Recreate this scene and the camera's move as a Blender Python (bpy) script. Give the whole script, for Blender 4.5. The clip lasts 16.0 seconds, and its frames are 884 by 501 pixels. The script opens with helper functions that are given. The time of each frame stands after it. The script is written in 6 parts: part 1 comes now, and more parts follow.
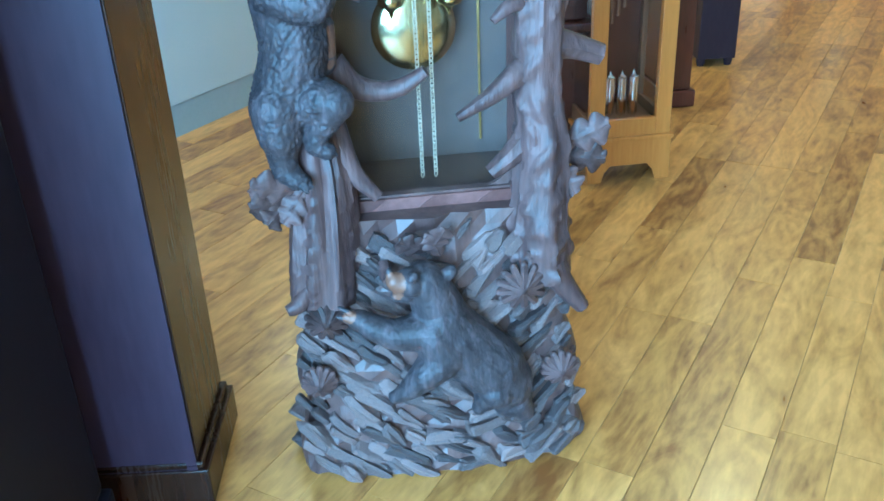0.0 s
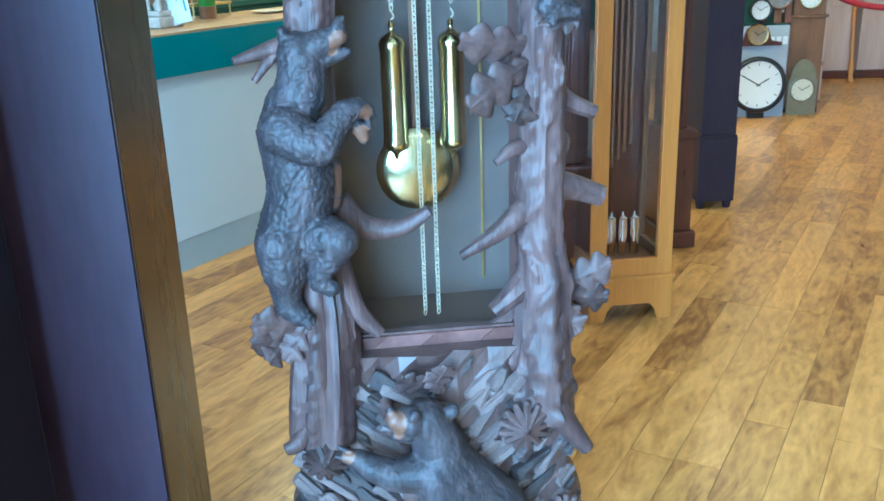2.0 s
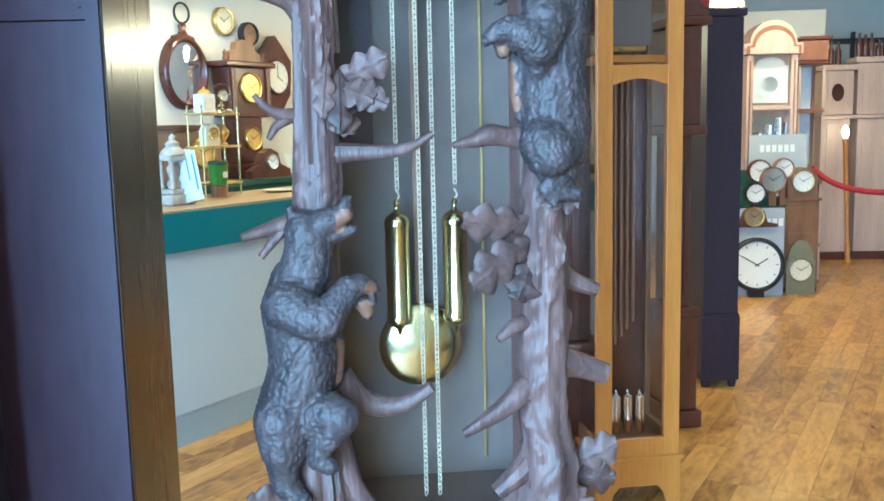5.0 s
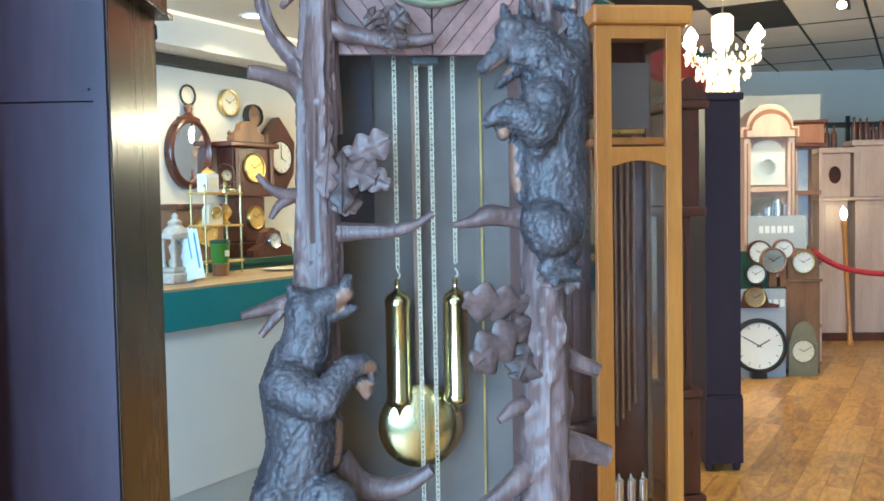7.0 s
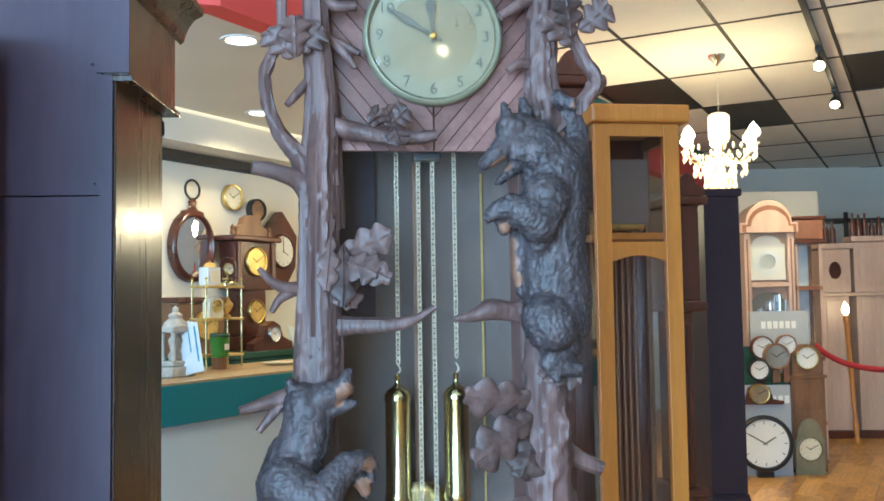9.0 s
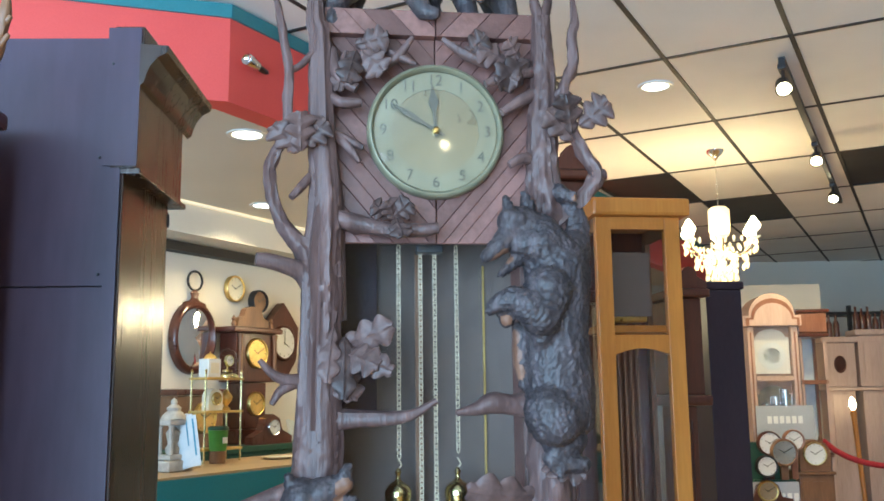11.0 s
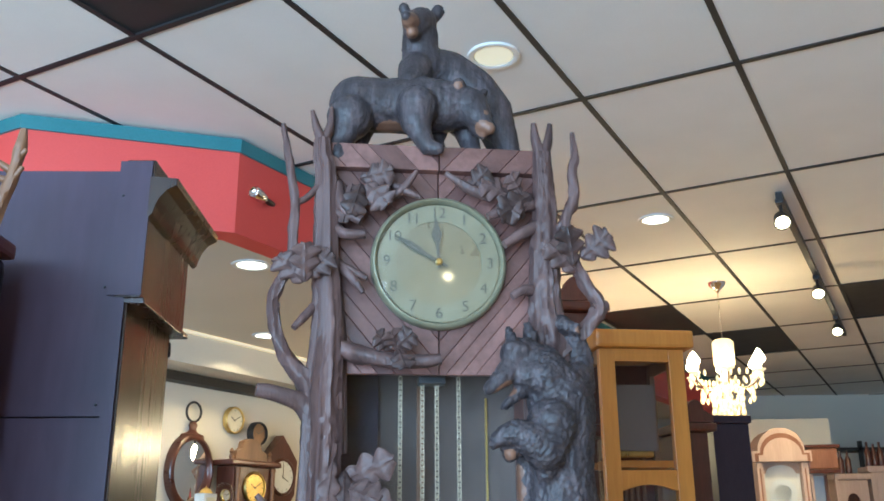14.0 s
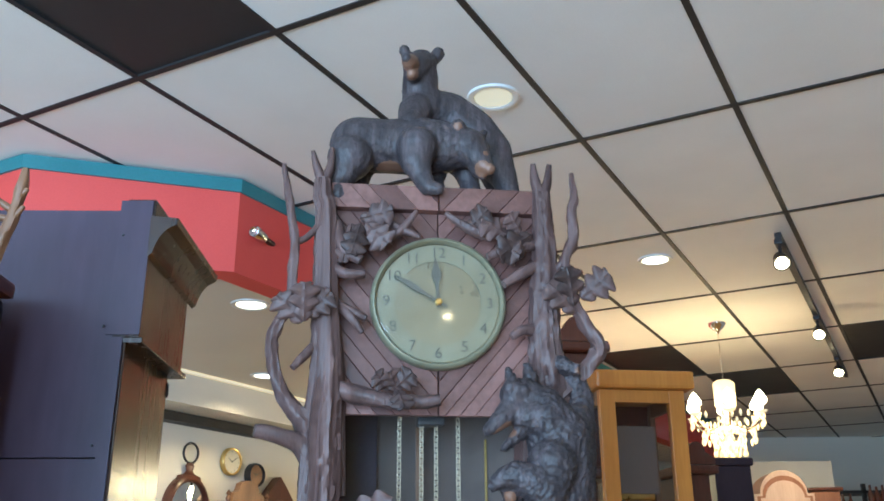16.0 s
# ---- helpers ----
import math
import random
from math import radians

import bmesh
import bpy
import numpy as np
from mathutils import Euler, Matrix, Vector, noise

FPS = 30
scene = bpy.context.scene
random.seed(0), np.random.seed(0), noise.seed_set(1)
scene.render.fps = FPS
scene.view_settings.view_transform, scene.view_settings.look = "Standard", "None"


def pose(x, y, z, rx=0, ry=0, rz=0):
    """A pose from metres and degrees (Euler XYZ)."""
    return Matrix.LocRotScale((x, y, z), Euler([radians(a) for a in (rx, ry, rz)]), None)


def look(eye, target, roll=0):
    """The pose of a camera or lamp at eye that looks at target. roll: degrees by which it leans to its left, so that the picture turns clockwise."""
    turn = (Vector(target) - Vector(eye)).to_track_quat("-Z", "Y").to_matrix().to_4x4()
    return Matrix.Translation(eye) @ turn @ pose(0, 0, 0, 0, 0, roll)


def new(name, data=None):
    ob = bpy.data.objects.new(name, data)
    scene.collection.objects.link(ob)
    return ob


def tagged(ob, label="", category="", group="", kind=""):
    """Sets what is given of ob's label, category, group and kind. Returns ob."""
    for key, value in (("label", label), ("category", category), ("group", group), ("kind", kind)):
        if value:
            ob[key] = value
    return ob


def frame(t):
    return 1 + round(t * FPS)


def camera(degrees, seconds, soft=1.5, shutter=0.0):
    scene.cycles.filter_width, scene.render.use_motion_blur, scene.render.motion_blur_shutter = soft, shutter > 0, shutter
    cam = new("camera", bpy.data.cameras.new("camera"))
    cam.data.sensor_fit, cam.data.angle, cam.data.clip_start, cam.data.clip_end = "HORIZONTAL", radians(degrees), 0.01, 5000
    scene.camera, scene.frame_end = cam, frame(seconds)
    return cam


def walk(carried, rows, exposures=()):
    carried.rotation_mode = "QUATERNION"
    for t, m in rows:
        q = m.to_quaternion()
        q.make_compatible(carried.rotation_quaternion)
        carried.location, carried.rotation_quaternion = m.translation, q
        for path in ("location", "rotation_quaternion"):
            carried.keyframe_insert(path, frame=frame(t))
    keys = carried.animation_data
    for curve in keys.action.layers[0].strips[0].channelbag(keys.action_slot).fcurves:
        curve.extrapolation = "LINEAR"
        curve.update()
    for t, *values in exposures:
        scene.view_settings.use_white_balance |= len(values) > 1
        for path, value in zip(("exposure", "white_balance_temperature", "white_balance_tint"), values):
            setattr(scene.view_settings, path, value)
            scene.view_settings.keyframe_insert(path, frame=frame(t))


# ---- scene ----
cam = camera(51.94, 16.0, soft=1.7)
EYE = Vector((0.0, 0.0, 1.4))
# seconds, yaw, pitch, lean in degrees
TILT = [
    (0, 2.88, -27.42, -2.49),
    (0.5, 2.86, -27.13, -2.38),
    (1, 2.83, -26.04, -2.30),
    (1.5, 2.77, -23.12, -2.08),
    (2, 2.71, -18.75, -1.85),
    (2.5, 2.69, -14.83, -1.62),
    (3, 2.65, -12.10, -1.45),
    (3.5, 2.64, -10.55, -1.53),
    (4, 2.63, -9.61, -1.41),
    (6.5, 2.54, -4.02, -1.13),
    (7, 2.53, -2.67, -1.04),
    (7.5, 2.54, -1.42, -1.06),
    (8, 2.55, 0.37, -0.94),
    (8.5, 2.51, 1.93, -0.87),
    (11, 2.56, 9.07, -0.64),
    (11.5, 2.59, 10.92, -0.54),
    (12, 2.61, 12.03, -0.52),
    (12.5, 2.63, 12.99, -0.52),
    (13, 2.63, 13.90, -0.47),
    (13.5, 2.65, 15.46, -0.43),
    (14, 2.67, 17.32, -0.35),
    (14.5, 2.71, 18.34, -0.30),
    (15, 2.71, 19.36, -0.24),
    (15.5, 2.64, 19.60, -0.27),
    (16, 2.63, 19.84, -0.25),
]


def aim(yaw, pitch):
    y, p = radians(yaw), radians(pitch)
    return Vector((-math.sin(y) * math.cos(p), math.cos(y) * math.cos(p), math.sin(p)))


walk(cam, [(t, look(EYE, EYE + aim(y, p), r)) for t, y, p, r in TILT],
     exposures=[(0, 0.22, 4080, -23), (2, 0.38, 4250, -20), (4, 0.44, 4600, -17), (7, 0.26, 4950, -13), (8.5, 0.0, 5200, -11), (11.5, -0.24, 5600, -7), (16, -0.5, 5480, -6)])

# ---- light ----
world = bpy.data.worlds.new("world")
scene.world = world
world.use_nodes = True
wn = world.node_tree.nodes
sky = wn.new("ShaderNodeTexSky")
sky.sky_type, sky.sun_disc = "NISHITA", False
sky.sun_elevation, sky.sun_rotation = radians(40), radians(200)
world.node_tree.links.new(sky.outputs["Color"], wn["Background"].inputs["Color"])
wn["Background"].inputs["Strength"].default_value = 0.12
scene.view_settings.exposure = 0.0

DAY = (0.56, 0.73, 1.0)
WARM = (1.0, 0.71, 0.40)


def lamp(name, kind, where, power, colour, size=0.1, target=None, size_y=None, spot=None):
    data = bpy.data.lights.new(name, kind)
    data.energy, data.color = power, colour
    if kind == "AREA":
        data.shape, data.size, data.size_y = "RECTANGLE", size, size_y or size
    else:
        data.shadow_soft_size = size
    if kind == "SPOT":
        data.spot_size, data.spot_blend = radians(spot or 100), 0.6
    ob = new(name, data)
    ob.matrix_world = look(where, target) if target else Matrix.Translation(where)
    return ob


# daylight in the shop window behind, and the lamps that hang in the shop
lamp("window_light", "AREA", (-2.15, -2.93, 1.45), 820, DAY, 4.5, (-2.15, 0, 1.45), 2.6)
lamp("downlight_lamp", "SPOT", (0.055, 2.934, 3.02), 14, WARM, 0.05, (0.055, 2.934, 0), spot=120)
lamp("downlight_lamp", "SPOT", (0.96, 4.79, 3.02), 45, WARM, 0.05, (0.96, 4.79, 0), spot=130)
lamp("downlight_lamp", "SPOT", (-1.104, 4.117, 2.60), 40, WARM, 0.05, (-1.3, 4.5, 0), spot=140)
lamp("downlight_lamp", "SPOT", (-1.41, 5.72, 2.60), 52, WARM, 0.05, (-1.41, 5.72, 0), spot=140)
lamp("chandelier_lamp", "POINT", (1.62, 6.17, 2.28), 62, (1.0, 0.63, 0.29), 0.16)
lamp("track_lamp", "SPOT", (1.47, 4.30, 2.80), 55, WARM, 0.04, (1.3, 2.9, 0), spot=90)
lamp("track_lamp", "SPOT", (2.17, 5.80, 2.80), 60, WARM, 0.04, (2.3, 7.6, 1.0), spot=90)
lamp("track_lamp", "SPOT", (2.71, 7.0, 2.80), 85, WARM, 0.04, (3.4, 8.9, 1.0), spot=90)
lamp("hanging_lamp", "POINT", (0.43, 6.73, 2.02), 55, WARM, 0.07)
lamp("pendant_lamp", "POINT", (0.9, -1.3, 2.62), 26, WARM, 0.05)


# ---- materials ----
def mat(name, lo, hi, scale=8.0, rough=0.5, bump=0.2, stretch=(1, 1, 1), metal=0.0, fine=60.0, vary=0.0, turn=0.0, mid=None,
        dist=0.0, coat=0.0, bump_size=0.004, rough_var=0.12, island=False, spec=0.5):
    """A surface with a broad mottle, a fine grain and relief; vary shifts it from piece to piece."""
    m = bpy.data.materials.new(name)
    m.use_nodes = True
    nt = m.node_tree
    n, link = nt.nodes, nt.links.new
    bsdf = n["Principled BSDF"]
    tc, mp = n.new("ShaderNodeTexCoord"), n.new("ShaderNodeMapping")
    mp.inputs["Scale"].default_value = stretch
    mp.inputs["Rotation"].default_value = (0, 0, radians(turn))
    link(tc.outputs["Object"], mp.inputs["Vector"])
    vec = mp.outputs["Vector"]
    info = None
    if vary:
        if island:
            info = n.new("ShaderNodeNewGeometry").outputs["Random Per Island"]
        else:
            info = n.new("ShaderNodeObjectInfo").outputs["Random"]
        off = n.new("ShaderNodeVectorMath")
        off.operation = "MULTIPLY_ADD"
        comb = n.new("ShaderNodeCombineXYZ")
        for s in "XYZ":
            link(info, comb.inputs[s])
        off.inputs[1].default_value = (37, 53, 71)
        link(comb.outputs[0], off.inputs[0])
        link(vec, off.inputs[2])
        vec = off.outputs[0]
    big, small = n.new("ShaderNodeTexNoise"), n.new("ShaderNodeTexNoise")
    big.inputs["Scale"].default_value, big.inputs["Detail"].default_value, big.inputs["Distortion"].default_value = scale, 6, dist
    small.inputs["Scale"].default_value, small.inputs["Detail"].default_value = fine, 4
    link(vec, big.inputs["Vector"])
    link(vec, small.inputs["Vector"])
    mix = n.new("ShaderNodeMix")
    mix.data_type = "FLOAT"
    mix.inputs[0].default_value = 0.35
    link(big.outputs["Fac"], mix.inputs[2])
    link(small.outputs["Fac"], mix.inputs[3])
    fac = mix.outputs[0]
    if vary:
        add = n.new("ShaderNodeMath")
        add.operation = "MULTIPLY_ADD"
        add.inputs[1].default_value, add.use_clamp = vary, True
        sub = n.new("ShaderNodeMath")
        sub.operation = "SUBTRACT"
        sub.inputs[1].default_value = 0.5
        link(info, sub.inputs[0])
        link(sub.outputs[0], add.inputs[0])
        link(fac, add.inputs[2])
        fac = add.outputs[0]
    ramp = n.new("ShaderNodeValToRGB")
    ramp.color_ramp.elements[0].position, ramp.color_ramp.elements[1].position = 0.3, 0.7
    ramp.color_ramp.elements[0].color, ramp.color_ramp.elements[1].color = (*lo, 1), (*hi, 1)
    if mid:
        ramp.color_ramp.elements.new(0.5).color = (*mid, 1)
    link(fac, ramp.inputs["Fac"])
    link(ramp.outputs["Color"], bsdf.inputs["Base Color"])
    mr = n.new("ShaderNodeMapRange")
    mr.inputs["To Min"].default_value, mr.inputs["To Max"].default_value = max(0.02, rough - rough_var), min(1, rough + rough_var)
    link(mix.outputs[0], mr.inputs["Value"])
    link(mr.outputs["Result"], bsdf.inputs["Roughness"])
    bsdf.inputs["Metallic"].default_value = metal
    bsdf.inputs["Specular IOR Level"].default_value = spec
    bsdf.inputs["Coat Weight"].default_value = coat
    bsdf.inputs["Coat Roughness"].default_value = 0.16
    if bump:
        b = n.new("ShaderNodeBump")
        b.inputs["Strength"].default_value, b.inputs["Distance"].default_value = bump, bump_size
        link(mix.outputs[0], b.inputs["Height"])
        link(b.outputs["Normal"], bsdf.inputs["Normal"])
    return m


def glow(name, colour, strength):
    m = bpy.data.materials.new(name)
    m.use_nodes = True
    b = m.node_tree.nodes["Principled BSDF"]
    b.inputs["Base Color"].default_value = (*colour, 1)
    b.inputs["Emission Color"].default_value = (*colour, 1)
    b.inputs["Emission Strength"].default_value = strength
    return m


def glass(name, colour=(1, 1, 1), rough=0.0, clear=0.93, face=0.013):
    """A thin pane: mostly clear, with a mirror gloss that grows towards its edge-on view."""
    m = bpy.data.materials.new(name)
    m.use_nodes = True
    n, link = m.node_tree.nodes, m.node_tree.links.new
    n.remove(n["Principled BSDF"])
    tr, gl, mx, lw = n.new("ShaderNodeBsdfTransparent"), n.new("ShaderNodeBsdfGlossy"), n.new("ShaderNodeMixShader"), n.new("ShaderNodeLayerWeight")
    tr.inputs["Color"].default_value = (*[c * clear for c in colour], 1)
    gl.inputs["Roughness"].default_value = rough
    lw.inputs["Blend"].default_value = 0.5
    power, scale = n.new("ShaderNodeMath"), n.new("ShaderNodeMath")
    power.operation, scale.operation = "POWER", "MULTIPLY_ADD"
    power.inputs[1].default_value = 4.0
    scale.inputs[1].default_value, scale.inputs[2].default_value = 0.8, face
    link(lw.outputs["Facing"], power.inputs[0])
    link(power.outputs[0], scale.inputs[0])
    link(scale.outputs[0], mx.inputs[0])
    link(tr.outputs[0], mx.inputs[1])
    link(gl.outputs[0], mx.inputs[2])
    link(mx.outputs[0], n["Material Output"].inputs["Surface"])
    return m


M = dict(
    carved=mat("carved_wood", (0.055, 0.032, 0.029), (0.19, 0.12, 0.105), 14, 0.42, 0.5, (1, 1, 0.35), mid=(0.11, 0.066, 0.058), fine=90),
    bark=mat("bark_wood", (0.046, 0.027, 0.0265), (0.17, 0.106, 0.098), 22, 0.44, 0.7, (1, 1, 0.07), mid=(0.096, 0.058, 0.053), fine=110, dist=0.8, bump_size=0.01, spec=0.35),
    planks=mat("clock_plank", (0.085, 0.036, 0.03), (0.215, 0.105, 0.088), 9, 0.45, 0.5, (1, 1, 1), vary=0.3, fine=80, mid=(0.13, 0.059, 0.048)),
    leaf=mat("leaf_wood", (0.034, 0.02, 0.018), (0.13, 0.08, 0.073), 20, 0.48, 0.4, fine=110, vary=0.3, mid=(0.085, 0.052, 0.047), spec=0.35),
    fur=mat("dark_fur_wood", (0.02, 0.0155, 0.0175), (0.115, 0.09, 0.097), 24, 0.5, 0.35, (1.6, 1.6, 0.3), fine=120, mid=(0.052, 0.042, 0.045), dist=0.9, bump_size=0.005, spec=0.36),
    rock=mat("rock_wood", (0.06, 0.044, 0.043), (0.23, 0.165, 0.15), 16, 0.42, 0.6, vary=0.55, fine=100, mid=(0.125, 0.09, 0.082)),
    snout=mat("tan_wood", (0.11, 0.05, 0.03), (0.23, 0.125, 0.08), 20, 0.45, 0.3),
    brass=mat("brass", (0.66, 0.58, 0.29), (0.84, 0.77, 0.46), 6, 0.2, 0.05, metal=1.0),
    old_brass=mat("aged_brass", (0.42, 0.3, 0.1), (0.75, 0.56, 0.2), 12, 0.3, 0.1, metal=1.0),
    dialface=mat("dial_face", (0.17, 0.152, 0.098), (0.26, 0.235, 0.155), 5, 0.3, 0.06, metal=0.35),
    dialring=mat("dial_ring", (0.185, 0.172, 0.112), (0.275, 0.258, 0.172), 9, 0.38, 0.08, metal=0.25),
    black=mat("black_paint", (0.008, 0.008, 0.009), (0.02, 0.02, 0.024), 6, 0.4, 0.1),
    ink=mat("ink", (0.075, 0.07, 0.05), (0.13, 0.12, 0.09), 6, 0.5, 0.0),
    chrome=mat("chrome", (0.7, 0.7, 0.7), (0.85, 0.85, 0.85), 6, 0.12, 0.03, metal=1.0),
    steel=mat("steel", (0.5, 0.42, 0.29), (0.68, 0.58, 0.42), 8, 0.34, 0.05, metal=0.25),
    case_in=mat("case_inside", (0.105, 0.077, 0.065), (0.185, 0.14, 0.118), 3, 0.55, 0.1, (1, 1, 0.3)),
    panel=mat("walnut_side", (0.028, 0.016, 0.03), (0.058, 0.036, 0.06), 4.5, 0.45, 0.15, (1, 1, 0.2), fine=50, dist=0.5, spec=0.28),
    walnut=mat("walnut_front", (0.015, 0.0058, 0.0034), (0.038, 0.0155, 0.008), 3, 0.26, 0.05, (2, 2, 0.12), fine=60, dist=0.8, spec=0.36, coat=0.12),
    maple=mat("honey_maple", (0.42, 0.15, 0.022), (0.62, 0.27, 0.05), 3, 0.36, 0.1, (2, 2, 0.2), fine=45, dist=0.5, coat=0.25),
    cherry=mat("cherry_wood", (0.17, 0.065, 0.035), (0.31, 0.14, 0.08), 4, 0.35, 0.1, (2, 2, 0.25), fine=45, coat=0.25),
    mahogany=mat("mahogany", (0.045, 0.014, 0.009), (0.12, 0.035, 0.02), 4, 0.3, 0.1, (2, 2, 0.25), fine=50, coat=0.3),
    brown=mat("brown_oak", (0.13, 0.06, 0.03), (0.27, 0.14, 0.07), 5, 0.4, 0.15, (2, 2, 0.3), fine=50),
    palewood=mat("pale_rose_oak", (0.42, 0.29, 0.23), (0.6, 0.44, 0.37), 4, 0.45, 0.1, (2, 2, 0.25), fine=45),
    ebony=mat("black_cabinet", (0.009, 0.006, 0.009), (0.02, 0.014, 0.02), 3, 0.6, 0.1, (1, 1, 0.3), spec=0.2),
    plum=mat("plum_cabinet", (0.024, 0.014, 0.022), (0.042, 0.027, 0.037), 3, 0.55, 0.1, (1, 1, 0.3), spec=0.25),
    wall=mat("cream_wall", (0.66, 0.62, 0.54), (0.76, 0.72, 0.64), 1.2, 0.75, 0.1, fine=160, bump_size=0.001),
    farwall=mat("pale_wall", (0.6, 0.62, 0.6), (0.7, 0.72, 0.7), 0.8, 0.75, 0.1, fine=160, bump_size=0.001),
    red=mat("red_soffit", (0.68, 0.07, 0.06), (0.77, 0.1, 0.085), 1.5, 0.6, 0.08, fine=140, bump_size=0.001),
    teal=mat("teal_paint", (0.036, 0.165, 0.19), (0.065, 0.24, 0.265), 2, 0.45, 0.08, fine=120, bump_size=0.001),
    plinth=mat("counter_plinth", (0.36, 0.45, 0.5), (0.43, 0.52, 0.57), 2, 0.5, 0.05),
    counter=mat("counter_panel", (0.56, 0.66, 0.71), (0.63, 0.72, 0.77), 1.6, 0.5, 0.06, fine=140, bump_size=0.001),
    tile=mat("ceiling_tile", (0.76, 0.75, 0.73), (0.84, 0.83, 0.81), 3, 0.8, 0.3, fine=220, vary=0.18, island=True, bump_size=0.0015),
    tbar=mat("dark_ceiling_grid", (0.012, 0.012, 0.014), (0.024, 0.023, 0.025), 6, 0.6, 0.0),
    teal_dark=mat("counter_teal", (0.014, 0.16, 0.2), (0.026, 0.22, 0.265), 2, 0.45, 0.08, fine=120, bump_size=0.001),
    worktop=mat("counter_top", (0.36, 0.23, 0.11), (0.56, 0.4, 0.22), 3, 0.4, 0.1, (0.4, 2, 1), fine=40, dist=0.8),
    white=mat("white_enamel", (0.72, 0.72, 0.7), (0.82, 0.82, 0.8), 3, 0.35, 0.03),
    floor=mat("rustic_floor", (0.24, 0.095, 0.022), (0.73, 0.395, 0.105), 3.6, 0.32, 0.25, (0.7, 2.4, 1), fine=22, vary=0.22, mid=(0.52, 0.268, 0.062), dist=2.6, bump_size=0.002, coat=0.15),
    floor_far=mat("rustic_floor_rest", (0.24, 0.095, 0.022), (0.73, 0.395, 0.105), 3.6, 0.32, 0.25, (0.7, 2.4, 1), fine=22, vary=0.22, mid=(0.52, 0.268, 0.062), dist=2.6, bump_size=0.002, coat=0.15, island=True),
    red_rope=mat("red_velvet", (0.3, 0.01, 0.02), (0.45, 0.03, 0.04), 30, 0.8, 0.4),
    grey=mat("grey_card", (0.36, 0.38, 0.42), (0.44, 0.46, 0.5), 3, 0.55, 0.03),
    green=mat("green_box", (0.012, 0.05, 0.03), (0.025, 0.08, 0.05), 3, 0.5, 0.05),
    lime=mat("green_can", (0.05, 0.2, 0.03), (0.09, 0.3, 0.05), 5, 0.4, 0.05),
    paper=mat("paper", (0.62, 0.7, 0.76), (0.8, 0.83, 0.85), 14, 0.6, 0.05),
    cream=mat("cream_dial", (0.68, 0.62, 0.46), (0.8, 0.74, 0.58), 5, 0.5, 0.03),
    stone=mat("white_resin", (0.36, 0.32, 0.27), (0.62, 0.57, 0.5), 26, 0.55, 0.4),
    mirror=mat("mirror", (0.85, 0.85, 0.85), (0.9, 0.9, 0.9), 2, 0.02, 0.0, metal=1.0, rough_var=0.0),
    blueink=mat("blue_print", (0.06, 0.25, 0.4), (0.12, 0.38, 0.55), 10, 0.5, 0.0),
    goldleaf=mat("gilt", (0.55, 0.36, 0.1), (0.8, 0.58, 0.22), 10, 0.35, 0.15, metal=0.8),
    window=mat("window_frame", (0.05, 0.05, 0.055), (0.08, 0.08, 0.085), 5, 0.4, 0.05),
    pane=glass("clear_glass"),
    dial_pane=glass("dial_glass", rough=0.07, face=0.03),
    bulb=glow("warm_bulb", (1.0, 0.74, 0.42), 22),
    bright=glow("lit_lens", (1.0, 0.86, 0.66), 6),
    # weak emission imitates daylight caught in a ceiling lamp's reflector
    daylit=glow("reflector_glow", (1.0, 0.9, 0.68), 0.5),
    cove=glow("cove_strip", (1.0, 0.84, 0.6), 0.5),
    # crystal emits by itself, standing in for light caught from the bulbs
    crystal=glow("crystal_glow", (1.0, 0.8, 0.5), 1.0),
)


# ---- mesh helpers ----
def part(name, bm, material, parent=None, label="", smooth=False, m=None):
    me = bpy.data.meshes.new(name)
    bm.normal_update()
    if smooth:
        for e in bm.edges:
            if len(e.link_faces) == 2 and e.calc_face_angle(0.0) > radians(52):
                e.smooth = False
    bm.to_mesh(me)
    bm.free()
    for mm in material if isinstance(material, (list, tuple)) else (material,):
        me.materials.append(mm)
    if smooth:
        me.polygons.foreach_set("use_smooth", [True] * len(me.polygons))
    ob = new(name, me)
    ob.parent = parent
    if m is not None:
        ob.matrix_basis = m
    if label:
        ob["label"] = label
    return ob


def thing(name, m, label, category, group="", kind=""):
    ob = new(name)
    ob.empty_display_size = 0.1
    ob.matrix_basis = m
    return tagged(ob, label, category, group, kind)


def block(bm, x0, x1, y0, y1, z0, z1, bevel=0.0, mi=0):
    vs = [bm.verts.new((x, y, z)) for z in (z0, z1) for y in (y0, y1) for x in (x0, x1)]
    fs = [bm.faces.new([vs[i] for i in f]) for f in ((0, 2, 3, 1), (4, 5, 7, 6), (0, 1, 5, 4), (2, 6, 7, 3), (0, 4, 6, 2), (1, 3, 7, 5))]
    for f in fs:
        f.material_index = mi
    if bevel:
        es = list({e for f in fs for e in f.edges})
        bmesh.ops.bevel(bm, geom=es, offset=bevel, segments=2, affect="EDGES", profile=0.6)
    return bm


def boxed(*a, **k):
    return block(bmesh.new(), *a, **k)


def lathe(profile, n=24, mi=0, bm=None, m=None):
    """Rings (radius, height) turned about z."""
    bm = bm or bmesh.new()
    m = m or Matrix()
    rings = []
    for r, z in profile:
        rings.append([bm.verts.new(m @ Vector((r * math.cos(a), r * math.sin(a), z))) for a in (2 * math.pi * i / n for i in range(n))])
    for a, b in zip(rings, rings[1:]):
        for i in range(n):
            bm.faces.new((a[i], a[(i + 1) % n], b[(i + 1) % n], b[i])).material_index = mi
    bm.faces.new(rings[0][::-1]).material_index = mi
    bm.faces.new(rings[-1]).material_index = mi
    return bm


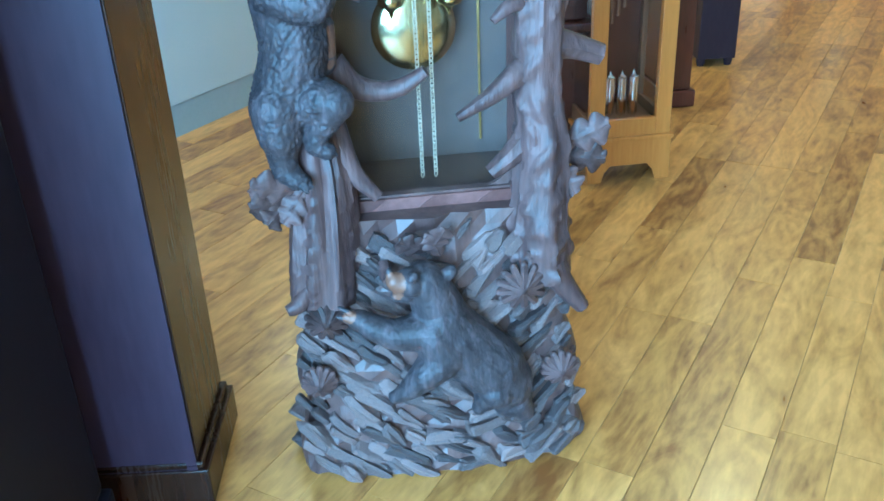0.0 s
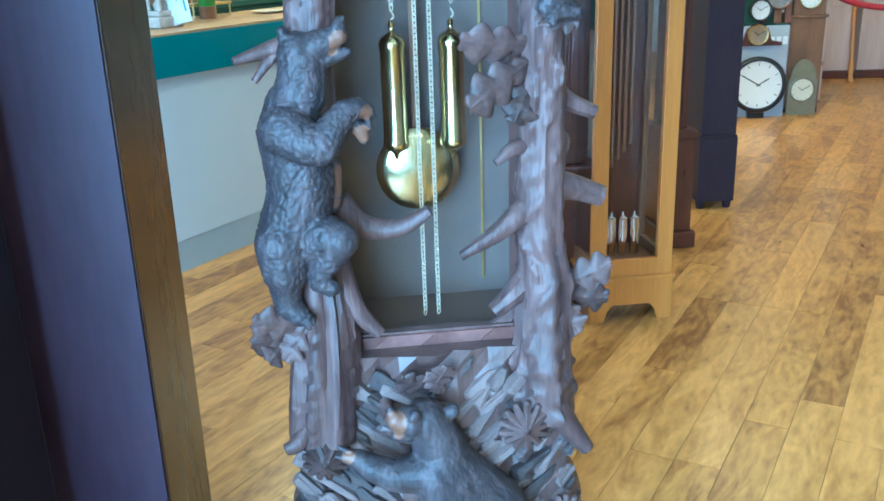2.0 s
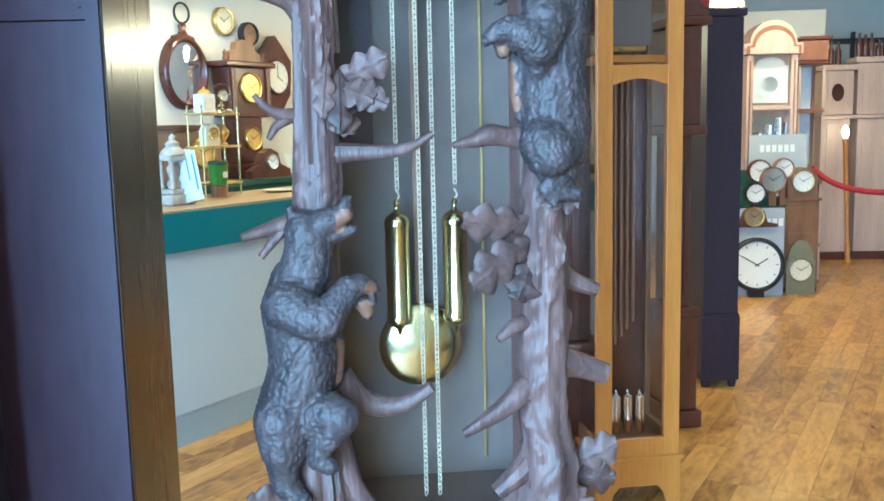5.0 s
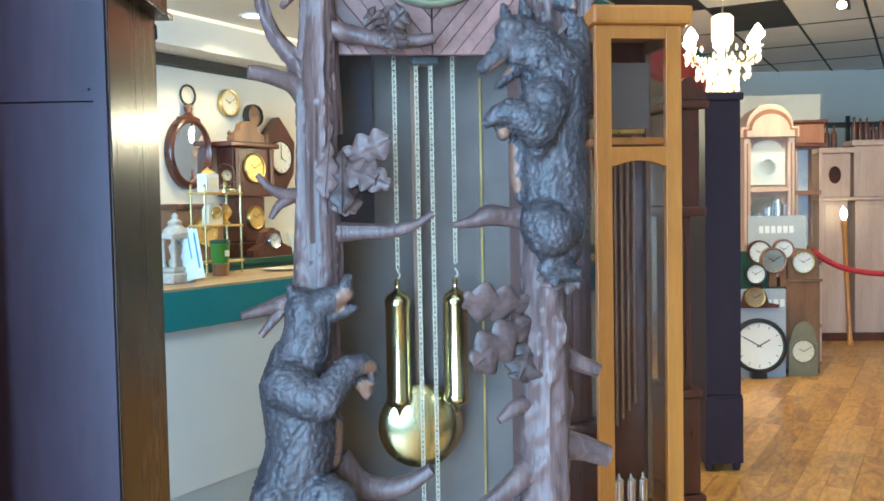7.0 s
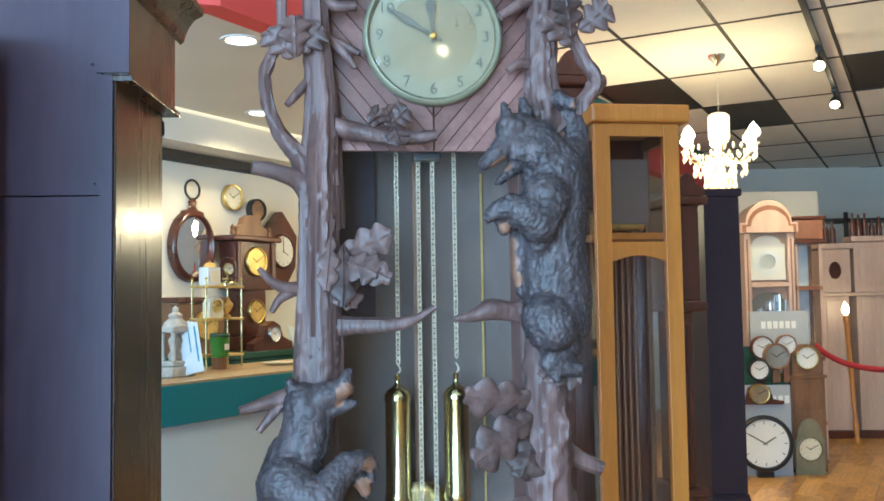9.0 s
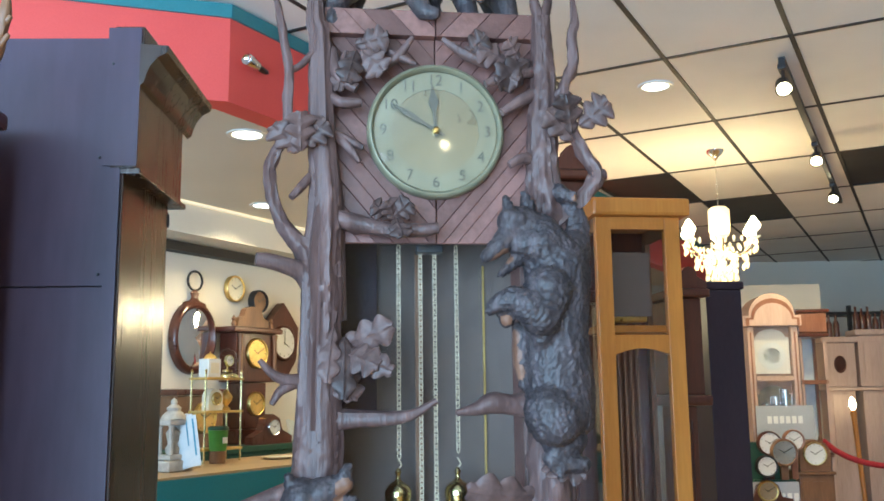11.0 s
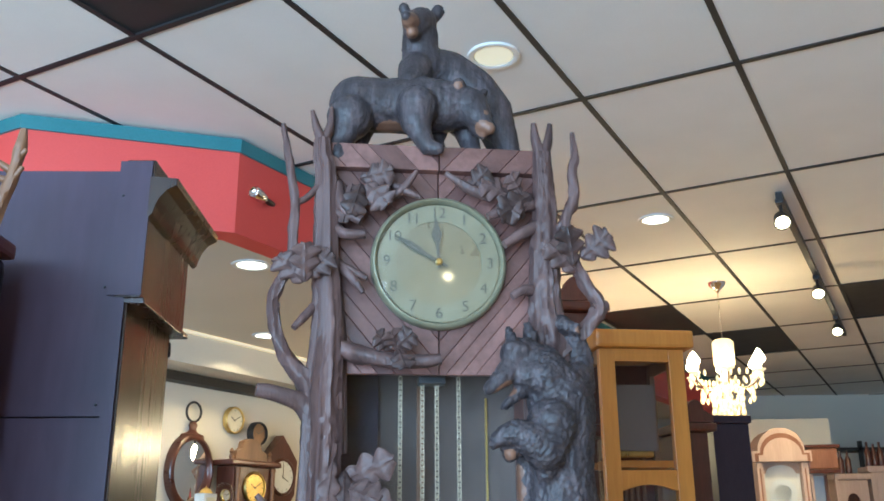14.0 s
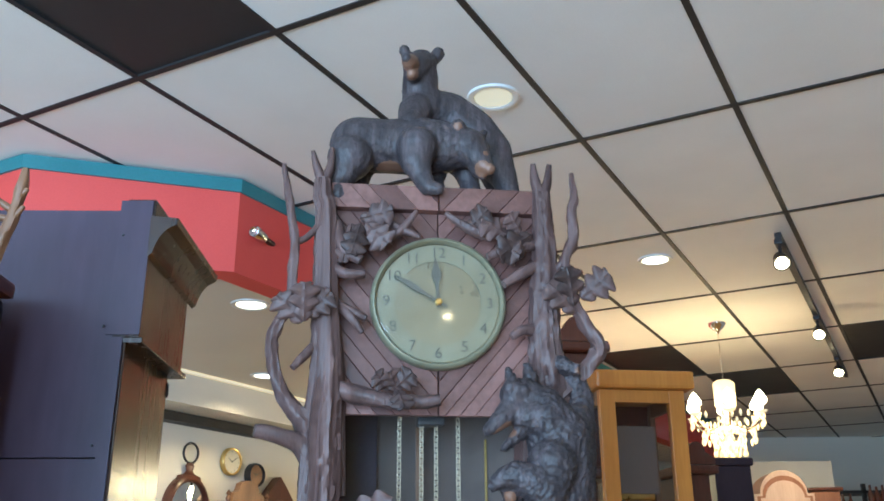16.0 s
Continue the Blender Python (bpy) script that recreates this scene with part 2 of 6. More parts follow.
def prism(outline, y0, y1, bm=None, mi=0):
    """An outline in x and z, thick from y0 to y1."""
    bm = bm or bmesh.new()
    a = [bm.verts.new((x, y0, z)) for x, z in outline]
    b = [bm.verts.new((x, y1, z)) for x, z in outline]
    bm.faces.new(a).material_index = mi
    bm.faces.new(b[::-1]).material_index = mi
    for i in range(len(a)):
        j = (i + 1) % len(a)
        bm.faces.new((a[j], a[i], b[i], b[j])).material_index = mi
    return bm


def spline(pts, steps=6):
    """Points and radii on a smooth curve through the given (x, y, z, r)."""
    p = [np.array(q, float) for q in pts]
    p = [2 * p[0] - p[1], *p, 2 * p[-1] - p[-2]]
    out = []
    for a, b, c, d in zip(p, p[1:], p[2:], p[3:]):
        for k in range(steps):
            t = k / steps
            out.append(0.5 * (2 * b + (c - a) * t + (2 * a - 5 * b + 4 * c - d) * t * t + (3 * b - a - 3 * c + d) * t**3))
    out.append(p[-2])
    return out


def limb(pts, sides=16, steps=7, bark=0.17, freq=5.0, seed=0.0, bm=None, knots=0.0, scales=0.0):
    """A tube along (x, y, z, r) with carved grooves along it and a cut end."""
    bm = bm or bmesh.new()
    path = spline(pts, steps)
    ref = None
    rings = []
    run = 0.0
    for i, q in enumerate(path):
        here = Vector(q[:3])
        ahead = (Vector(path[min(i + 1, len(path) - 1)][:3]) - Vector(path[max(i - 1, 0)][:3])).normalized()
        if i:
            run += (here - Vector(path[i - 1][:3])).length
        if ref is None:
            ref = Vector((0, -1, 0)) if abs(ahead.y) < 0.8 else Vector((0, 0, 1))
        side = (ref - ahead * ref.dot(ahead)).normalized()
        ref = side
        up = ahead.cross(side)
        ring = []
        for k in range(sides):
            a = 2 * math.pi * k / sides
            g = noise.noise((math.cos(a) * freq * 0.55 + seed, math.sin(a) * freq * 0.55, run * 2.2 + seed * 3))
            g2 = 1 - abs(noise.noise((math.cos(a) * freq * 1.3 + seed, math.sin(a) * freq * 1.3, run * 3.0 + seed))) * 2
            kn = knots * max(0, noise.noise((math.cos(a) * 2.2 + seed, math.sin(a) * 2.2, run * 30 + seed)))
            if scales:
                rough = max(0.0, min(1.0, 0.5 + 2.2 * noise.noise((math.cos(a) * 1.6 + seed, math.sin(a) * 1.6, run * 2.2))))
                kn += scales * rough * noise.noise((math.cos(a) * 7 + seed, math.sin(a) * 7, run * 62))
            r = max(q[3], 0.001) * (1 + bark * (0.9 * g + 0.6 * g2) + kn)
            ring.append(bm.verts.new(here + (side * math.cos(a) + up * math.sin(a)) * r))
        rings.append(ring)
    for a, b in zip(rings, rings[1:]):
        for k in range(sides):
            bm.faces.new((a[k], b[k], b[(k + 1) % sides], a[(k + 1) % sides]))
    bm.faces.new(rings[0])
    bm.faces.new(rings[-1][::-1])
    return bm


def ball(bm, c, r, rot=(0, 0, 0), u=12, v=8):
    m = Matrix.LocRotScale(c, Euler([radians(a) for a in rot]), r if hasattr(r, "__len__") else (r, r, r))
    bmesh.ops.create_uvsphere(bm, u_segments=u, v_segments=v, radius=1.0, matrix=m)
    return bm


def between(bm, a, b, ra, rb, n=14):
    """A tapering rod with round ends."""
    a, b = Vector(a), Vector(b)
    turn = (b - a).to_track_quat("Z", "Y").to_matrix().to_4x4()
    m = Matrix.Translation((a + b) / 2) @ turn
    bmesh.ops.create_cone(bm, segments=n, radius1=ra, radius2=rb, depth=(b - a).length, matrix=m, cap_ends=True)
    ball(bm, a, ra)
    ball(bm, b, rb)


def turn_z(x, y, deg, z=0.0):
    return pose(x, y, z, 0, 0, deg)


# ---- the shop ----
AX = 64.5
AV = Vector((math.cos(radians(AX)), math.sin(radians(AX)), 0))
BV = Vector((-AV.y, AV.x, 0))
GRID = turn_z(0.953, 3.042, AX)
CEIL = 3.05


def slab(name, m, dims, material, label="", category="", bevel=0.0):
    return tagged(part(name, boxed(*dims, bevel=bevel), material, m=m), label, category, kind="structure")


# closing walls, with the shop window behind the camera
slab("wall_east", turn_z(5.6, 0, 90), (-3, 12.4, -0.15, 0, 0, CEIL + 0.1), M["farwall"], "pale painted plaster wall of the shop", "wall")
slab("wall_west", turn_z(-5.6, 0, 90), (-3, 12.4, 0, 0.15, 0, CEIL + 0.1), M["wall"], "cream painted plaster wall", "wall")
slab("wall_far", turn_z(0, 11.8, 0), (-5.75, 5.75, 0, 0.15, 0, CEIL + 0.1), M["farwall"], "pale grey-green plaster wall at the far end", "wall")
bm = bmesh.new()
for d in ((-5.75, -4.5, 0, 0.15, 0, CEIL + 0.1), (0.2, 5.75, 0, 0.15, 0, CEIL + 0.1), (-4.5, 0.2, 0, 0.15, 0, 0.12), (-4.5, 0.2, 0, 0.15, 2.8, CEIL + 0.1)):
    block(bm, *d)
tagged(part("wall_front", bm, M["wall"], m=turn_z(0, -3.15, 0)), "plaster wall with the wide shop window", "wall", kind="structure")
win = thing("window_1", turn_z(-2.15, -3.1, 0), "wide shop window in a dark metal frame", "window", kind="structure")
bm = bmesh.new()
for d in ((-2.35, 2.35, 0, 0.07, 0.12, 0.17), (-2.35, 2.35, 0, 0.07, 2.75, 2.8), (-2.35, -2.3, 0, 0.07, 0.17, 2.75), (2.3, 2.35, 0, 0.07, 0.17, 2.75)):
    block(bm, *d)
part("window_frame", bm, M["window"], win)
p = part("pane", boxed(-2.3, 2.3, 0.03, 0.036, 0.17, 2.75), M["pane"], win)
p.visible_shadow = False


# the suspended ceiling: white tiles between dark bars, some tiles out
def make_ceiling():
    bm = bmesh.new()
    tw, tl, gap = 0.6, 1.2, 0.0105
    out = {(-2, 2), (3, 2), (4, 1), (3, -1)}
    for i in range(-8, 10):
        for j in range(-13, 13):
            x0, y0 = i * tl, j * tw
            c = GRID @ Vector((x0 + tl / 2, y0 + tw / 2, 0))
            if not (-6.2 < c.x < 6.2 and -3.6 < c.y < 12.6):
                continue
            # bays without a tile get a dark sheet in place of the unlit void
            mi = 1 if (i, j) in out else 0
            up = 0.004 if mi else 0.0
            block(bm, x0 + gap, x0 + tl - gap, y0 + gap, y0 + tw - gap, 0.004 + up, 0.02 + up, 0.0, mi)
    for i in range(-8, 11):
        block(bm, i * tl - 0.012, i * tl + 0.012, -7.8, 7.8, -0.001, 0.012, 0.0, 1)
    for j in range(-13, 14):
        block(bm, -9.6, 12, j * tw - 0.0115, j * tw + 0.0115, 0.0, 0.013, 0.0, 1)
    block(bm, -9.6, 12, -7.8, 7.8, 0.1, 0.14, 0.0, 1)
    ob = part("ceiling", bm, [M["tile"], M["tbar"]], m=Matrix.Translation((0, 0, CEIL)) @ GRID)
    tagged(ob, "suspended ceiling of white tiles between dark bars", "ceiling", kind="structure")


make_ceiling()

# the red soffit with its teal band, and the low ceiling over the counter
SOFF = (Vector((-1.046, 3.595, 0)), 62.0)


def make_soffit():
    d62 = Vector((math.cos(radians(62)), math.sin(radians(62)), 0))
    a = SOFF[0]
    b = Vector((-1.867, 3.296, 0))
    c = b + 4.2 * Vector((math.cos(radians(154.5)), math.sin(radians(154.5)), 0))
    e = a + 7.6 * d62
    back = Vector((-d62.y, d62.x, 0)) * 2.4
    pts = [e, a, b, c]
    thick = 0.12

    inner = {}

    def band(z0, z1, grow, material, name, label):
        bm = bmesh.new()
        n = len(pts)
        outs, ins = [], []
        for i, p in enumerate(pts):
            t1 = (pts[i] - pts[i - 1]).normalized() if i else (pts[1] - pts[0]).normalized()
            t2 = (pts[i + 1] - pts[i]).normalized() if i < n - 1 else t1
            nrm = (Vector((-t1.y, t1.x, 0)) + Vector((-t2.y, t2.x, 0))).normalized()
            k = 1 / max(0.3, nrm.dot(Vector((-t1.y, t1.x, 0))))
            outs.append(p + nrm * grow * k)
            ins.append(p - nrm * thick * k)
        inner["ring"] = ins
        for i in range(n - 1):
            q = [outs[i], outs[i + 1], ins[i + 1], ins[i]]
            lo = [bm.verts.new((v.x, v.y, z0)) for v in q]
            hi = [bm.verts.new((v.x, v.y, z1)) for v in q]
            for f in ([*lo[::-1]], hi, *[[lo[k], lo[(k + 1) % 4], hi[(k + 1) % 4], hi[k]] for k in range(4)]):
                bm.faces.new(f)
        bmesh.ops.recalc_face_normals(bm, faces=bm.faces)
        tagged(part(name, bm, material), label, "soffit", kind="structure")

    band(2.62, 2.985, 0.0, M["red"], "soffit", "red painted soffit over the counter")
    band(2.985, 3.045, 0.012, M["teal"], "trim", "teal painted band along the top of the red soffit")
    # the low ceiling
    bm = bmesh.new()
    poly = [*inner["ring"], c + back * 1.6, e + back]
    lo = [bm.verts.new((v.x, v.y, 2.632)) for v in poly]
    hi = [bm.verts.new((v.x, v.y, 2.70)) for v in poly]
    bm.faces.new(lo[::-1])
    bm.faces.new(hi)
    for i in range(len(poly)):
        j = (i + 1) % len(poly)
        bm.faces.new((lo[i], lo[j], hi[j], hi[i]))
    bmesh.ops.recalc_face_normals(bm, faces=bm.faces)
    tagged(part("ceiling", bm, M["wall"]), "low cream plaster ceiling over the counter", "ceiling", kind="structure")


make_soffit()

# the wall behind the counter; local x runs along it, local y into it
WALL = turn_z(-2.752, 4.571, 62)
slab("wall_north", WALL, (-3.2, 8.2, 0, 0.14, 0, 2.64), M["wall"], "cream wall hung with clocks behind the counter", "wall")
slab("trim", WALL, (-3.2, 8.2, -0.10, -0.002, 2.36, 2.42), M["tbar"], "dark grey-green picture moulding below the cove", "moulding")
slab("trim", WALL, (-3.2, 8.2, -0.34, -0.002, 2.425, 2.63), M["wall"], "cream cove under the ceiling", "moulding")
slab("trim", WALL, (-3.2, 8.2, -0.36, -0.345, 2.612, 2.63), M["cove"], "glowing warm strip light along the cove", "strip light")

# floor
slab("floor", turn_z(0, 4.4, 0), (-5.75, 5.75, -7.6, 7.6, -0.12, -0.006), M["brown"], "dark underlay of the plank floor", "floor")


# ---- the carved longcase clock ----
CLOCK = thing("longcase_clock", turn_z(-0.093, 1.637, 9.5),
              "tall dark wooden clock carved with tree trunks, leaves and bears", "clock")


def limb_part(name, pts, **k):
    return part(name, limb(pts, **k), M["bark"], CLOCK, smooth=True)


def leaf_part(base, tip, half, curl):
    """A carved oak leaf: rounded lobes that lean towards the tip, a raised midrib with side veins, thin edges bent back."""
    base, tip = Vector(base), Vector(tip)
    way = tip - base
    size = way.length * 1.12
    way.normalize()
    side = way.cross(Vector((0, -1, 0))).normalized()
    front = side.cross(way).normalized()
    half = min(half * 1.1, 0.46 * size)
    lobes = 3
    rows, cols = 14 * lobes, 7
    thick = 0.004
    shift = [random.uniform(0.0, 0.35) for _ in range(2)]
    roll = random.uniform(-0.35, 0.35)
    bend = random.uniform(-0.25, 0.25)
    bm = bmesh.new()
    top, low = [], []
    for i in range(rows + 1):
        u = i / rows
        shape = (math.sin(math.pi * (0.05 + 0.93 * u) ** 1.3)) ** 0.6
        line_t, line_l = [], []
        for k in range(-cols, cols + 1):
            v = k / cols
            a = abs(v)
            beat = (lobes + 0.5) * u * (1 - 0.1 * u) + shift[k > 0]
            wave = 0.5 - 0.5 * math.cos(2 * math.pi * beat)
            reach = half * shape * (0.52 + 0.48 * wave ** 0.4) + 0.0015
            lean = 0.3 * half * shape * a
            vein = 0.0022 * max(0.0, 1 - a * 7) + 0.001 * wave ** 6 * (1 - a)
            cup = 0.1 * half * wave * a - 0.2 * half * a ** 2.5
            bow = curl * size * 0.45 * u * (1 - u) + 0.2 * size * max(0.0, u - 0.7) ** 2 * -3 * curl
            p = base + way * (size * 0.86 * u + lean) + side * (v * reach + bend * size * 0.3 * u * u)
            p += front * (0.008 + bow + vein + cup + roll * v * reach)
            line_t.append(bm.verts.new(p))
            line_l.append(bm.verts.new(p - front * thick * (1 - 0.5 * a)))
        top.append(line_t)
        low.append(line_l)
    n = 2 * cols
    for i in range(rows):
        for k in range(n):
            bm.faces.new((top[i][k], top[i][k + 1], top[i + 1][k + 1], top[i + 1][k]))
            bm.faces.new((low[i][k], low[i + 1][k], low[i + 1][k + 1], low[i][k + 1]))
        bm.faces.new((top[i][0], top[i + 1][0], low[i + 1][0], low[i][0]))
        bm.faces.new((top[i][n], low[i][n], low[i + 1][n], top[i + 1][n]))
    for i, turn in ((0, 1), (rows, -1)):
        for k in range(n):
            bm.faces.new((top[i][k], low[i][k], low[i][k + 1], top[i][k + 1])[::turn])
    bmesh.ops.recalc_face_normals(bm, faces=bm.faces)
    return part("leaf", bm, M["leaf"], CLOCK, smooth=True)


def carving(name, data, parent, label, voxel=0.0034, fur=0.0042, seed=0.0, slant=0.35, shaggy=0.0):
    """One solid carved figure: rods and lumps fused together, then cut with strokes of fur; shaggy adds overlapping locks."""
    rods, tans, calms = data
    bm = bmesh.new()
    for a, b in rods:
        between(bm, a[:3], b[:3], a[3] * 1.02 + 0.001, b[3] * 1.02 + 0.001)
    me = bpy.data.meshes.new(name)
    bm.to_mesh(me)
    bm.free()
    tmp = new(name, me)
    mod = tmp.modifiers.new("fuse", "REMESH")
    mod.mode, mod.voxel_size = "VOXEL", voxel
    sm = tmp.modifiers.new("soften", "SMOOTH")
    sm.factor, sm.iterations = 0.5, 4
    bpy.context.view_layer.update()
    done = bpy.data.meshes.new_from_object(tmp.evaluated_get(bpy.context.evaluated_depsgraph_get()))
    bpy.data.objects.remove(tmp)
    done.name = name
    n = len(done.vertices)
    co, no = np.empty(n * 3), np.empty(n * 3)
    done.vertices.foreach_get("co", co)
    done.vertices.foreach_get("normal", no)
    co, no = co.reshape(-1, 3), no.reshape(-1, 3)

    def patch(p, grow, tans=tans):
        return any((p[0] - t[0]) ** 2 + (p[1] - t[1]) ** 2 + (p[2] - t[2]) ** 2 < (t[3] * grow) ** 2 for t in tans)

    k = 96.0
    moved = co.copy()
    for i in range(n):
        p = co[i]
        warp = noise.noise((p[0] * 9 + seed, p[1] * 9, p[2] * 9)) * 1.6
        lean = slant + 0.5 * noise.noise((p[0] * 14, p[1] * 14 + seed, p[2] * 14))
        a, b = p[0] + lean * p[2], p[2] - lean * p[0]
        q = (a * k + warp * 1.4 + seed, p[1] * k + warp, b * k * 0.13 + warp * 2.2)
        h = 1 - 2.2 * abs(noise.noise(q))
        h2 = noise.noise((q[0] * 2.1, q[1] * 2.1, q[2] * 2.1 + 5))
        cut = 0.75 * h + 0.1 * h2 - 0.3
        if shaggy:
            u = b * 34 + 1.1 * noise.noise((a * 44 + seed, p[1] * 34, b * 14)) + 1.3 * noise.noise((a * 15, p[1] * 15 + seed, b * 15))
            lock = u - math.floor(u)
            cut = (1 - 0.2 * shaggy) * cut + shaggy * 0.95 * (0.6 - lock if lock > 0.22 else lock * 1.73)
        moved[i] = p + no[i] * fur * (0.25 if patch(p, 1.25) else 0.4 if patch(p, 1.0, calms) else 1.0) * cut
    done.vertices.foreach_set("co", moved.ravel())
    done.materials.clear()
    done.materials.append(M["fur"])
    done.materials.append(M["snout"])
    for f in done.polygons:
        f.use_smooth = True
        if patch(f.center, 1.1):
            f.material_index = 1
    done.update()
    ob = new(name, done)
    ob.parent = parent
    ob["label"] = label
    return ob


def clip_poly(poly, a, b, keep):
    """The part of a polygon where a*x + b*z <= keep."""
    out = []
    for (x0, z0), (x1, z1) in zip(poly, poly[1:] + poly[:1]):
        d0, d1 = a * x0 + b * z0 - keep, a * x1 + b * z1 - keep
        if d0 <= 0:
            out.append((x0, z0))
        if (d0 < 0) != (d1 < 0) and abs(d0 - d1) > 1e-9:
            t = d0 / (d0 - d1)
            out.append((x0 + (x1 - x0) * t, z0 + (z1 - z0) * t))
    return out


def slanted(x0, x1, z0, z1, deg, width, y0, y1, name="plank", parent=CLOCK, material=None):
    """Slanting boards that fill a rectangle, each a piece of its own."""
    c, s = math.cos(radians(deg)), math.sin(radians(deg))
    corners = [(x, z) for x in (x0, x1) for z in (z0, z1)]
    spans = [-s * x + c * z for x, z in corners]
    d = min(spans) - random.uniform(0, width)
    while d < max(spans):
        w = width * random.uniform(0.75, 1.25)
        poly = [(x0, z0), (x1, z0), (x1, z1), (x0, z1)]
        poly = clip_poly(poly, -s, c, d + w - 0.0003)
        poly = clip_poly(poly, s, -c, -(d + 0.0003)) if len(poly) > 2 else []
        d += w
        if len(poly) < 3 or max(p[0] for p in poly) - min(p[0] for p in poly) < 0.004:
            continue
        jut = random.uniform(-0.0013, 0.0013)
        bm = prism(poly, y0 + jut, y1)
        bmesh.ops.recalc_face_normals(bm, faces=bm.faces)
        es = [e for e in bm.edges if all(abs(v.co.y - y0 - jut) < 1e-5 for v in e.verts)]
        bmesh.ops.bevel(bm, geom=es, offset=0.001, segments=1, affect="EDGES")
        part(name, bm, material or M["planks"], parent)


def clock_case():
    part("back_panel", boxed(-0.2, 0.23, 0.33, 0.345, 0.3, 2.12), M["case_in"], CLOCK, "grey-brown inside back of the case")
    part("side_panel", boxed(-0.2, -0.182, 0.092, 0.33, 0.02, 2.13), M["planks"], CLOCK)
    part("side_panel", boxed(0.212, 0.23, 0.092, 0.33, 0.02, 2.13), M["planks"], CLOCK)
    part("floor_board", boxed(-0.182, 0.212, 0.092, 0.33, 0.60, 0.625), M["case_in"], CLOCK)
    part("top_board", boxed(-0.206, 0.236, 0.07, 0.35, 2.122, 2.147, bevel=0.003), M["planks"], CLOCK)
    # frame round the glass, rounded at the foot
    bm = bmesh.new()
    ox0, ox1, oz0, oz1, r = -0.166, 0.182, 0.646, 1.686, 0.085
    block(bm, -0.2, ox0, 0.078, 0.09, 0.58, oz1)
    block(bm, ox1, 0.23, 0.078, 0.09, 0.58, oz1)
    for sx, x in ((1, ox0), (-1, ox1)):
        arc = [(x + sx * r * (1 - math.cos(a)), oz0 + r * (1 - math.sin(a))) for a in (math.pi / 2 * k / 8 for k in range(9))]
        prism([(x, oz0), *([*arc] if sx < 0 else arc)], 0.078, 0.09, bm)
    bmesh.ops.recalc_face_normals(bm, faces=bm.faces)
    part("door_frame", bm, M["carved"], CLOCK)
    p = part("glass_pane", boxed(-0.182, 0.212, 0.091, 0.0915, 0.62, 1.70), M["pane"], CLOCK, "clear glass of the case")
    p.visible_shadow = False
    part("corner_bead", boxed(0.147, 0.151, 0.322, 0.33, 0.66, 1.68), M["goldleaf"], CLOCK, "thin pale strip inside the case")
    # added dark board that imitates a dark reflection in the case glass
    part("inner_side", boxed(-0.182, -0.085, 0.30, 0.329, 1.36, 2.1), M["panel"], CLOCK, "dark upright board standing in for a reflection")
    # slatted dial panel, in two leaning halves, and its capping strip
    slanted(-0.196, 0.018, 1.688, 2.098, -50, 0.025, 0.076, 0.09)
    slanted(0.02, 0.226, 1.688, 2.098, 50, 0.025, 0.076, 0.09)
    slanted(-0.198, 0.018, 2.098, 2.15, -48, 0.035, 0.055, 0.09)
    slanted(0.02, 0.228, 2.098, 2.15, 48, 0.035, 0.055, 0.09)
    slanted(-0.165, 0.18, 0.592, 0.645, 38, 0.07, 0.062, 0.09)
    part("sill", boxed(-0.17, 0.185, 0.07, 0.1, 0.642, 0.650), M["carved"], CLOCK)


def chain_mesh(z0, z1):
    bm = bmesh.new()
    n = int((z1 - z0) / 0.0105)
    for i in range(n):
        z = z1 - (i + 0.5) * 0.0105
        turn = 90 * (i % 2) + 40
        c, s = math.cos(radians(turn)), math.sin(radians(turn))
        rings = []
        for k in range(8):
            a = 2 * math.pi * k / 8
            cx, cz = 0.0047 * math.cos(a), 0.0078 * math.sin(a)
            nx, nz = math.cos(a), math.sin(a)
            ring = []
            for j in range(4):
                b = 2 * math.pi * j / 4
                o = 0.0014 * math.cos(b)
                x, y = cx + nx * o, 0.0014 * math.sin(b)
                ring.append(bm.verts.new((x * c - y * s, x * s + y * c, z + cz + nz * o)))
            rings.append(ring)
        for k in range(8):
            a, b = rings[k], rings[(k + 1) % 8]
            for j in range(4):
                bm.faces.new((a[j], b[j], b[(j + 1) % 4], a[(j + 1) % 4]))
    return bm


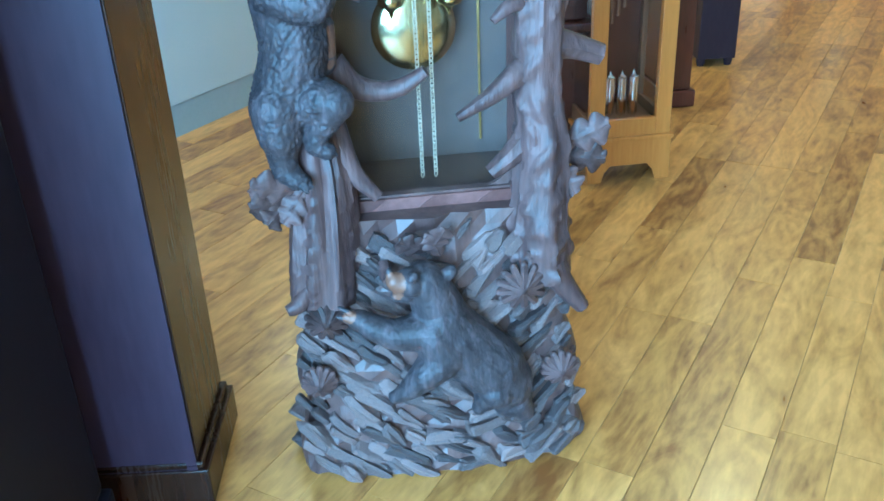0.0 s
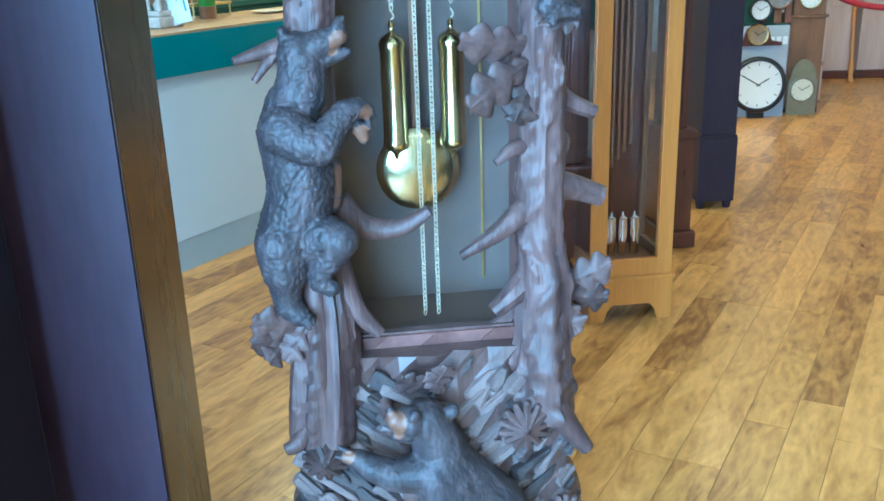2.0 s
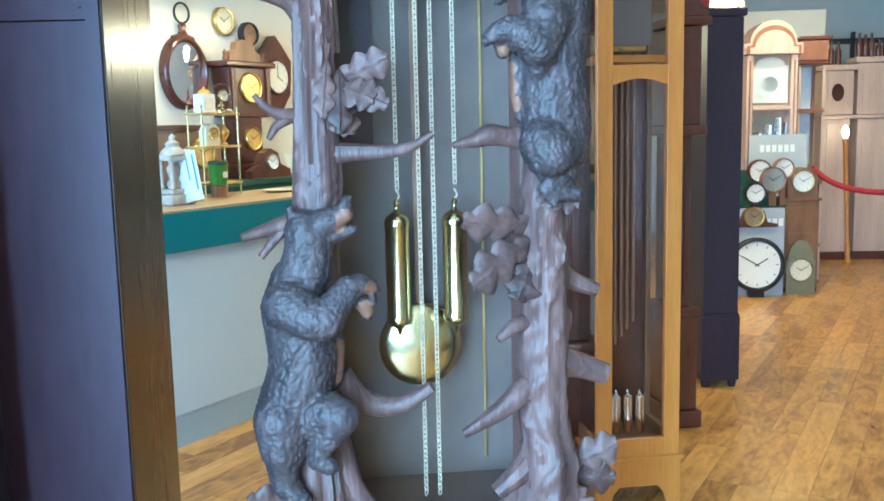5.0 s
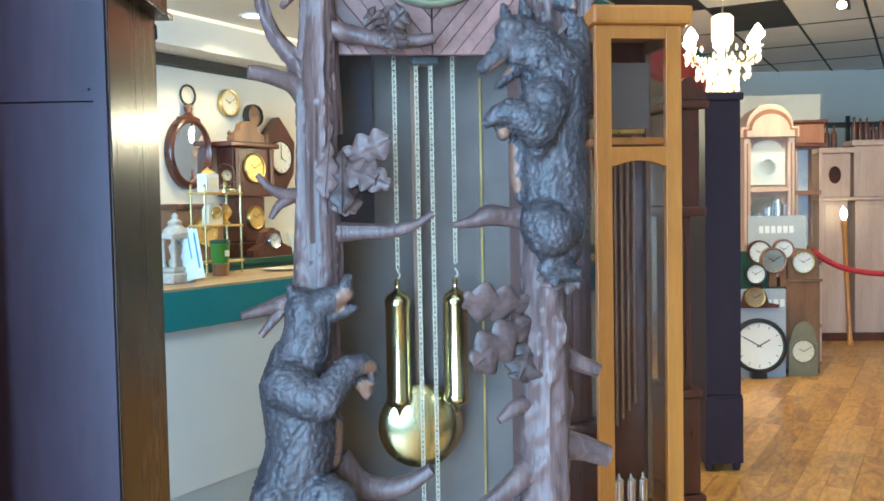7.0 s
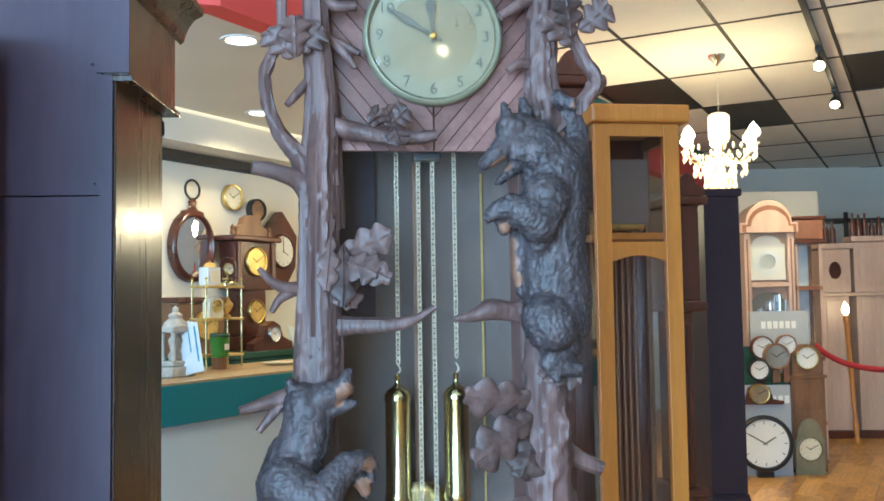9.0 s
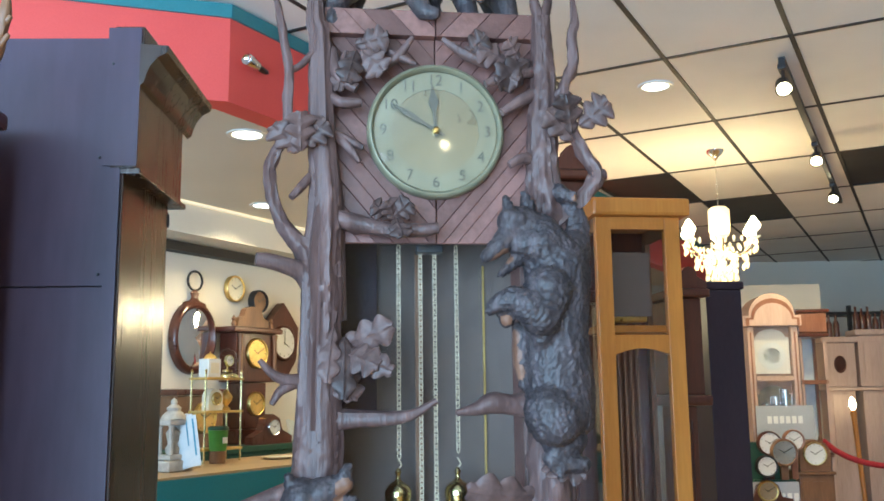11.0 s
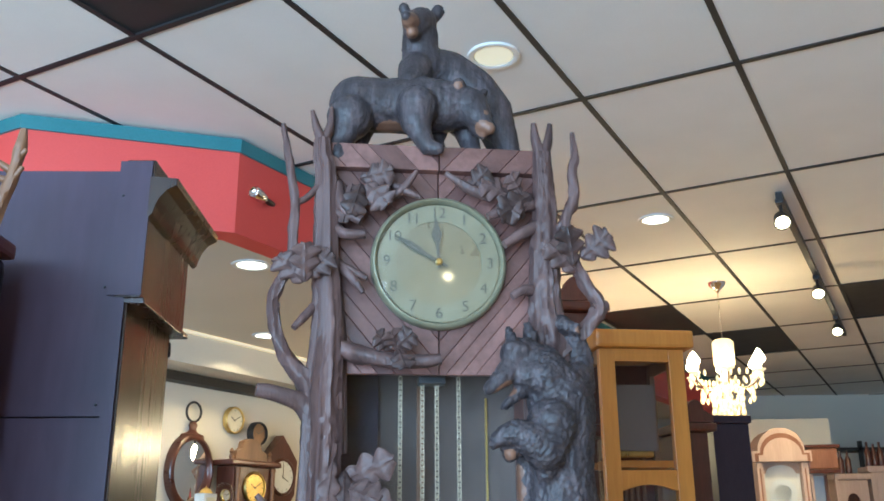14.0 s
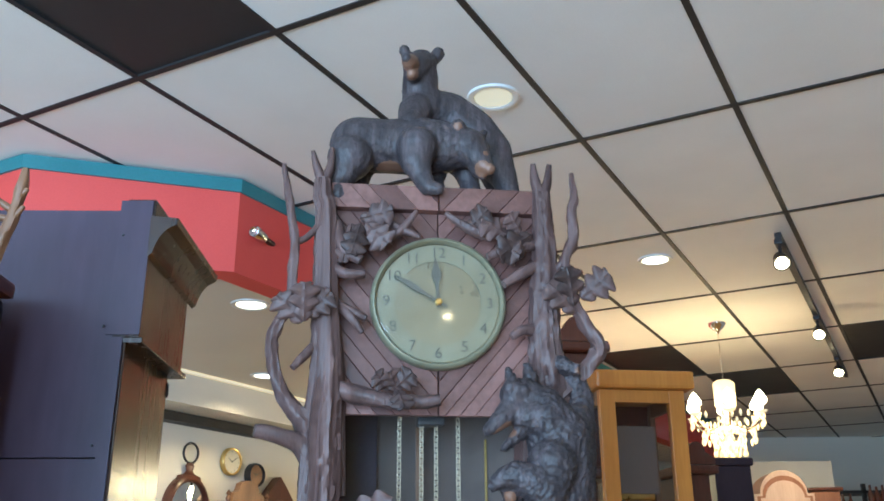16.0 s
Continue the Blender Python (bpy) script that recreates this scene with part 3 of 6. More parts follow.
def clock_works():
    for x, z0 in ((-0.047, 1.275), (-0.003, 0.63), (0.026, 0.63), (0.07, 1.283)):
        part("chain", chain_mesh(z0, 1.70), M["steel"], CLOCK, "pale steel link chain", smooth=True, m=Matrix.Translation((x, 0.18, 0)))
    for x, zb in ((-0.049, 0.981), (0.068, 0.981)):
        prof = [(0.001, 0), (0.004, 0.006), (0.006, 0.014), (0.012, 0.02), (0.024, 0.026), (0.0265, 0.032), (0.0265, 0.042), (0.025, 0.046), (0.025, 0.222), (0.0265, 0.226),
                (0.0265, 0.236), (0.022, 0.246), (0.012, 0.253), (0.005, 0.258), (0.004, 0.266), (0.007, 0.272), (0.002, 0.28)]
        w = part("weight", lathe(prof, 28), M["brass"], CLOCK, "polished brass cylinder weight", smooth=True, m=Matrix.Translation((x, 0.18, zb)))
        part("hook", limb([(0, 0, 0.278, 0.0015), (0.006, 0, 0.286, 0.0015), (0.0, 0, 0.298, 0.0015)], sides=6), M["steel"], w)
    pend = part("pendulum", boxed(-0.008, 0.008, -0.003, 0.003, 0.06, 0.78, bevel=0.001), M["brown"], CLOCK, "wooden pendulum rod", m=Matrix.Translation((0.0, 0.255, 0.925)))
    disc = lathe([(0.002, -0.014), (0.04, -0.0125), (0.07, -0.008), (0.086, -0.002), (0.089, 0.002), (0.086, 0.008), (0.05, 0.012), (0.002, 0.013)], 48)
    part("bob", disc, M["brass"], pend, "large polished brass disc", smooth=True, m=pose(0, -0.008, 0.02, 90, 0, 0) @ Matrix.Diagonal((1, 1, -1, 1)))
    part("chime_bracket", boxed(-0.012, 0.042, 0.16, 0.2, 1.684, 1.70, bevel=0.004), M["window"], CLOCK, "dark metal bracket above the chains")


def clock_dial():
    dial = part("dial", lathe([(0.125, 0.0), (0.125, 0.006), (0.121, 0.008), (0.001, 0.009)], 64), M["dialface"], CLOCK, "pale brass dial with raised numerals",
                m=pose(0.018, 0.075, 1.907, 90, 0, 0))
    ring = bmesh.new()
    for prof in ([(0.119, 0.0092), (0.119, 0.0105), (0.085, 0.0105), (0.085, 0.0092)],):
        rr = [[ring.verts.new((r * math.cos(a), r * math.sin(a), z)) for a in (2 * math.pi * k / 64 for k in range(64))] for r, z in prof]
        for a, b in zip(rr, rr[1:]):
            for k in range(64):
                ring.faces.new((a[k], a[(k + 1) % 64], b[(k + 1) % 64], b[k]))
    part("chapter_ring", ring, M["dialring"], dial, "pale ring that bears the numerals")
    bez = bmesh.new()
    prof = [(0.121, 0.006), (0.122, 0.018), (0.126, 0.024), (0.131, 0.022), (0.134, 0.012), (0.134, 0.0)]
    rr = [[bez.verts.new((r * math.cos(a), r * math.sin(a), z)) for a in (2 * math.pi * k / 64 for k in range(64))] for r, z in prof]
    for a, b in zip(rr, rr[1:]):
        for k in range(64):
            bez.faces.new((a[k], a[(k + 1) % 64], b[(k + 1) % 64], b[k]))
    part("bezel", bez, M["dialring"], dial, "pale brass rim", smooth=True)
    bm = lathe([(0.122, 0.0185), (0.09, 0.0215), (0.05, 0.0235), (0.002, 0.0242)], 48)
    bmesh.ops.delete(bm, geom=[f for f in bm.faces if len(f.verts) == 48 and f.calc_area() > 0.01], context="FACES_ONLY")
    g = part("dial_glass", bm, M["dial_pane"], dial, "domed clear glass", smooth=True)
    g.visible_shadow = False
    for h in range(1, 13):
        a = radians(90 - 30 * h)
        cu = bpy.data.curves.new("numeral", "FONT")
        cu.body, cu.size, cu.extrude, cu.align_x, cu.align_y = str(h), 0.031, 0.0006, "CENTER", "CENTER"
        tmp = new("numeral", cu)
        bpy.context.view_layer.update()
        me = bpy.data.meshes.new_from_object(tmp.evaluated_get(bpy.context.evaluated_depsgraph_get()))
        bpy.data.objects.remove(tmp)
        me.materials.clear()
        me.materials.append(M["ink"])
        ob = new("numeral", me)
        ob.parent = dial
        ob.matrix_basis = pose(0.102 * math.cos(a), 0.102 * math.sin(a), 0.0118)

    def hand(name, deg, outline, z):
        bm = bmesh.new()
        for k, zz in ((1, z), (-1, z + 0.0015)):
            vs = [bm.verts.new((x, y, zz)) for x, y in outline]
            bm.faces.new(vs[::-k])
            if k == 1:
                first = vs
        for i in range(len(first)):
            j = (i + 1) % len(first)
            bm.faces.new((first[i], first[j], vs[j], vs[i]))
        bmesh.ops.recalc_face_normals(bm, faces=bm.faces)
        part(name, bm, M["ink"], dial, m=pose(0, 0, 0, 0, 0, deg))

    half = [(0.003, -0.012), (0.003, 0.04), (0.009, 0.05), (0.010, 0.06), (0.005, 0.072), (0.0015, 0.09)]
    hand("hour_hand", 4, half + [(-x, y) for x, y in half[::-1]], 0.0145)
    half = [(0.0025, -0.02), (0.0032, 0.03), (0.006, 0.05), (0.006, 0.07), (0.003, 0.085), (0.001, 0.102)]
    hand("minute_hand", 59, half + [(-x, y) for x, y in half[::-1]], 0.0165)
    part("hub", lathe([(0.007, 0.01), (0.007, 0.019), (0.004, 0.021)], 16), M["old_brass"], dial)


def clock_base():
    """The rocky foot: a solid core with carved slabs leaning over it."""
    bm = bmesh.new()
    n, m_ = 22, 20
    rows = []
    for i in range(m_ + 1):
        z = 0.62 * i / m_
        u = z / 0.62
        half_l, half_r = 0.325 - 0.05 * u + 0.012 * math.sin(u * 19), 0.335 - 0.07 * u + 0.012 * math.sin(u * 17 + 1)
        row = []
        for k in range(n + 1):
            a = math.pi * k / n
            x = -math.cos(a)
            x = x * (half_l if x < 0 else half_r)
            y = 0.10 - 0.13 * math.sin(a) ** 0.5 * (1 - 0.35 * u)
            d = 0.03 * noise.noise((x * 14, z * 14, 3)) + 0.016 * noise.noise((x * 38, z * 38, 9))
            row.append(bm.verts.new((x * (1 + 0.4 * d), y - d * 0.9, z)))
        row.append(bm.verts.new((half_r * 0.9, 0.34, z)))
        row.append(bm.verts.new((-half_l * 0.9, 0.34, z)))
        rows.append(row)
    for a, b in zip(rows, rows[1:]):
        for k in range(len(a)):
            bm.faces.new((a[k], a[(k + 1) % len(a)], b[(k + 1) % len(a)], b[k]))
    bm.faces.new(rows[0][::-1])
    bm.faces.new(rows[-1])
    base = part("rock_base", bm, M["carved"], CLOCK, "dark carved rocky foot of the clock", smooth=False)
    rng = random.Random(7)
    shards = []
    for k in range(14):
        bm = bmesh.new()
        block(bm, -1, 1, -1, 1, -1, 1)
        for v in bm.verts:
            tip = 0.45 if v.co.x > 0 else 0.8
            v.co.y *= rng.uniform(0.55, 1.05) * (tip if v.co.y < 0 else 1)
            v.co.z *= rng.uniform(0.6, 1.1) * tip
            v.co.x *= rng.uniform(0.7, 1.15)
        bmesh.ops.subdivide_edges(bm, edges=bm.edges[:], cuts=1)
        for v in bm.verts:
            v.co += Vector([rng.uniform(-0.1, 0.1) for _ in range(3)])
        bmesh.ops.bevel(bm, geom=bm.edges[:], offset=0.2, segments=1, affect="EDGES")
        me = bpy.data.meshes.new("stone")
        bm.to_mesh(me)
        bm.free()
        me.materials.append(M["rock"])
        shards.append(me)
    placed = 0
    for i in range(15):
        z = 0.025 + 0.041 * i
        u = z / 0.62
        count = 13 if i < 3 else 11
        for k in range(count):
            f = (k + rng.uniform(-0.35, 0.35) + (0.5 if i % 2 else 0)) / (count - 1) * 2 - 1
            x = f * (0.325 - 0.055 * u)
            zz = z + rng.uniform(-0.015, 0.015)
            if zz > 0.592 or abs(f) > 1.06:
                continue
            if i > 11 and abs(f) > 0.8:
                continue
            y = 0.10 - 0.135 * max(0.0, 1 - f * f) ** 0.22 * (1 - 0.35 * u) - rng.uniform(-0.006, 0.009)
            if x > 0.02 and zz > 0.36:
                lean = -42 + rng.uniform(-9, 9)
            elif x > 0.17:
                lean = -30 + rng.uniform(-14, 14)
            elif x < -0.02:
                lean = 36 + rng.uniform(-11, 11)
            else:
                lean = 18 + rng.uniform(-35, 35)
            ob = new("stone", rng.choice(shards))
            ob.parent = base
            long = rng.uniform(0.028, 0.062) * (0.6 if abs(f) > 0.86 else 1.0)
            ob.matrix_basis = pose(x, y, max(zz, 0.022), rng.uniform(-25, 25), lean, f * 28) @ Matrix.Diagonal((long, rng.uniform(0.018, 0.032), rng.uniform(0.016, 0.033), 1))
            placed += 1
    # carved rosettes
    for cx, cz, r in ((-0.235, 0.43, 0.05), (0.17, 0.465, 0.06), (0.255, 0.25, 0.045), (-0.265, 0.28, 0.04)):
        bm = bmesh.new()
        for k in range(13):
            a = 2 * math.pi * k / 13
            between(bm, (cx, -0.05, cz), (cx + r * 0.8 * math.cos(a), -0.028, cz + r * 0.8 * math.sin(a)), 0.011, 0.008, 6)
        part("rosette", bm, M["leaf"], base, "carved needle rosette", smooth=True)


clock_case()
clock_works()
clock_dial()
clock_base()


def clock_wood():
    limb_part("trunk", [(-0.234, 0.030, 0.460, 0.0705), (-0.221, 0.030, 0.590, 0.0660), (-0.215, 0.040, 0.733, 0.0552), (-0.224, 0.050, 0.883, 0.0451), (-0.216, 0.050, 1.144, 0.0397), (-0.203, 0.045, 1.290, 0.0411), (-0.202, 0.045, 1.352, 0.0392), (-0.203, 0.045, 1.475, 0.0339), (-0.200, 0.045, 1.578, 0.0338), (-0.202, 0.045, 1.642, 0.0323), (-0.195, 0.045, 1.770, 0.0264), (-0.201, 0.045, 1.880, 0.0235), (-0.204, 0.045, 1.992, 0.0206), (-0.207, 0.045, 2.084, 0.0186), (-0.214, 0.045, 2.112, 0.0168), (-0.216, 0.045, 2.151, 0.0135)], sides=40, steps=18, bark=0.2, seed=1.3, freq=8, scales=0.1)
    limb_part("branch_tip", [(-0.215, 0.045, 2.142, 0.0112), (-0.229, 0.045, 2.179, 0.0082), (-0.238, 0.045, 2.212, 0.0041)], seed=2)
    limb_part("branch_tip", [(-0.214, 0.050, 2.145, 0.0112), (-0.202, 0.050, 2.183, 0.0082), (-0.200, 0.050, 2.224, 0.0041)], seed=3)
    limb_part("trunk", [(0.219, 0.030, 0.463, 0.0625), (0.218, 0.030, 0.570, 0.0563), (0.225, 0.040, 0.752, 0.0473), (0.217, 0.050, 0.843, 0.0422), (0.217, 0.050, 1.014, 0.0415), (0.221, 0.050, 1.149, 0.0386), (0.221, 0.050, 1.278, 0.0363), (0.234, 0.070, 1.471, 0.0366), (0.245, 0.080, 1.665, 0.0345), (0.230, 0.060, 1.781, 0.0307), (0.225, 0.055, 1.870, 0.0265), (0.230, 0.050, 1.961, 0.0234), (0.232, 0.050, 2.012, 0.0204), (0.230, 0.050, 2.085, 0.0184), (0.230, 0.050, 2.141, 0.0162)], sides=40, steps=18, bark=0.19, seed=5.1, freq=7, knots=0.35, scales=0.12)
    limb_part("branch_tip", [(0.228, 0.050, 2.135, 0.0125), (0.218, 0.050, 2.172, 0.0095), (0.215, 0.050, 2.208, 0.0053)], seed=7)
    limb_part("branch_tip", [(0.231, 0.050, 2.135, 0.0125), (0.243, 0.050, 2.167, 0.0095), (0.249, 0.050, 2.208, 0.0053)], seed=8)
    limb_part("branch", [(-0.211, 0.045, 1.642, 0.0217), (-0.242, 0.035, 1.680, 0.0166), (-0.271, 0.030, 1.715, 0.0124), (-0.289, 0.025, 1.764, 0.0108), (-0.296, 0.025, 1.812, 0.0100), (-0.285, 0.025, 1.848, 0.0092), (-0.266, 0.020, 1.887, 0.0084), (-0.264, 0.020, 1.948, 0.0085), (-0.263, 0.020, 2.003, 0.0077), (-0.272, 0.020, 2.059, 0.0077), (-0.281, 0.020, 2.110, 0.0069), (-0.292, 0.020, 2.169, 0.0034)], seed=9, knots=0.7)
    limb_part("branch", [(-0.221, 0.040, 1.807, 0.0085), (-0.239, 0.020, 1.780, 0.0083), (-0.255, 0.010, 1.759, 0.0058)], seed=10)
    limb_part("branch", [(-0.267, 0.020, 2.003, 0.0059), (-0.243, 0.030, 2.019, 0.0060), (-0.217, 0.040, 2.052, 0.0070)], seed=10.5)
    limb_part("branch", [(-0.200, 0.045, 1.588, 0.0287), (-0.234, 0.035, 1.625, 0.0183), (-0.268, 0.020, 1.637, 0.0140), (-0.296, 0.015, 1.644, 0.0130), (-0.316, 0.010, 1.646, 0.0109)], seed=11)
    limb_part("branch", [(-0.219, 0.040, 1.429, 0.0147), (-0.254, 0.025, 1.428, 0.0114), (-0.282, 0.015, 1.440, 0.0080), (-0.306, 0.010, 1.465, 0.0048)], seed=12)
    limb_part("branch", [(-0.244, 0.030, 1.425, 0.0106), (-0.269, 0.020, 1.410, 0.0081), (-0.284, 0.015, 1.387, 0.0048)], seed=13)
    limb_part("branch", [(-0.220, 0.030, 1.245, 0.0184), (-0.268, 0.010, 1.233, 0.0151), (-0.302, 0.000, 1.225, 0.0110), (-0.338, -0.010, 1.216, 0.0069)], seed=14)
    limb_part("branch", [(-0.263, 0.010, 1.230, 0.0111), (-0.283, 0.000, 1.207, 0.0090), (-0.306, -0.005, 1.179, 0.0060)], seed=15)
    limb_part("branch", [(-0.181, 0.050, 1.732, 0.0158), (-0.128, 0.045, 1.718, 0.0148), (-0.065, 0.040, 1.707, 0.0127), (-0.019, 0.035, 1.706, 0.0116), (0.018, 0.030, 1.710, 0.0095)], seed=16, knots=0.4)
    limb_part("branch", [(-0.185, 0.040, 1.357, 0.0206), (-0.134, 0.030, 1.359, 0.0154), (-0.073, 0.020, 1.360, 0.0133), (-0.032, 0.015, 1.368, 0.0092), (0.009, 0.010, 1.391, 0.0051)], seed=17)
    limb_part("branch", [(-0.179, 0.050, 0.936, 0.0300), (-0.143, 0.045, 0.896, 0.0237), (-0.096, 0.040, 0.881, 0.0194), (-0.048, 0.030, 0.889, 0.0161), (-0.003, 0.020, 0.919, 0.0107)], seed=18)
    limb_part("branch", [(-0.188, 0.050, 0.858, 0.0216), (-0.176, 0.040, 0.782, 0.0238), (-0.152, 0.030, 0.721, 0.0185), (-0.109, 0.020, 0.671, 0.0120)], seed=19)
    limb_part("branch", [(-0.190, 0.050, 1.983, 0.0122), (-0.169, 0.040, 2.003, 0.0113), (-0.144, 0.030, 2.011, 0.0104)], seed=20)
    limb_part("branch", [(-0.190, 0.050, 1.973, 0.0105), (-0.167, 0.035, 1.951, 0.0104), (-0.127, 0.030, 1.950, 0.0078)], seed=21)
    limb_part("branch", [(-0.187, 0.050, 1.893, 0.0103), (-0.161, 0.040, 1.882, 0.0094), (-0.123, 0.035, 1.863, 0.0060)], seed=22)
    limb_part("branch", [(-0.187, 0.050, 1.904, 0.0086), (-0.154, 0.035, 1.867, 0.0086), (-0.130, 0.035, 1.835, 0.0051)], seed=23)
    limb_part("branch", [(-0.182, 0.050, 2.061, 0.0089), (-0.172, 0.035, 2.003, 0.0105), (-0.136, 0.030, 1.977, 0.0096)], seed=24)
    limb_part("branch", [(-0.082, 0.050, 2.029, 0.0071), (-0.054, 0.040, 2.051, 0.0080), (-0.028, 0.035, 2.086, 0.0045)], seed=25)
    limb_part("branch", [(-0.082, 0.050, 2.065, 0.0063), (-0.049, 0.040, 2.045, 0.0071), (-0.022, 0.035, 2.032, 0.0035)], seed=26)
    limb_part("branch", [(0.218, 0.050, 1.987, 0.0126), (0.181, 0.040, 1.965, 0.0116), (0.143, 0.035, 1.939, 0.0079)], seed=27)
    limb_part("branch", [(0.212, 0.050, 1.848, 0.0106), (0.182, 0.040, 1.850, 0.0096), (0.156, 0.035, 1.834, 0.0069)], seed=28)
    limb_part("branch", [(0.208, 0.050, 2.029, 0.0109), (0.164, 0.035, 2.016, 0.0117), (0.111, 0.030, 1.994, 0.0071)], seed=29)
    limb_part("branch", [(0.120, 0.040, 2.040, 0.0112), (0.075, 0.040, 2.056, 0.0101), (0.029, 0.035, 2.085, 0.0045)], seed=30)
    limb_part("branch", [(0.247, 0.060, 1.724, 0.0173), (0.291, 0.050, 1.766, 0.0139), (0.327, 0.040, 1.813, 0.0131), (0.311, 0.040, 1.854, 0.0114), (0.286, 0.035, 1.897, 0.0106), (0.269, 0.030, 1.947, 0.0106), (0.268, 0.030, 1.992, 0.0090), (0.288, 0.030, 2.043, 0.0099), (0.286, 0.030, 2.092, 0.0091), (0.293, 0.030, 2.135, 0.0074), (0.289, 0.030, 2.182, 0.0037)], seed=31, knots=0.75)
    limb_part("branch", [(0.251, 0.045, 1.975, 0.0101), (0.260, 0.035, 1.984, 0.0090), (0.271, 0.030, 2.000, 0.0078)], seed=31.5)
    limb_part("branch", [(0.316, 0.040, 1.815, 0.0131), (0.332, 0.040, 1.818, 0.0120), (0.346, 0.040, 1.822, 0.0099)], seed=32)
    limb_part("branch", [(0.197, 0.030, 1.380, 0.0273), (0.151, 0.020, 1.381, 0.0177), (0.112, 0.010, 1.385, 0.0186), (0.080, 0.005, 1.375, 0.0113), (0.042, 0.000, 1.369, 0.0051)], seed=33)
    limb_part("branch", [(0.193, 0.040, 1.028, 0.0128), (0.157, 0.020, 1.027, 0.0137), (0.123, 0.010, 1.004, 0.0073)], seed=34)
    limb_part("branch", [(0.209, 0.050, 0.912, 0.0287), (0.165, 0.030, 0.889, 0.0218), (0.119, 0.020, 0.859, 0.0163), (0.053, 0.010, 0.825, 0.0086)], seed=35)
    limb_part("branch", [(0.202, 0.050, 0.762, 0.0269), (0.165, 0.035, 0.730, 0.0211), (0.119, 0.030, 0.696, 0.0144)], seed=36)
    limb_part("branch", [(0.235, 0.060, 1.133, 0.0239), (0.282, 0.070, 1.101, 0.0176), (0.331, 0.070, 1.080, 0.0133)], seed=37)
    limb_part("branch", [(0.244, 0.050, 0.945, 0.0308), (0.291, 0.060, 0.933, 0.0234), (0.347, 0.060, 0.913, 0.0190)], seed=38)
    limb_part("branch", [(0.236, 0.000, 0.490, 0.0354), (0.265, -0.010, 0.445, 0.0238), (0.305, -0.020, 0.391, 0.0144)], seed=39)
    limb_part("branch", [(-0.249, 0.000, 0.505, 0.0229), (-0.287, -0.030, 0.474, 0.0159), (-0.311, -0.040, 0.467, 0.0102)], seed=40)
    limb_part("branch", [(-0.110, 0.000, 0.529, 0.0138), (-0.107, -0.030, 0.519, 0.0113), (-0.107, -0.050, 0.517, 0.0079)], seed=41)
    limb_part("rope_moulding", [(-0.174, 0.075, 1.833, 0.0054), (-0.166, 0.070, 1.766, 0.0064), (-0.162, 0.070, 1.661, 0.0063), (-0.158, 0.070, 1.540, 0.0061)], seed=42)
    leaf_part((-0.243, 0.020, 1.847), (-0.289, 0.000, 1.897), 0.0261, 0.25)
    leaf_part((-0.238, 0.010, 1.847), (-0.240, -0.015, 1.918), 0.0261, 0.25)
    leaf_part((-0.233, 0.020, 1.859), (-0.186, 0.005, 1.902), 0.0263, 0.25)
    leaf_part((-0.138, 0.040, 2.053), (-0.158, 0.020, 1.981), 0.0238, 0.25)
    leaf_part((-0.127, 0.040, 2.054), (-0.088, 0.020, 2.001), 0.0262, 0.25)
    leaf_part((-0.138, 0.050, 2.069), (-0.072, 0.030, 2.078), 0.0245, 0.25)
    leaf_part((-0.155, 0.050, 2.056), (-0.173, 0.030, 1.966), 0.0173, 0.25)
    leaf_part((-0.116, 0.050, 2.076), (-0.083, 0.035, 2.087), 0.0201, 0.25)
    leaf_part((0.076, 0.050, 2.054), (0.120, 0.030, 2.090), 0.0248, 0.25)
    leaf_part((0.156, 0.050, 2.045), (0.096, 0.030, 2.065), 0.0292, 0.25)
    leaf_part((0.202, 0.045, 2.045), (0.127, 0.020, 1.991), 0.0287, 0.25)
    leaf_part((0.180, 0.050, 2.052), (0.154, 0.030, 2.086), 0.0249, 0.25)
    leaf_part((0.132, 0.045, 2.018), (0.178, 0.020, 1.993), 0.0221, 0.25)
    leaf_part((0.281, 0.035, 1.886), (0.222, 0.010, 1.939), 0.0284, 0.25)
    leaf_part((0.277, 0.030, 1.896), (0.262, 0.000, 1.972), 0.0285, 0.25)
    leaf_part((0.295, 0.030, 1.913), (0.351, 0.000, 1.954), 0.0308, 0.25)
    leaf_part((-0.067, 0.035, 1.729), (-0.079, 0.010, 1.761), 0.0228, 0.25)
    leaf_part((-0.067, 0.035, 1.729), (-0.033, 0.010, 1.756), 0.0207, 0.25)
    leaf_part((-0.062, 0.035, 1.724), (-0.049, 0.000, 1.682), 0.0203, 0.25)
    leaf_part((-0.077, 0.040, 1.730), (-0.110, 0.015, 1.751), 0.0186, 0.25)
    leaf_part((-0.162, 0.050, 1.491), (-0.064, 0.000, 1.522), 0.0283, 0.25)
    leaf_part((-0.162, 0.035, 1.479), (-0.091, -0.010, 1.453), 0.0281, 0.25)
    leaf_part((-0.165, 0.055, 1.470), (-0.143, 0.015, 1.387), 0.0264, 0.25)
    leaf_part((-0.177, 0.030, 1.520), (-0.192, 0.000, 1.419), 0.0180, 0.25)
    leaf_part((-0.156, 0.035, 1.505), (-0.156, -0.005, 1.389), 0.0200, 0.25)
    leaf_part((-0.151, 0.030, 1.480), (-0.069, -0.010, 1.438), 0.0220, 0.25)
    leaf_part((0.199, 0.045, 1.217), (0.053, 0.000, 1.224), 0.0349, 0.25)
    leaf_part((0.191, 0.035, 1.187), (0.063, -0.010, 1.120), 0.0392, 0.25)
    leaf_part((0.200, 0.050, 1.168), (0.161, 0.010, 1.074), 0.0359, 0.25)
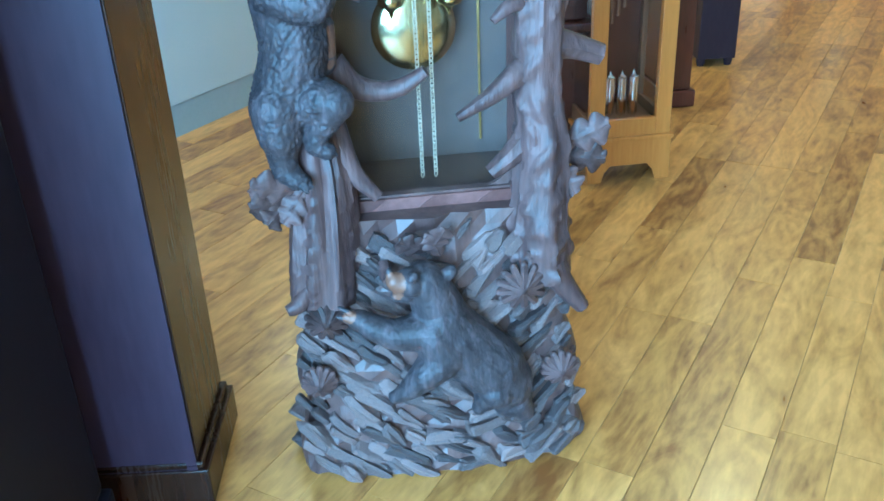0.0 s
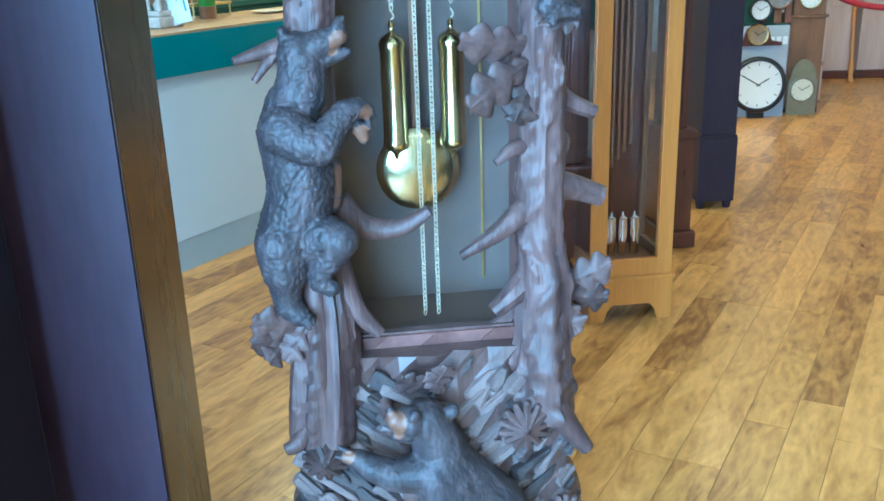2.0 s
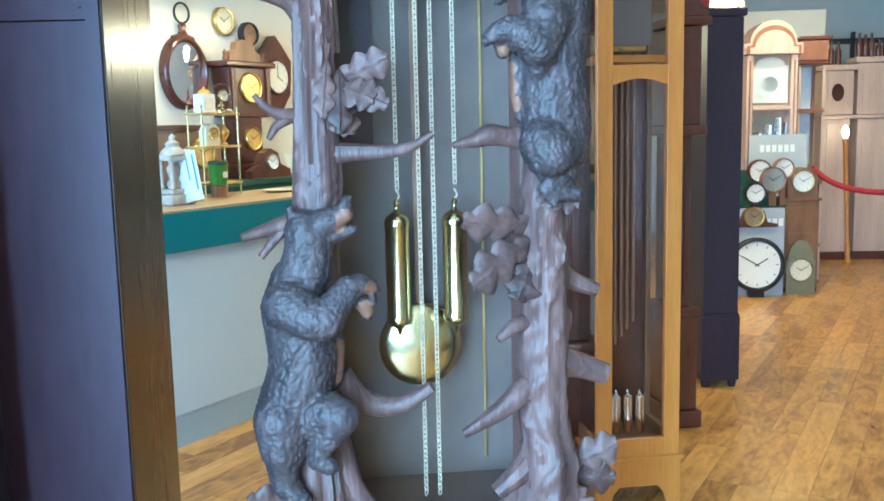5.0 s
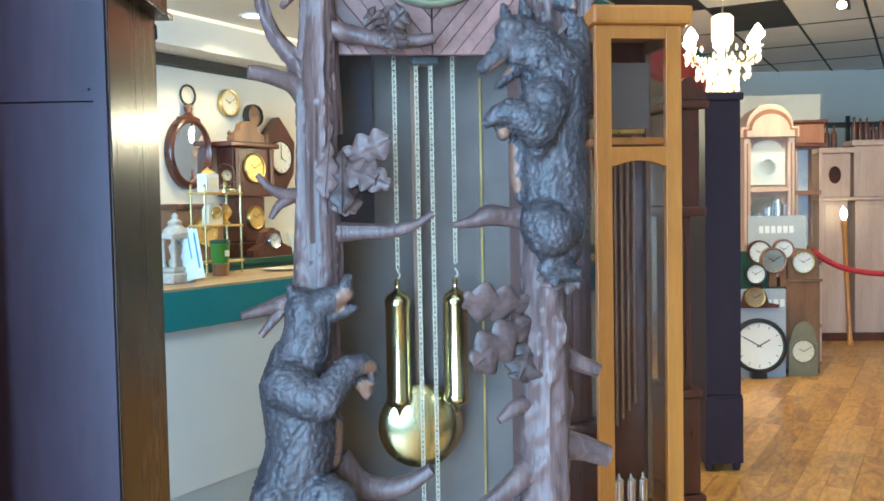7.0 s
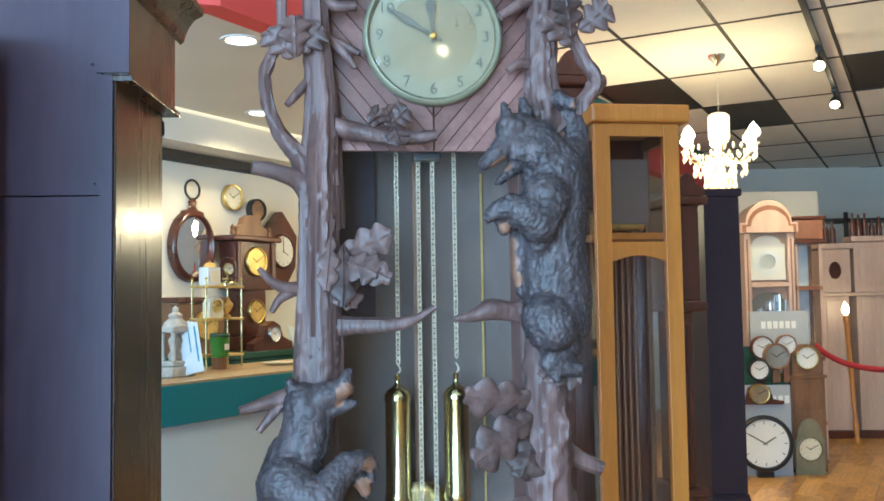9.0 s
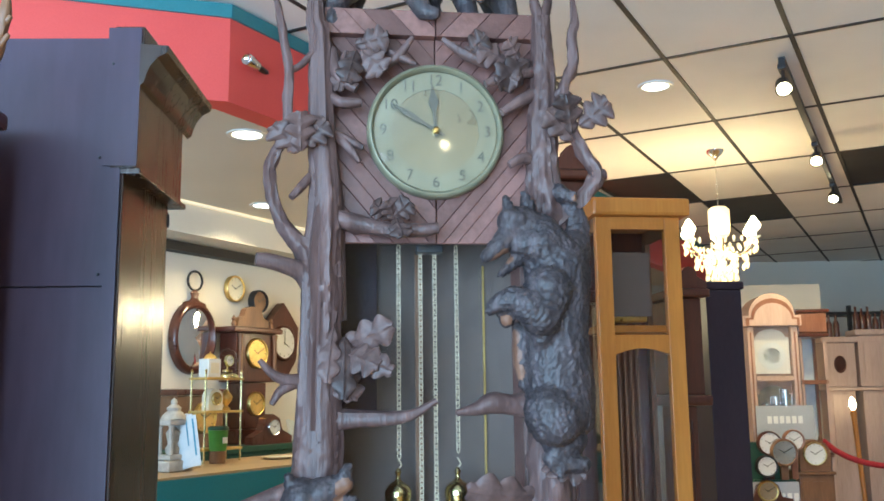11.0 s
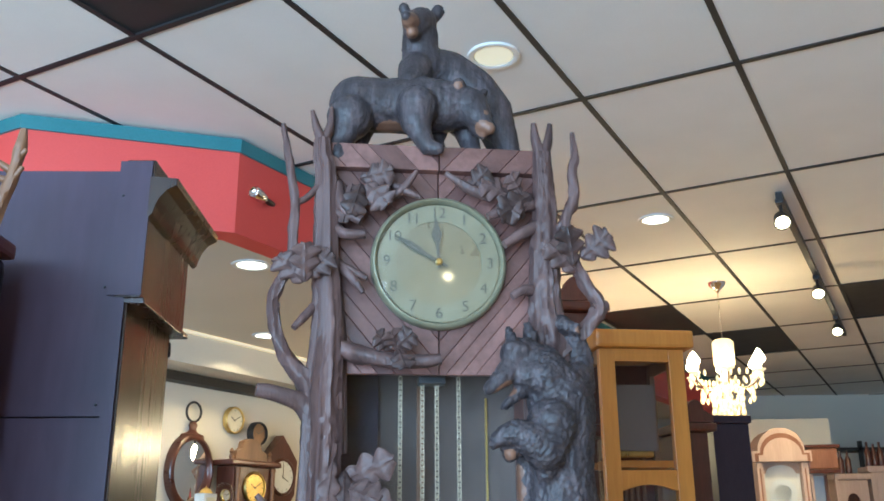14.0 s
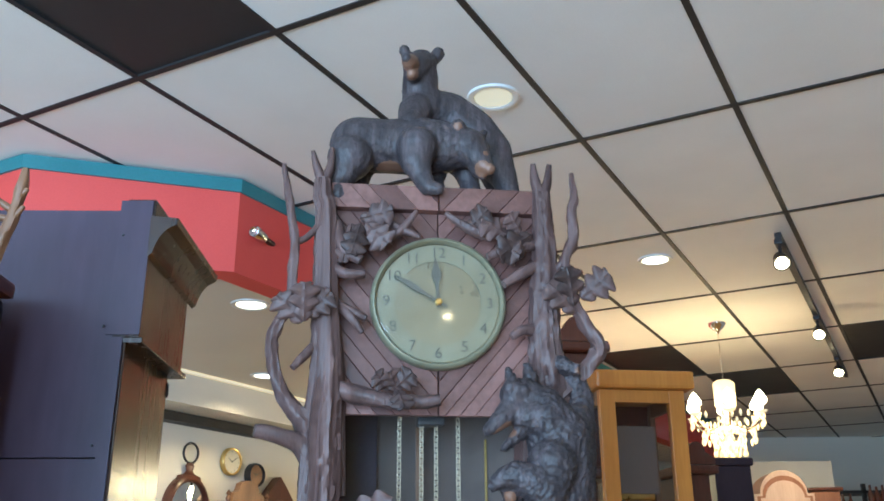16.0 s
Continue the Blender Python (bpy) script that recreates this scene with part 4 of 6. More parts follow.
    leaf_part((0.254, 0.050, 0.741), (0.363, 0.020, 0.779), 0.0333, 0.25)
    leaf_part((0.259, 0.060, 0.716), (0.358, 0.030, 0.702), 0.0338, 0.25)
    leaf_part((0.246, 0.040, 0.710), (0.295, 0.010, 0.644), 0.0312, 0.25)
    leaf_part((-0.251, 0.010, 0.707), (-0.352, -0.030, 0.745), 0.0337, 0.25)
    leaf_part((-0.274, 0.010, 0.697), (-0.359, -0.030, 0.688), 0.0299, 0.25)
    leaf_part((-0.285, 0.010, 0.692), (-0.331, -0.030, 0.653), 0.0281, 0.25)
    leaf_part((-0.249, 0.000, 0.717), (-0.305, -0.020, 0.654), 0.0283, 0.25)
    leaf_part((0.203, 0.020, 1.281), (0.277, -0.020, 1.266), 0.0268, 0.25)
    leaf_part((0.208, 0.020, 1.286), (0.222, -0.030, 1.253), 0.0204, 0.25)
    leaf_part((-0.016, 0.000, 0.558), (-0.086, -0.030, 0.593), 0.0267, 0.25)
    leaf_part((-0.017, 0.000, 0.551), (0.016, -0.030, 0.619), 0.0245, 0.25)
    leaf_part((0.206, 0.000, 0.547), (0.239, -0.030, 0.558), 0.0252, 0.25)
    leaf_part((0.217, 0.000, 0.545), (0.189, -0.020, 0.519), 0.0232, 0.25)
    leaf_part((0.006, 0.000, 0.542), (-0.017, -0.020, 0.606), 0.0246, 0.25)


clock_wood()

class Figure:
    """A carved animal: runs of rods that swell and taper, fused into one solid and cut with strokes of fur."""

    def __init__(self):
        self.rods, self.tans, self.calms = [], [], []

    def run(self, *pts):
        self.rods += list(zip(pts, pts[1:]))

    def tan(self, *patch):
        self.tans.append(patch)

    def calm(self, *patch):
        self.calms.append(patch)

    def carve(self, name, label, **how):
        return carving(name, (self.rods, self.tans, self.calms), CLOCK, label, **how)


bear = Figure()
bear.run((-0.225, 0.000, 1.223, 0.0372), (-0.220, 0.000, 1.199, 0.0404), (-0.228, 0.000, 1.153, 0.0446))  # head
bear.run((-0.194, -0.010, 1.237, 0.0250), (-0.164, -0.015, 1.249, 0.0170), (-0.154, -0.018, 1.253, 0.0140))  # muzzle
bear.run((-0.155, -0.020, 1.267, 0.0109), (-0.148, -0.020, 1.281, 0.0060))  # nose
bear.run((-0.187, -0.005, 1.214, 0.0171), (-0.162, -0.010, 1.218, 0.0101), (-0.139, -0.012, 1.225, 0.0060))  # jaw
bear.run((-0.243, -0.010, 1.245, 0.0120), (-0.252, -0.010, 1.265, 0.0060))  # ear
bear.run((-0.204, 0.020, 1.249, 0.0112), (-0.205, 0.020, 1.265, 0.0061))  # ear
bear.run((-0.244, 0.000, 1.128, 0.0487), (-0.252, 0.000, 1.082, 0.0571), (-0.244, 0.000, 1.045, 0.0593), (-0.237, 0.000, 0.997, 0.0617), (-0.244, 0.000, 0.955, 0.0599), (-0.262, 0.000, 0.919, 0.0559), (-0.280, 0.000, 0.877, 0.0519))  # trunk of the body
bear.run((-0.260, -0.040, 1.097, 0.0437), (-0.221, -0.065, 1.076, 0.0354), (-0.199, -0.070, 1.070, 0.0304), (-0.175, -0.060, 1.101, 0.0256), (-0.152, -0.050, 1.126, 0.0208), (-0.132, -0.045, 1.131, 0.0169), (-0.114, -0.035, 1.124, 0.0130), (-0.106, -0.030, 1.115, 0.0071))  # arm
bear.run((-0.144, -0.020, 1.106, 0.0162), (-0.128, -0.025, 1.092, 0.0142), (-0.121, -0.025, 1.073, 0.0101))  # far paw
bear.run((-0.113, -0.040, 1.109, 0.0050), (-0.109, -0.035, 1.093, 0.0030))  # claw
bear.run((-0.281, -0.020, 0.883, 0.0502), (-0.281, -0.025, 0.837, 0.0421), (-0.283, -0.020, 0.792, 0.0269), (-0.280, -0.020, 0.759, 0.0228), (-0.260, -0.030, 0.743, 0.0186), (-0.246, -0.040, 0.740, 0.0124))  # near leg
bear.run((-0.245, -0.045, 0.746, 0.0062), (-0.234, -0.050, 0.734, 0.0031))  # claw
bear.run((-0.254, -0.050, 0.740, 0.0061), (-0.242, -0.055, 0.726, 0.0031))  # claw
bear.run((-0.244, -0.010, 0.878, 0.0393), (-0.197, -0.040, 0.897, 0.0387), (-0.176, -0.050, 0.893, 0.0335), (-0.195, -0.045, 0.863, 0.0265), (-0.213, -0.040, 0.834, 0.0205), (-0.220, -0.040, 0.813, 0.0184), (-0.198, -0.045, 0.801, 0.0143))  # far leg
bear.run((-0.198, -0.050, 0.805, 0.0061), (-0.184, -0.050, 0.791, 0.0031))  # claw
bear.run((-0.190, 0.010, 1.014, 0.0249), (-0.195, 0.010, 0.955, 0.0271))  # belly
bear.tan(-0.155, -0.035, 1.245, 0.0168)
bear.tan(-0.167, -0.020, 1.229, 0.0090)
bear.tan(-0.178, 0.000, 1.005, 0.0175)
bear.tan(-0.182, 0.000, 0.978, 0.0176)
bear.tan(-0.187, 0.000, 0.955, 0.0156)
bear.tan(-0.118, -0.050, 1.123, 0.0129)
bear.tan(-0.125, -0.035, 1.083, 0.0151)
bear.calm(-0.207, -0.010, 1.230, 0.0380)
bear.calm(-0.182, -0.050, 0.892, 0.0426)
bear.carve("bear_carving", "dark carved wooden bear climbing the trunk with its mouth open", seed=1.0, slant=0.45, shaggy=0.7, fur=0.005)

bear = Figure()
bear.run((0.146, -0.015, 1.712, 0.0249), (0.166, 0.000, 1.708, 0.0356), (0.198, 0.000, 1.687, 0.0440), (0.231, 0.000, 1.637, 0.0544))  # head
bear.run((0.137, -0.030, 1.721, 0.0124), (0.160, -0.030, 1.717, 0.0124))  # brow
bear.run((0.138, -0.020, 1.683, 0.0217), (0.115, -0.030, 1.662, 0.0153), (0.100, -0.035, 1.648, 0.0112), (0.093, -0.038, 1.644, 0.0081))  # muzzle
bear.run((0.167, -0.020, 1.673, 0.0269), (0.203, -0.020, 1.669, 0.0373))  # cheek
bear.run((0.163, -0.010, 1.652, 0.0135), (0.141, -0.020, 1.631, 0.0082), (0.123, -0.025, 1.615, 0.0051))  # jaw
bear.run((0.142, -0.020, 1.736, 0.0114), (0.136, -0.020, 1.757, 0.0052))  # ear
bear.run((0.184, 0.010, 1.749, 0.0127), (0.178, 0.010, 1.773, 0.0053))  # ear
bear.run((0.231, 0.000, 1.632, 0.0565), (0.235, 0.000, 1.584, 0.0541), (0.228, 0.000, 1.527, 0.0559), (0.227, 0.000, 1.460, 0.0576), (0.230, 0.000, 1.409, 0.0573), (0.227, -0.005, 1.364, 0.0589), (0.236, -0.005, 1.324, 0.0405))  # trunk of the body
bear.run((0.270, 0.030, 1.674, 0.0300), (0.271, 0.020, 1.608, 0.0296), (0.261, 0.020, 1.502, 0.0293), (0.269, 0.020, 1.409, 0.0332), (0.269, 0.020, 1.353, 0.0289))  # back
bear.run((0.205, -0.045, 1.584, 0.0425), (0.188, -0.060, 1.537, 0.0339), (0.167, -0.065, 1.552, 0.0298), (0.140, -0.060, 1.567, 0.0209), (0.119, -0.055, 1.562, 0.0160), (0.104, -0.055, 1.554, 0.0109), (0.096, -0.055, 1.546, 0.0060))  # near arm
bear.run((0.195, -0.050, 1.528, 0.0301), (0.192, -0.045, 1.498, 0.0160))  # elbow
bear.run((0.129, -0.040, 1.547, 0.0161), (0.131, -0.040, 1.531, 0.0120))  # paw
bear.run((0.278, 0.050, 1.661, 0.0325), (0.290, 0.060, 1.723, 0.0241), (0.270, 0.050, 1.771, 0.0164), (0.249, 0.030, 1.783, 0.0140))  # far arm
bear.run((0.257, 0.020, 1.772, 0.0054), (0.277, 0.015, 1.763, 0.0043))  # claw
bear.run((0.255, 0.020, 1.781, 0.0054), (0.276, 0.015, 1.774, 0.0043))  # claw
bear.run((0.203, -0.040, 1.370, 0.0437), (0.212, -0.045, 1.355, 0.0435))  # haunch
bear.run((0.237, -0.020, 1.315, 0.0261), (0.218, -0.030, 1.296, 0.0179), (0.238, -0.030, 1.279, 0.0129), (0.263, -0.030, 1.277, 0.0119))  # foot
bear.run((0.203, -0.030, 1.290, 0.0119), (0.221, -0.035, 1.266, 0.0099))  # toe
bear.run((0.168, 0.015, 1.518, 0.0156), (0.169, 0.015, 1.461, 0.0176), (0.176, 0.015, 1.420, 0.0144))  # belly
bear.tan(0.115, -0.030, 1.640, 0.0153)
bear.tan(0.129, -0.035, 1.647, 0.0132)
bear.tan(0.139, -0.020, 1.642, 0.0092)
bear.tan(0.150, 0.010, 1.502, 0.0145)
bear.tan(0.154, 0.010, 1.471, 0.0155)
bear.tan(0.159, 0.010, 1.441, 0.0154)
bear.tan(0.127, -0.050, 1.530, 0.0100)
bear.tan(0.278, 0.010, 1.766, 0.0064)
bear.calm(0.144, -0.020, 1.701, 0.0434)
bear.carve("bear_carving", "dark carved wooden bear clinging high on the trunk", seed=4.0, slant=-0.15, shaggy=1.0, fur=0.0054)

bear = Figure()
bear.run((-0.036, -0.070, 0.522, 0.0401), (-0.025, -0.065, 0.496, 0.0450), (-0.008, -0.060, 0.448, 0.0526))  # head
bear.run((-0.064, -0.085, 0.531, 0.0298), (-0.086, -0.090, 0.533, 0.0209), (-0.095, -0.092, 0.539, 0.0175))  # muzzle
bear.run((-0.103, -0.090, 0.553, 0.0087), (-0.104, -0.090, 0.564, 0.0054))  # nose
bear.run((-0.074, -0.085, 0.504, 0.0155), (-0.095, -0.090, 0.505, 0.0099))  # jaw
bear.run((0.007, -0.070, 0.530, 0.0123), (0.018, -0.070, 0.537, 0.0134))  # ear
bear.run((-0.058, -0.110, 0.557, 0.0087), (-0.063, -0.115, 0.553, 0.0076))  # ear
bear.run((-0.007, -0.060, 0.432, 0.0574), (0.010, -0.055, 0.386, 0.0676), (0.057, -0.050, 0.335, 0.0687), (0.098, -0.050, 0.294, 0.0696), (0.129, -0.045, 0.242, 0.0610), (0.143, -0.040, 0.199, 0.0469))  # trunk of the body
bear.run((-0.024, -0.080, 0.406, 0.0480), (-0.000, -0.080, 0.362, 0.0509))  # chest
bear.run((-0.042, -0.080, 0.411, 0.0411), (-0.102, -0.085, 0.413, 0.0306), (-0.144, -0.080, 0.434, 0.0259), (-0.167, -0.075, 0.450, 0.0202), (-0.189, -0.070, 0.457, 0.0146))  # reaching arm
bear.run((-0.186, -0.080, 0.471, 0.0067), (-0.207, -0.075, 0.483, 0.0033))  # claw
bear.run((-0.191, -0.080, 0.458, 0.0067), (-0.213, -0.075, 0.463, 0.0034))  # claw
bear.run((-0.014, -0.090, 0.342, 0.0416), (-0.045, -0.095, 0.316, 0.0325), (-0.070, -0.090, 0.288, 0.0245), (-0.094, -0.085, 0.267, 0.0176), (-0.112, -0.080, 0.257, 0.0130))  # lower arm
bear.run((0.104, -0.080, 0.248, 0.0407), (0.082, -0.080, 0.228, 0.0264), (0.067, -0.080, 0.206, 0.0157))  # hind leg
bear.run((0.148, -0.055, 0.200, 0.0368), (0.172, -0.050, 0.159, 0.0224))  # hind foot
bear.tan(-0.096, -0.100, 0.539, 0.0218)
bear.tan(-0.091, -0.100, 0.515, 0.0110)
bear.tan(-0.188, -0.080, 0.463, 0.0134)
bear.carve("bear_carving", "dark carved wooden bear crawling over the rocky foot", seed=8.0, fur=0.0016, slant=-0.8)

bear = Figure()
bear.run((-0.148, 0.120, 2.267, 0.0576), (-0.081, 0.120, 2.268, 0.0554), (-0.014, 0.120, 2.272, 0.0605), (0.039, 0.110, 2.267, 0.0531), (0.077, 0.100, 2.264, 0.0433))  # body
bear.run((0.088, 0.090, 2.260, 0.0383), (0.101, 0.075, 2.232, 0.0296), (0.113, 0.060, 2.205, 0.0187), (0.123, 0.050, 2.193, 0.0116))  # head
bear.run((0.100, 0.075, 2.203, 0.0153), (0.111, 0.065, 2.184, 0.0082))  # jaw
bear.run((0.061, 0.070, 2.283, 0.0107), (0.062, 0.070, 2.299, 0.0143))  # ear
bear.run((0.114, 0.100, 2.290, 0.0085), (0.122, 0.100, 2.301, 0.0073))  # ear
bear.run((-0.162, 0.090, 2.223, 0.0469), (-0.172, 0.080, 2.182, 0.0278), (-0.188, 0.080, 2.161, 0.0207), (-0.184, 0.070, 2.129, 0.0182))  # hind leg
bear.run((-0.133, 0.150, 2.240, 0.0291), (-0.138, 0.150, 2.202, 0.0181), (-0.149, 0.140, 2.168, 0.0167))  # far hind leg
bear.run((-0.025, 0.070, 2.244, 0.0423), (-0.028, 0.060, 2.205, 0.0313), (-0.017, 0.055, 2.173, 0.0207), (-0.006, 0.045, 2.144, 0.0160), (0.014, 0.035, 2.136, 0.0113))  # foreleg
bear.run((0.027, 0.160, 2.253, 0.0296), (0.022, 0.150, 2.201, 0.0158), (0.028, 0.140, 2.179, 0.0145))  # far foreleg
bear.run((0.084, 0.150, 2.244, 0.0270), (0.096, 0.150, 2.204, 0.0208), (0.101, 0.140, 2.165, 0.0193))  # rear prop
bear.tan(0.109, 0.050, 2.192, 0.0163)
bear.tan(0.119, 0.040, 2.188, 0.0139)
bear.tan(0.113, 0.055, 2.226, 0.0094)
bear.tan(-0.080, 0.110, 2.200, 0.0261)
bear.tan(-0.045, 0.110, 2.202, 0.0143)
bear.tan(0.060, 0.060, 2.293, 0.0083)
bear.carve("bear_carving", "dark carved wooden bear walking along the top with its head low", seed=12.0, fur=0.002)

bear = Figure()
bear.run((-0.010, 0.160, 2.468, 0.0383), (-0.010, 0.170, 2.431, 0.0395), (-0.000, 0.180, 2.394, 0.0509))  # neck
bear.run((-0.009, 0.155, 2.493, 0.0345), (-0.023, 0.130, 2.471, 0.0289))  # head
bear.run((-0.035, 0.110, 2.470, 0.0199), (-0.043, 0.085, 2.457, 0.0147), (-0.048, 0.075, 2.459, 0.0110))  # muzzle
bear.run((-0.029, 0.120, 2.445, 0.0162), (-0.035, 0.100, 2.435, 0.0099))  # jaw
bear.run((-0.044, 0.150, 2.511, 0.0089), (-0.048, 0.150, 2.526, 0.0115))  # ear
bear.run((0.022, 0.160, 2.513, 0.0116), (0.030, 0.160, 2.529, 0.0142))  # ear
bear.run((0.005, 0.190, 2.395, 0.0511), (0.058, 0.200, 2.389, 0.0540), (0.111, 0.210, 2.354, 0.0567), (0.153, 0.210, 2.304, 0.0512), (0.180, 0.200, 2.249, 0.0304), (0.197, 0.190, 2.190, 0.0187))  # back
bear.run((-0.021, 0.150, 2.372, 0.0375), (-0.037, 0.100, 2.311, 0.0265))  # arm
bear.run((0.162, 0.240, 2.283, 0.0337), (0.172, 0.240, 2.241, 0.0232), (0.176, 0.240, 2.210, 0.0192))  # hind leg
bear.tan(-0.039, 0.090, 2.457, 0.0209)
bear.tan(-0.035, 0.100, 2.438, 0.0148)
bear.tan(-0.049, 0.130, 2.513, 0.0076)
bear.carve("bear_carving", "dark carved wooden bear rearing up behind another, head raised", seed=15.0, fur=0.002)


# ---- counter and its wall ----
COUNTER = turn_z(-1.383, 3.844, 62)


def make_counter():
    c = thing("shop_counter", COUNTER, "long grey-panelled shop counter with a teal edge and wooden top", "counter")
    part("front_panel", boxed(-3.0, 5.2, 0.0, 0.03, 0.15, 0.885), M["counter"], c, "pale grey front panel")
    part("plinth", boxed(-3.0, 5.2, 0.006, 0.03, 0.0, 0.148), M["plinth"], c, "grey kick board")
    part("fascia", boxed(-3.0, 5.2, -0.045, 0.02, 0.888, 1.06, bevel=0.004), M["teal_dark"], c, "teal painted edge")
    part("worktop", boxed(-3.0, 5.2, -0.04, 0.56, 1.061, 1.072, bevel=0.002), M["worktop"], c, "honey-coloured wooden top")
    part("back_panel", boxed(-3.0, 5.2, 0.53, 0.56, 0.0, 1.058), M["counter"], c)
    ledge = thing("back_shelf", WALL, "dark green ledge along the wall behind the counter", "shelf")
    part("top", boxed(-2.6, 7.5, -0.38, -0.004, 1.045, 1.085, bevel=0.004), M["green"], ledge)
    part("front_panel", boxed(-2.6, 7.5, -0.36, -0.33, 0.0, 1.043), M["green"], ledge)


make_counter()


def dial_disc(parent, x, y, z, r, material, tilt=0.0, rim=None, hands_at=(10, 2), numerals=False, thick=0.012):
    """A round dial facing -y with rim, hour marks and two hands; all parts of one clock."""
    m = Matrix.Translation((x, y, z)) @ pose(0, 0, 0, 90 + tilt, 0, 0)
    d = part("dial", lathe([(r, 0), (r, thick * 0.6), (r * 0.97, thick * 0.7), (0.001, thick * 0.7)], 32), material, parent, m=m)
    if rim:
        bm = bmesh.new()
        prof = [(r * 0.94, thick * 0.6), (r * 0.97, thick * 1.6), (r * 1.04, thick * 1.7), (r * 1.12, thick), (r * 1.12, -thick)]
        rr = [[bm.verts.new((q * math.cos(a), q * math.sin(a), h)) for a in (2 * math.pi * k / 40 for k in range(40))] for q, h in prof]
        for a, b in zip(rr, rr[1:]):
            for k in range(40):
                bm.faces.new((a[k], a[(k + 1) % 40], b[(k + 1) % 40], b[k]))
        part("rim", bm, rim, d, smooth=True)
    bm = block(bmesh.new(), -0.015 * r, 0.015 * r, 0.76 * r, 0.88 * r, thick * 0.7 - 0.0005, thick * 0.7 + 0.001)
    first = part("hour_mark", bm, M["ink"], d)
    for k in range(1, 12):
        mark = new("hour_mark", first.data)
        mark.parent, mark.matrix_basis = d, pose(0, 0, 0, 0, 0, 30 * k)
    for h, ln, nm in ((hands_at[0], 0.5, "hour_hand"), (hands_at[1], 0.75, "minute_hand")):
        bm = bmesh.new()
        w = 0.026 * r
        block(bm, -w, w, -0.1 * r, ln * r, thick * 0.7 + 0.002, thick * 0.7 + 0.004)
        part(nm, bm, M["ink"], d, m=pose(0, 0, 0, 0, 0, -30 * h))
    return d


def on_wall(x, z, y=0.0):
    return WALL @ Matrix.Translation((x, y, z))


def wall_clocks():
    t = thing("wall_mirror", on_wall(1.66, 1.80), "large round dark wooden mirror with a ring on top", "mirror")
    bm = bmesh.new()
    prof = [(0.188, -0.01), (0.192, 0.03), (0.205, 0.042), (0.225, 0.036), (0.238, 0.018), (0.24, -0.022)]
    rr = [[bm.verts.new((q * math.cos(a) * 0.82, q * math.sin(a) * 1.02, h)) for a in (2 * math.pi * k / 56 for k in range(56))] for q, h in prof]
    for a, b in zip(rr, rr[1:]):
        for k in range(56):
            bm.faces.new((a[k], a[(k + 1) % 56], b[(k + 1) % 56], b[k]))
    part("frame", bm, M["mahogany"], t, smooth=True, m=pose(0, -0.024, 0, 90, 0, 0))
    part("mirror_glass", lathe([(0.192, 0), (0.192, 0.004), (0.001, 0.012)], 48), M["mirror"], t, "mirror glass", m=pose(0, -0.03, 0, 94, 0, 0) @ Matrix.Diagonal((0.82, 1.02, 1, 1)))
    part("crown", lathe([(0.11, 0.2), (0.1, 0.235), (0.045, 0.25), (0.03, 0.27), (0.04, 0.3), (0.025, 0.32), (0.001, 0.325)], 20), M["mahogany"], t, m=pose(0, -0.03, 0.0) @ Matrix.Diagonal((1, 0.3, 1, 1)), smooth=True)
    bm = limb([(0.065 * math.sin(a), -0.03, 0.385 + 0.065 * math.cos(a), 0.008) for a in (2 * math.pi * k / 16 for k in range(17))], sides=8, steps=2, bark=0)
    part("ring", bm, M["black"], t, smooth=True)

    t = thing("wall_clock", on_wall(2.05, 2.168), "small round gilt wall clock with a pale dial", "clock", "clocks on the wall")
    dial_disc(t, 0, -0.02, 0, 0.085, M["cream"], rim=M["goldleaf"], hands_at=(10, 2))

    # bracket clock with crest and two dials, on the ledge
    t = thing("shelf_clock", WALL @ Matrix.Translation((2.11, -0.125, 1.086)), "tall dark brown carved shelf clock with gilt dials and a crest", "clock", "clocks on the wall")
    part("case", boxed(-0.2, 0.2, -0.06, 0.1, 0.42, 0.76, bevel=0.008), M["mahogany"], t)
    part("cornice", boxed(-0.25, 0.25, -0.09, 0.12, 0.762, 0.80, bevel=0.012), M["mahogany"], t)
    crest = [(-0.16, 0.801), (-0.15, 0.86), (-0.1, 0.88), (-0.08, 0.93), (-0.03, 0.95), (0.03, 0.95), (0.08, 0.93), (0.1, 0.88), (0.15, 0.86), (0.16, 0.801)]
    bm = prism(crest, -0.03, 0.02)
    bmesh.ops.recalc_face_normals(bm, faces=bm.faces)
    part("crest", bm, M["brown"], t, "carved brown crest")
    part("waist", boxed(-0.13, 0.13, -0.04, 0.1, 0.1, 0.418, bevel=0.01), M["mahogany"], t)
    part("foot", boxed(-0.19, 0.19, -0.08, 0.12, 0.0, 0.098, bevel=0.012), M["mahogany"], t)
    dial_disc(t, 0.0, -0.062, 0.62, 0.095, M["goldleaf"], rim=M["old_brass"])
    dial_disc(t, 0.02, -0.044, 0.27, 0.075, M["goldleaf"], rim=M["old_brass"])
    for sx in (-1, 1):
        part("finial", lathe([(0.012, 0), (0.02, 0.02), (0.01, 0.04), (0.018, 0.055), (0.001, 0.08)], 12), M["brown"], t, smooth=True, m=Matrix.Translation((0.19 * sx, -0.02, 0.8)))
        part("column", lathe([(0.022, 0), (0.016, 0.03), (0.014, 0.16), (0.016, 0.29), (0.022, 0.32)], 12), M["brown"], t, smooth=True, m=Matrix.Translation((0.175 * sx, -0.075, 0.43)))

    t = thing("wall_clock", on_wall(2.22, 2.085, -0.06), "round dark clock above the carved shelf clock", "clock", "clocks on the wall")
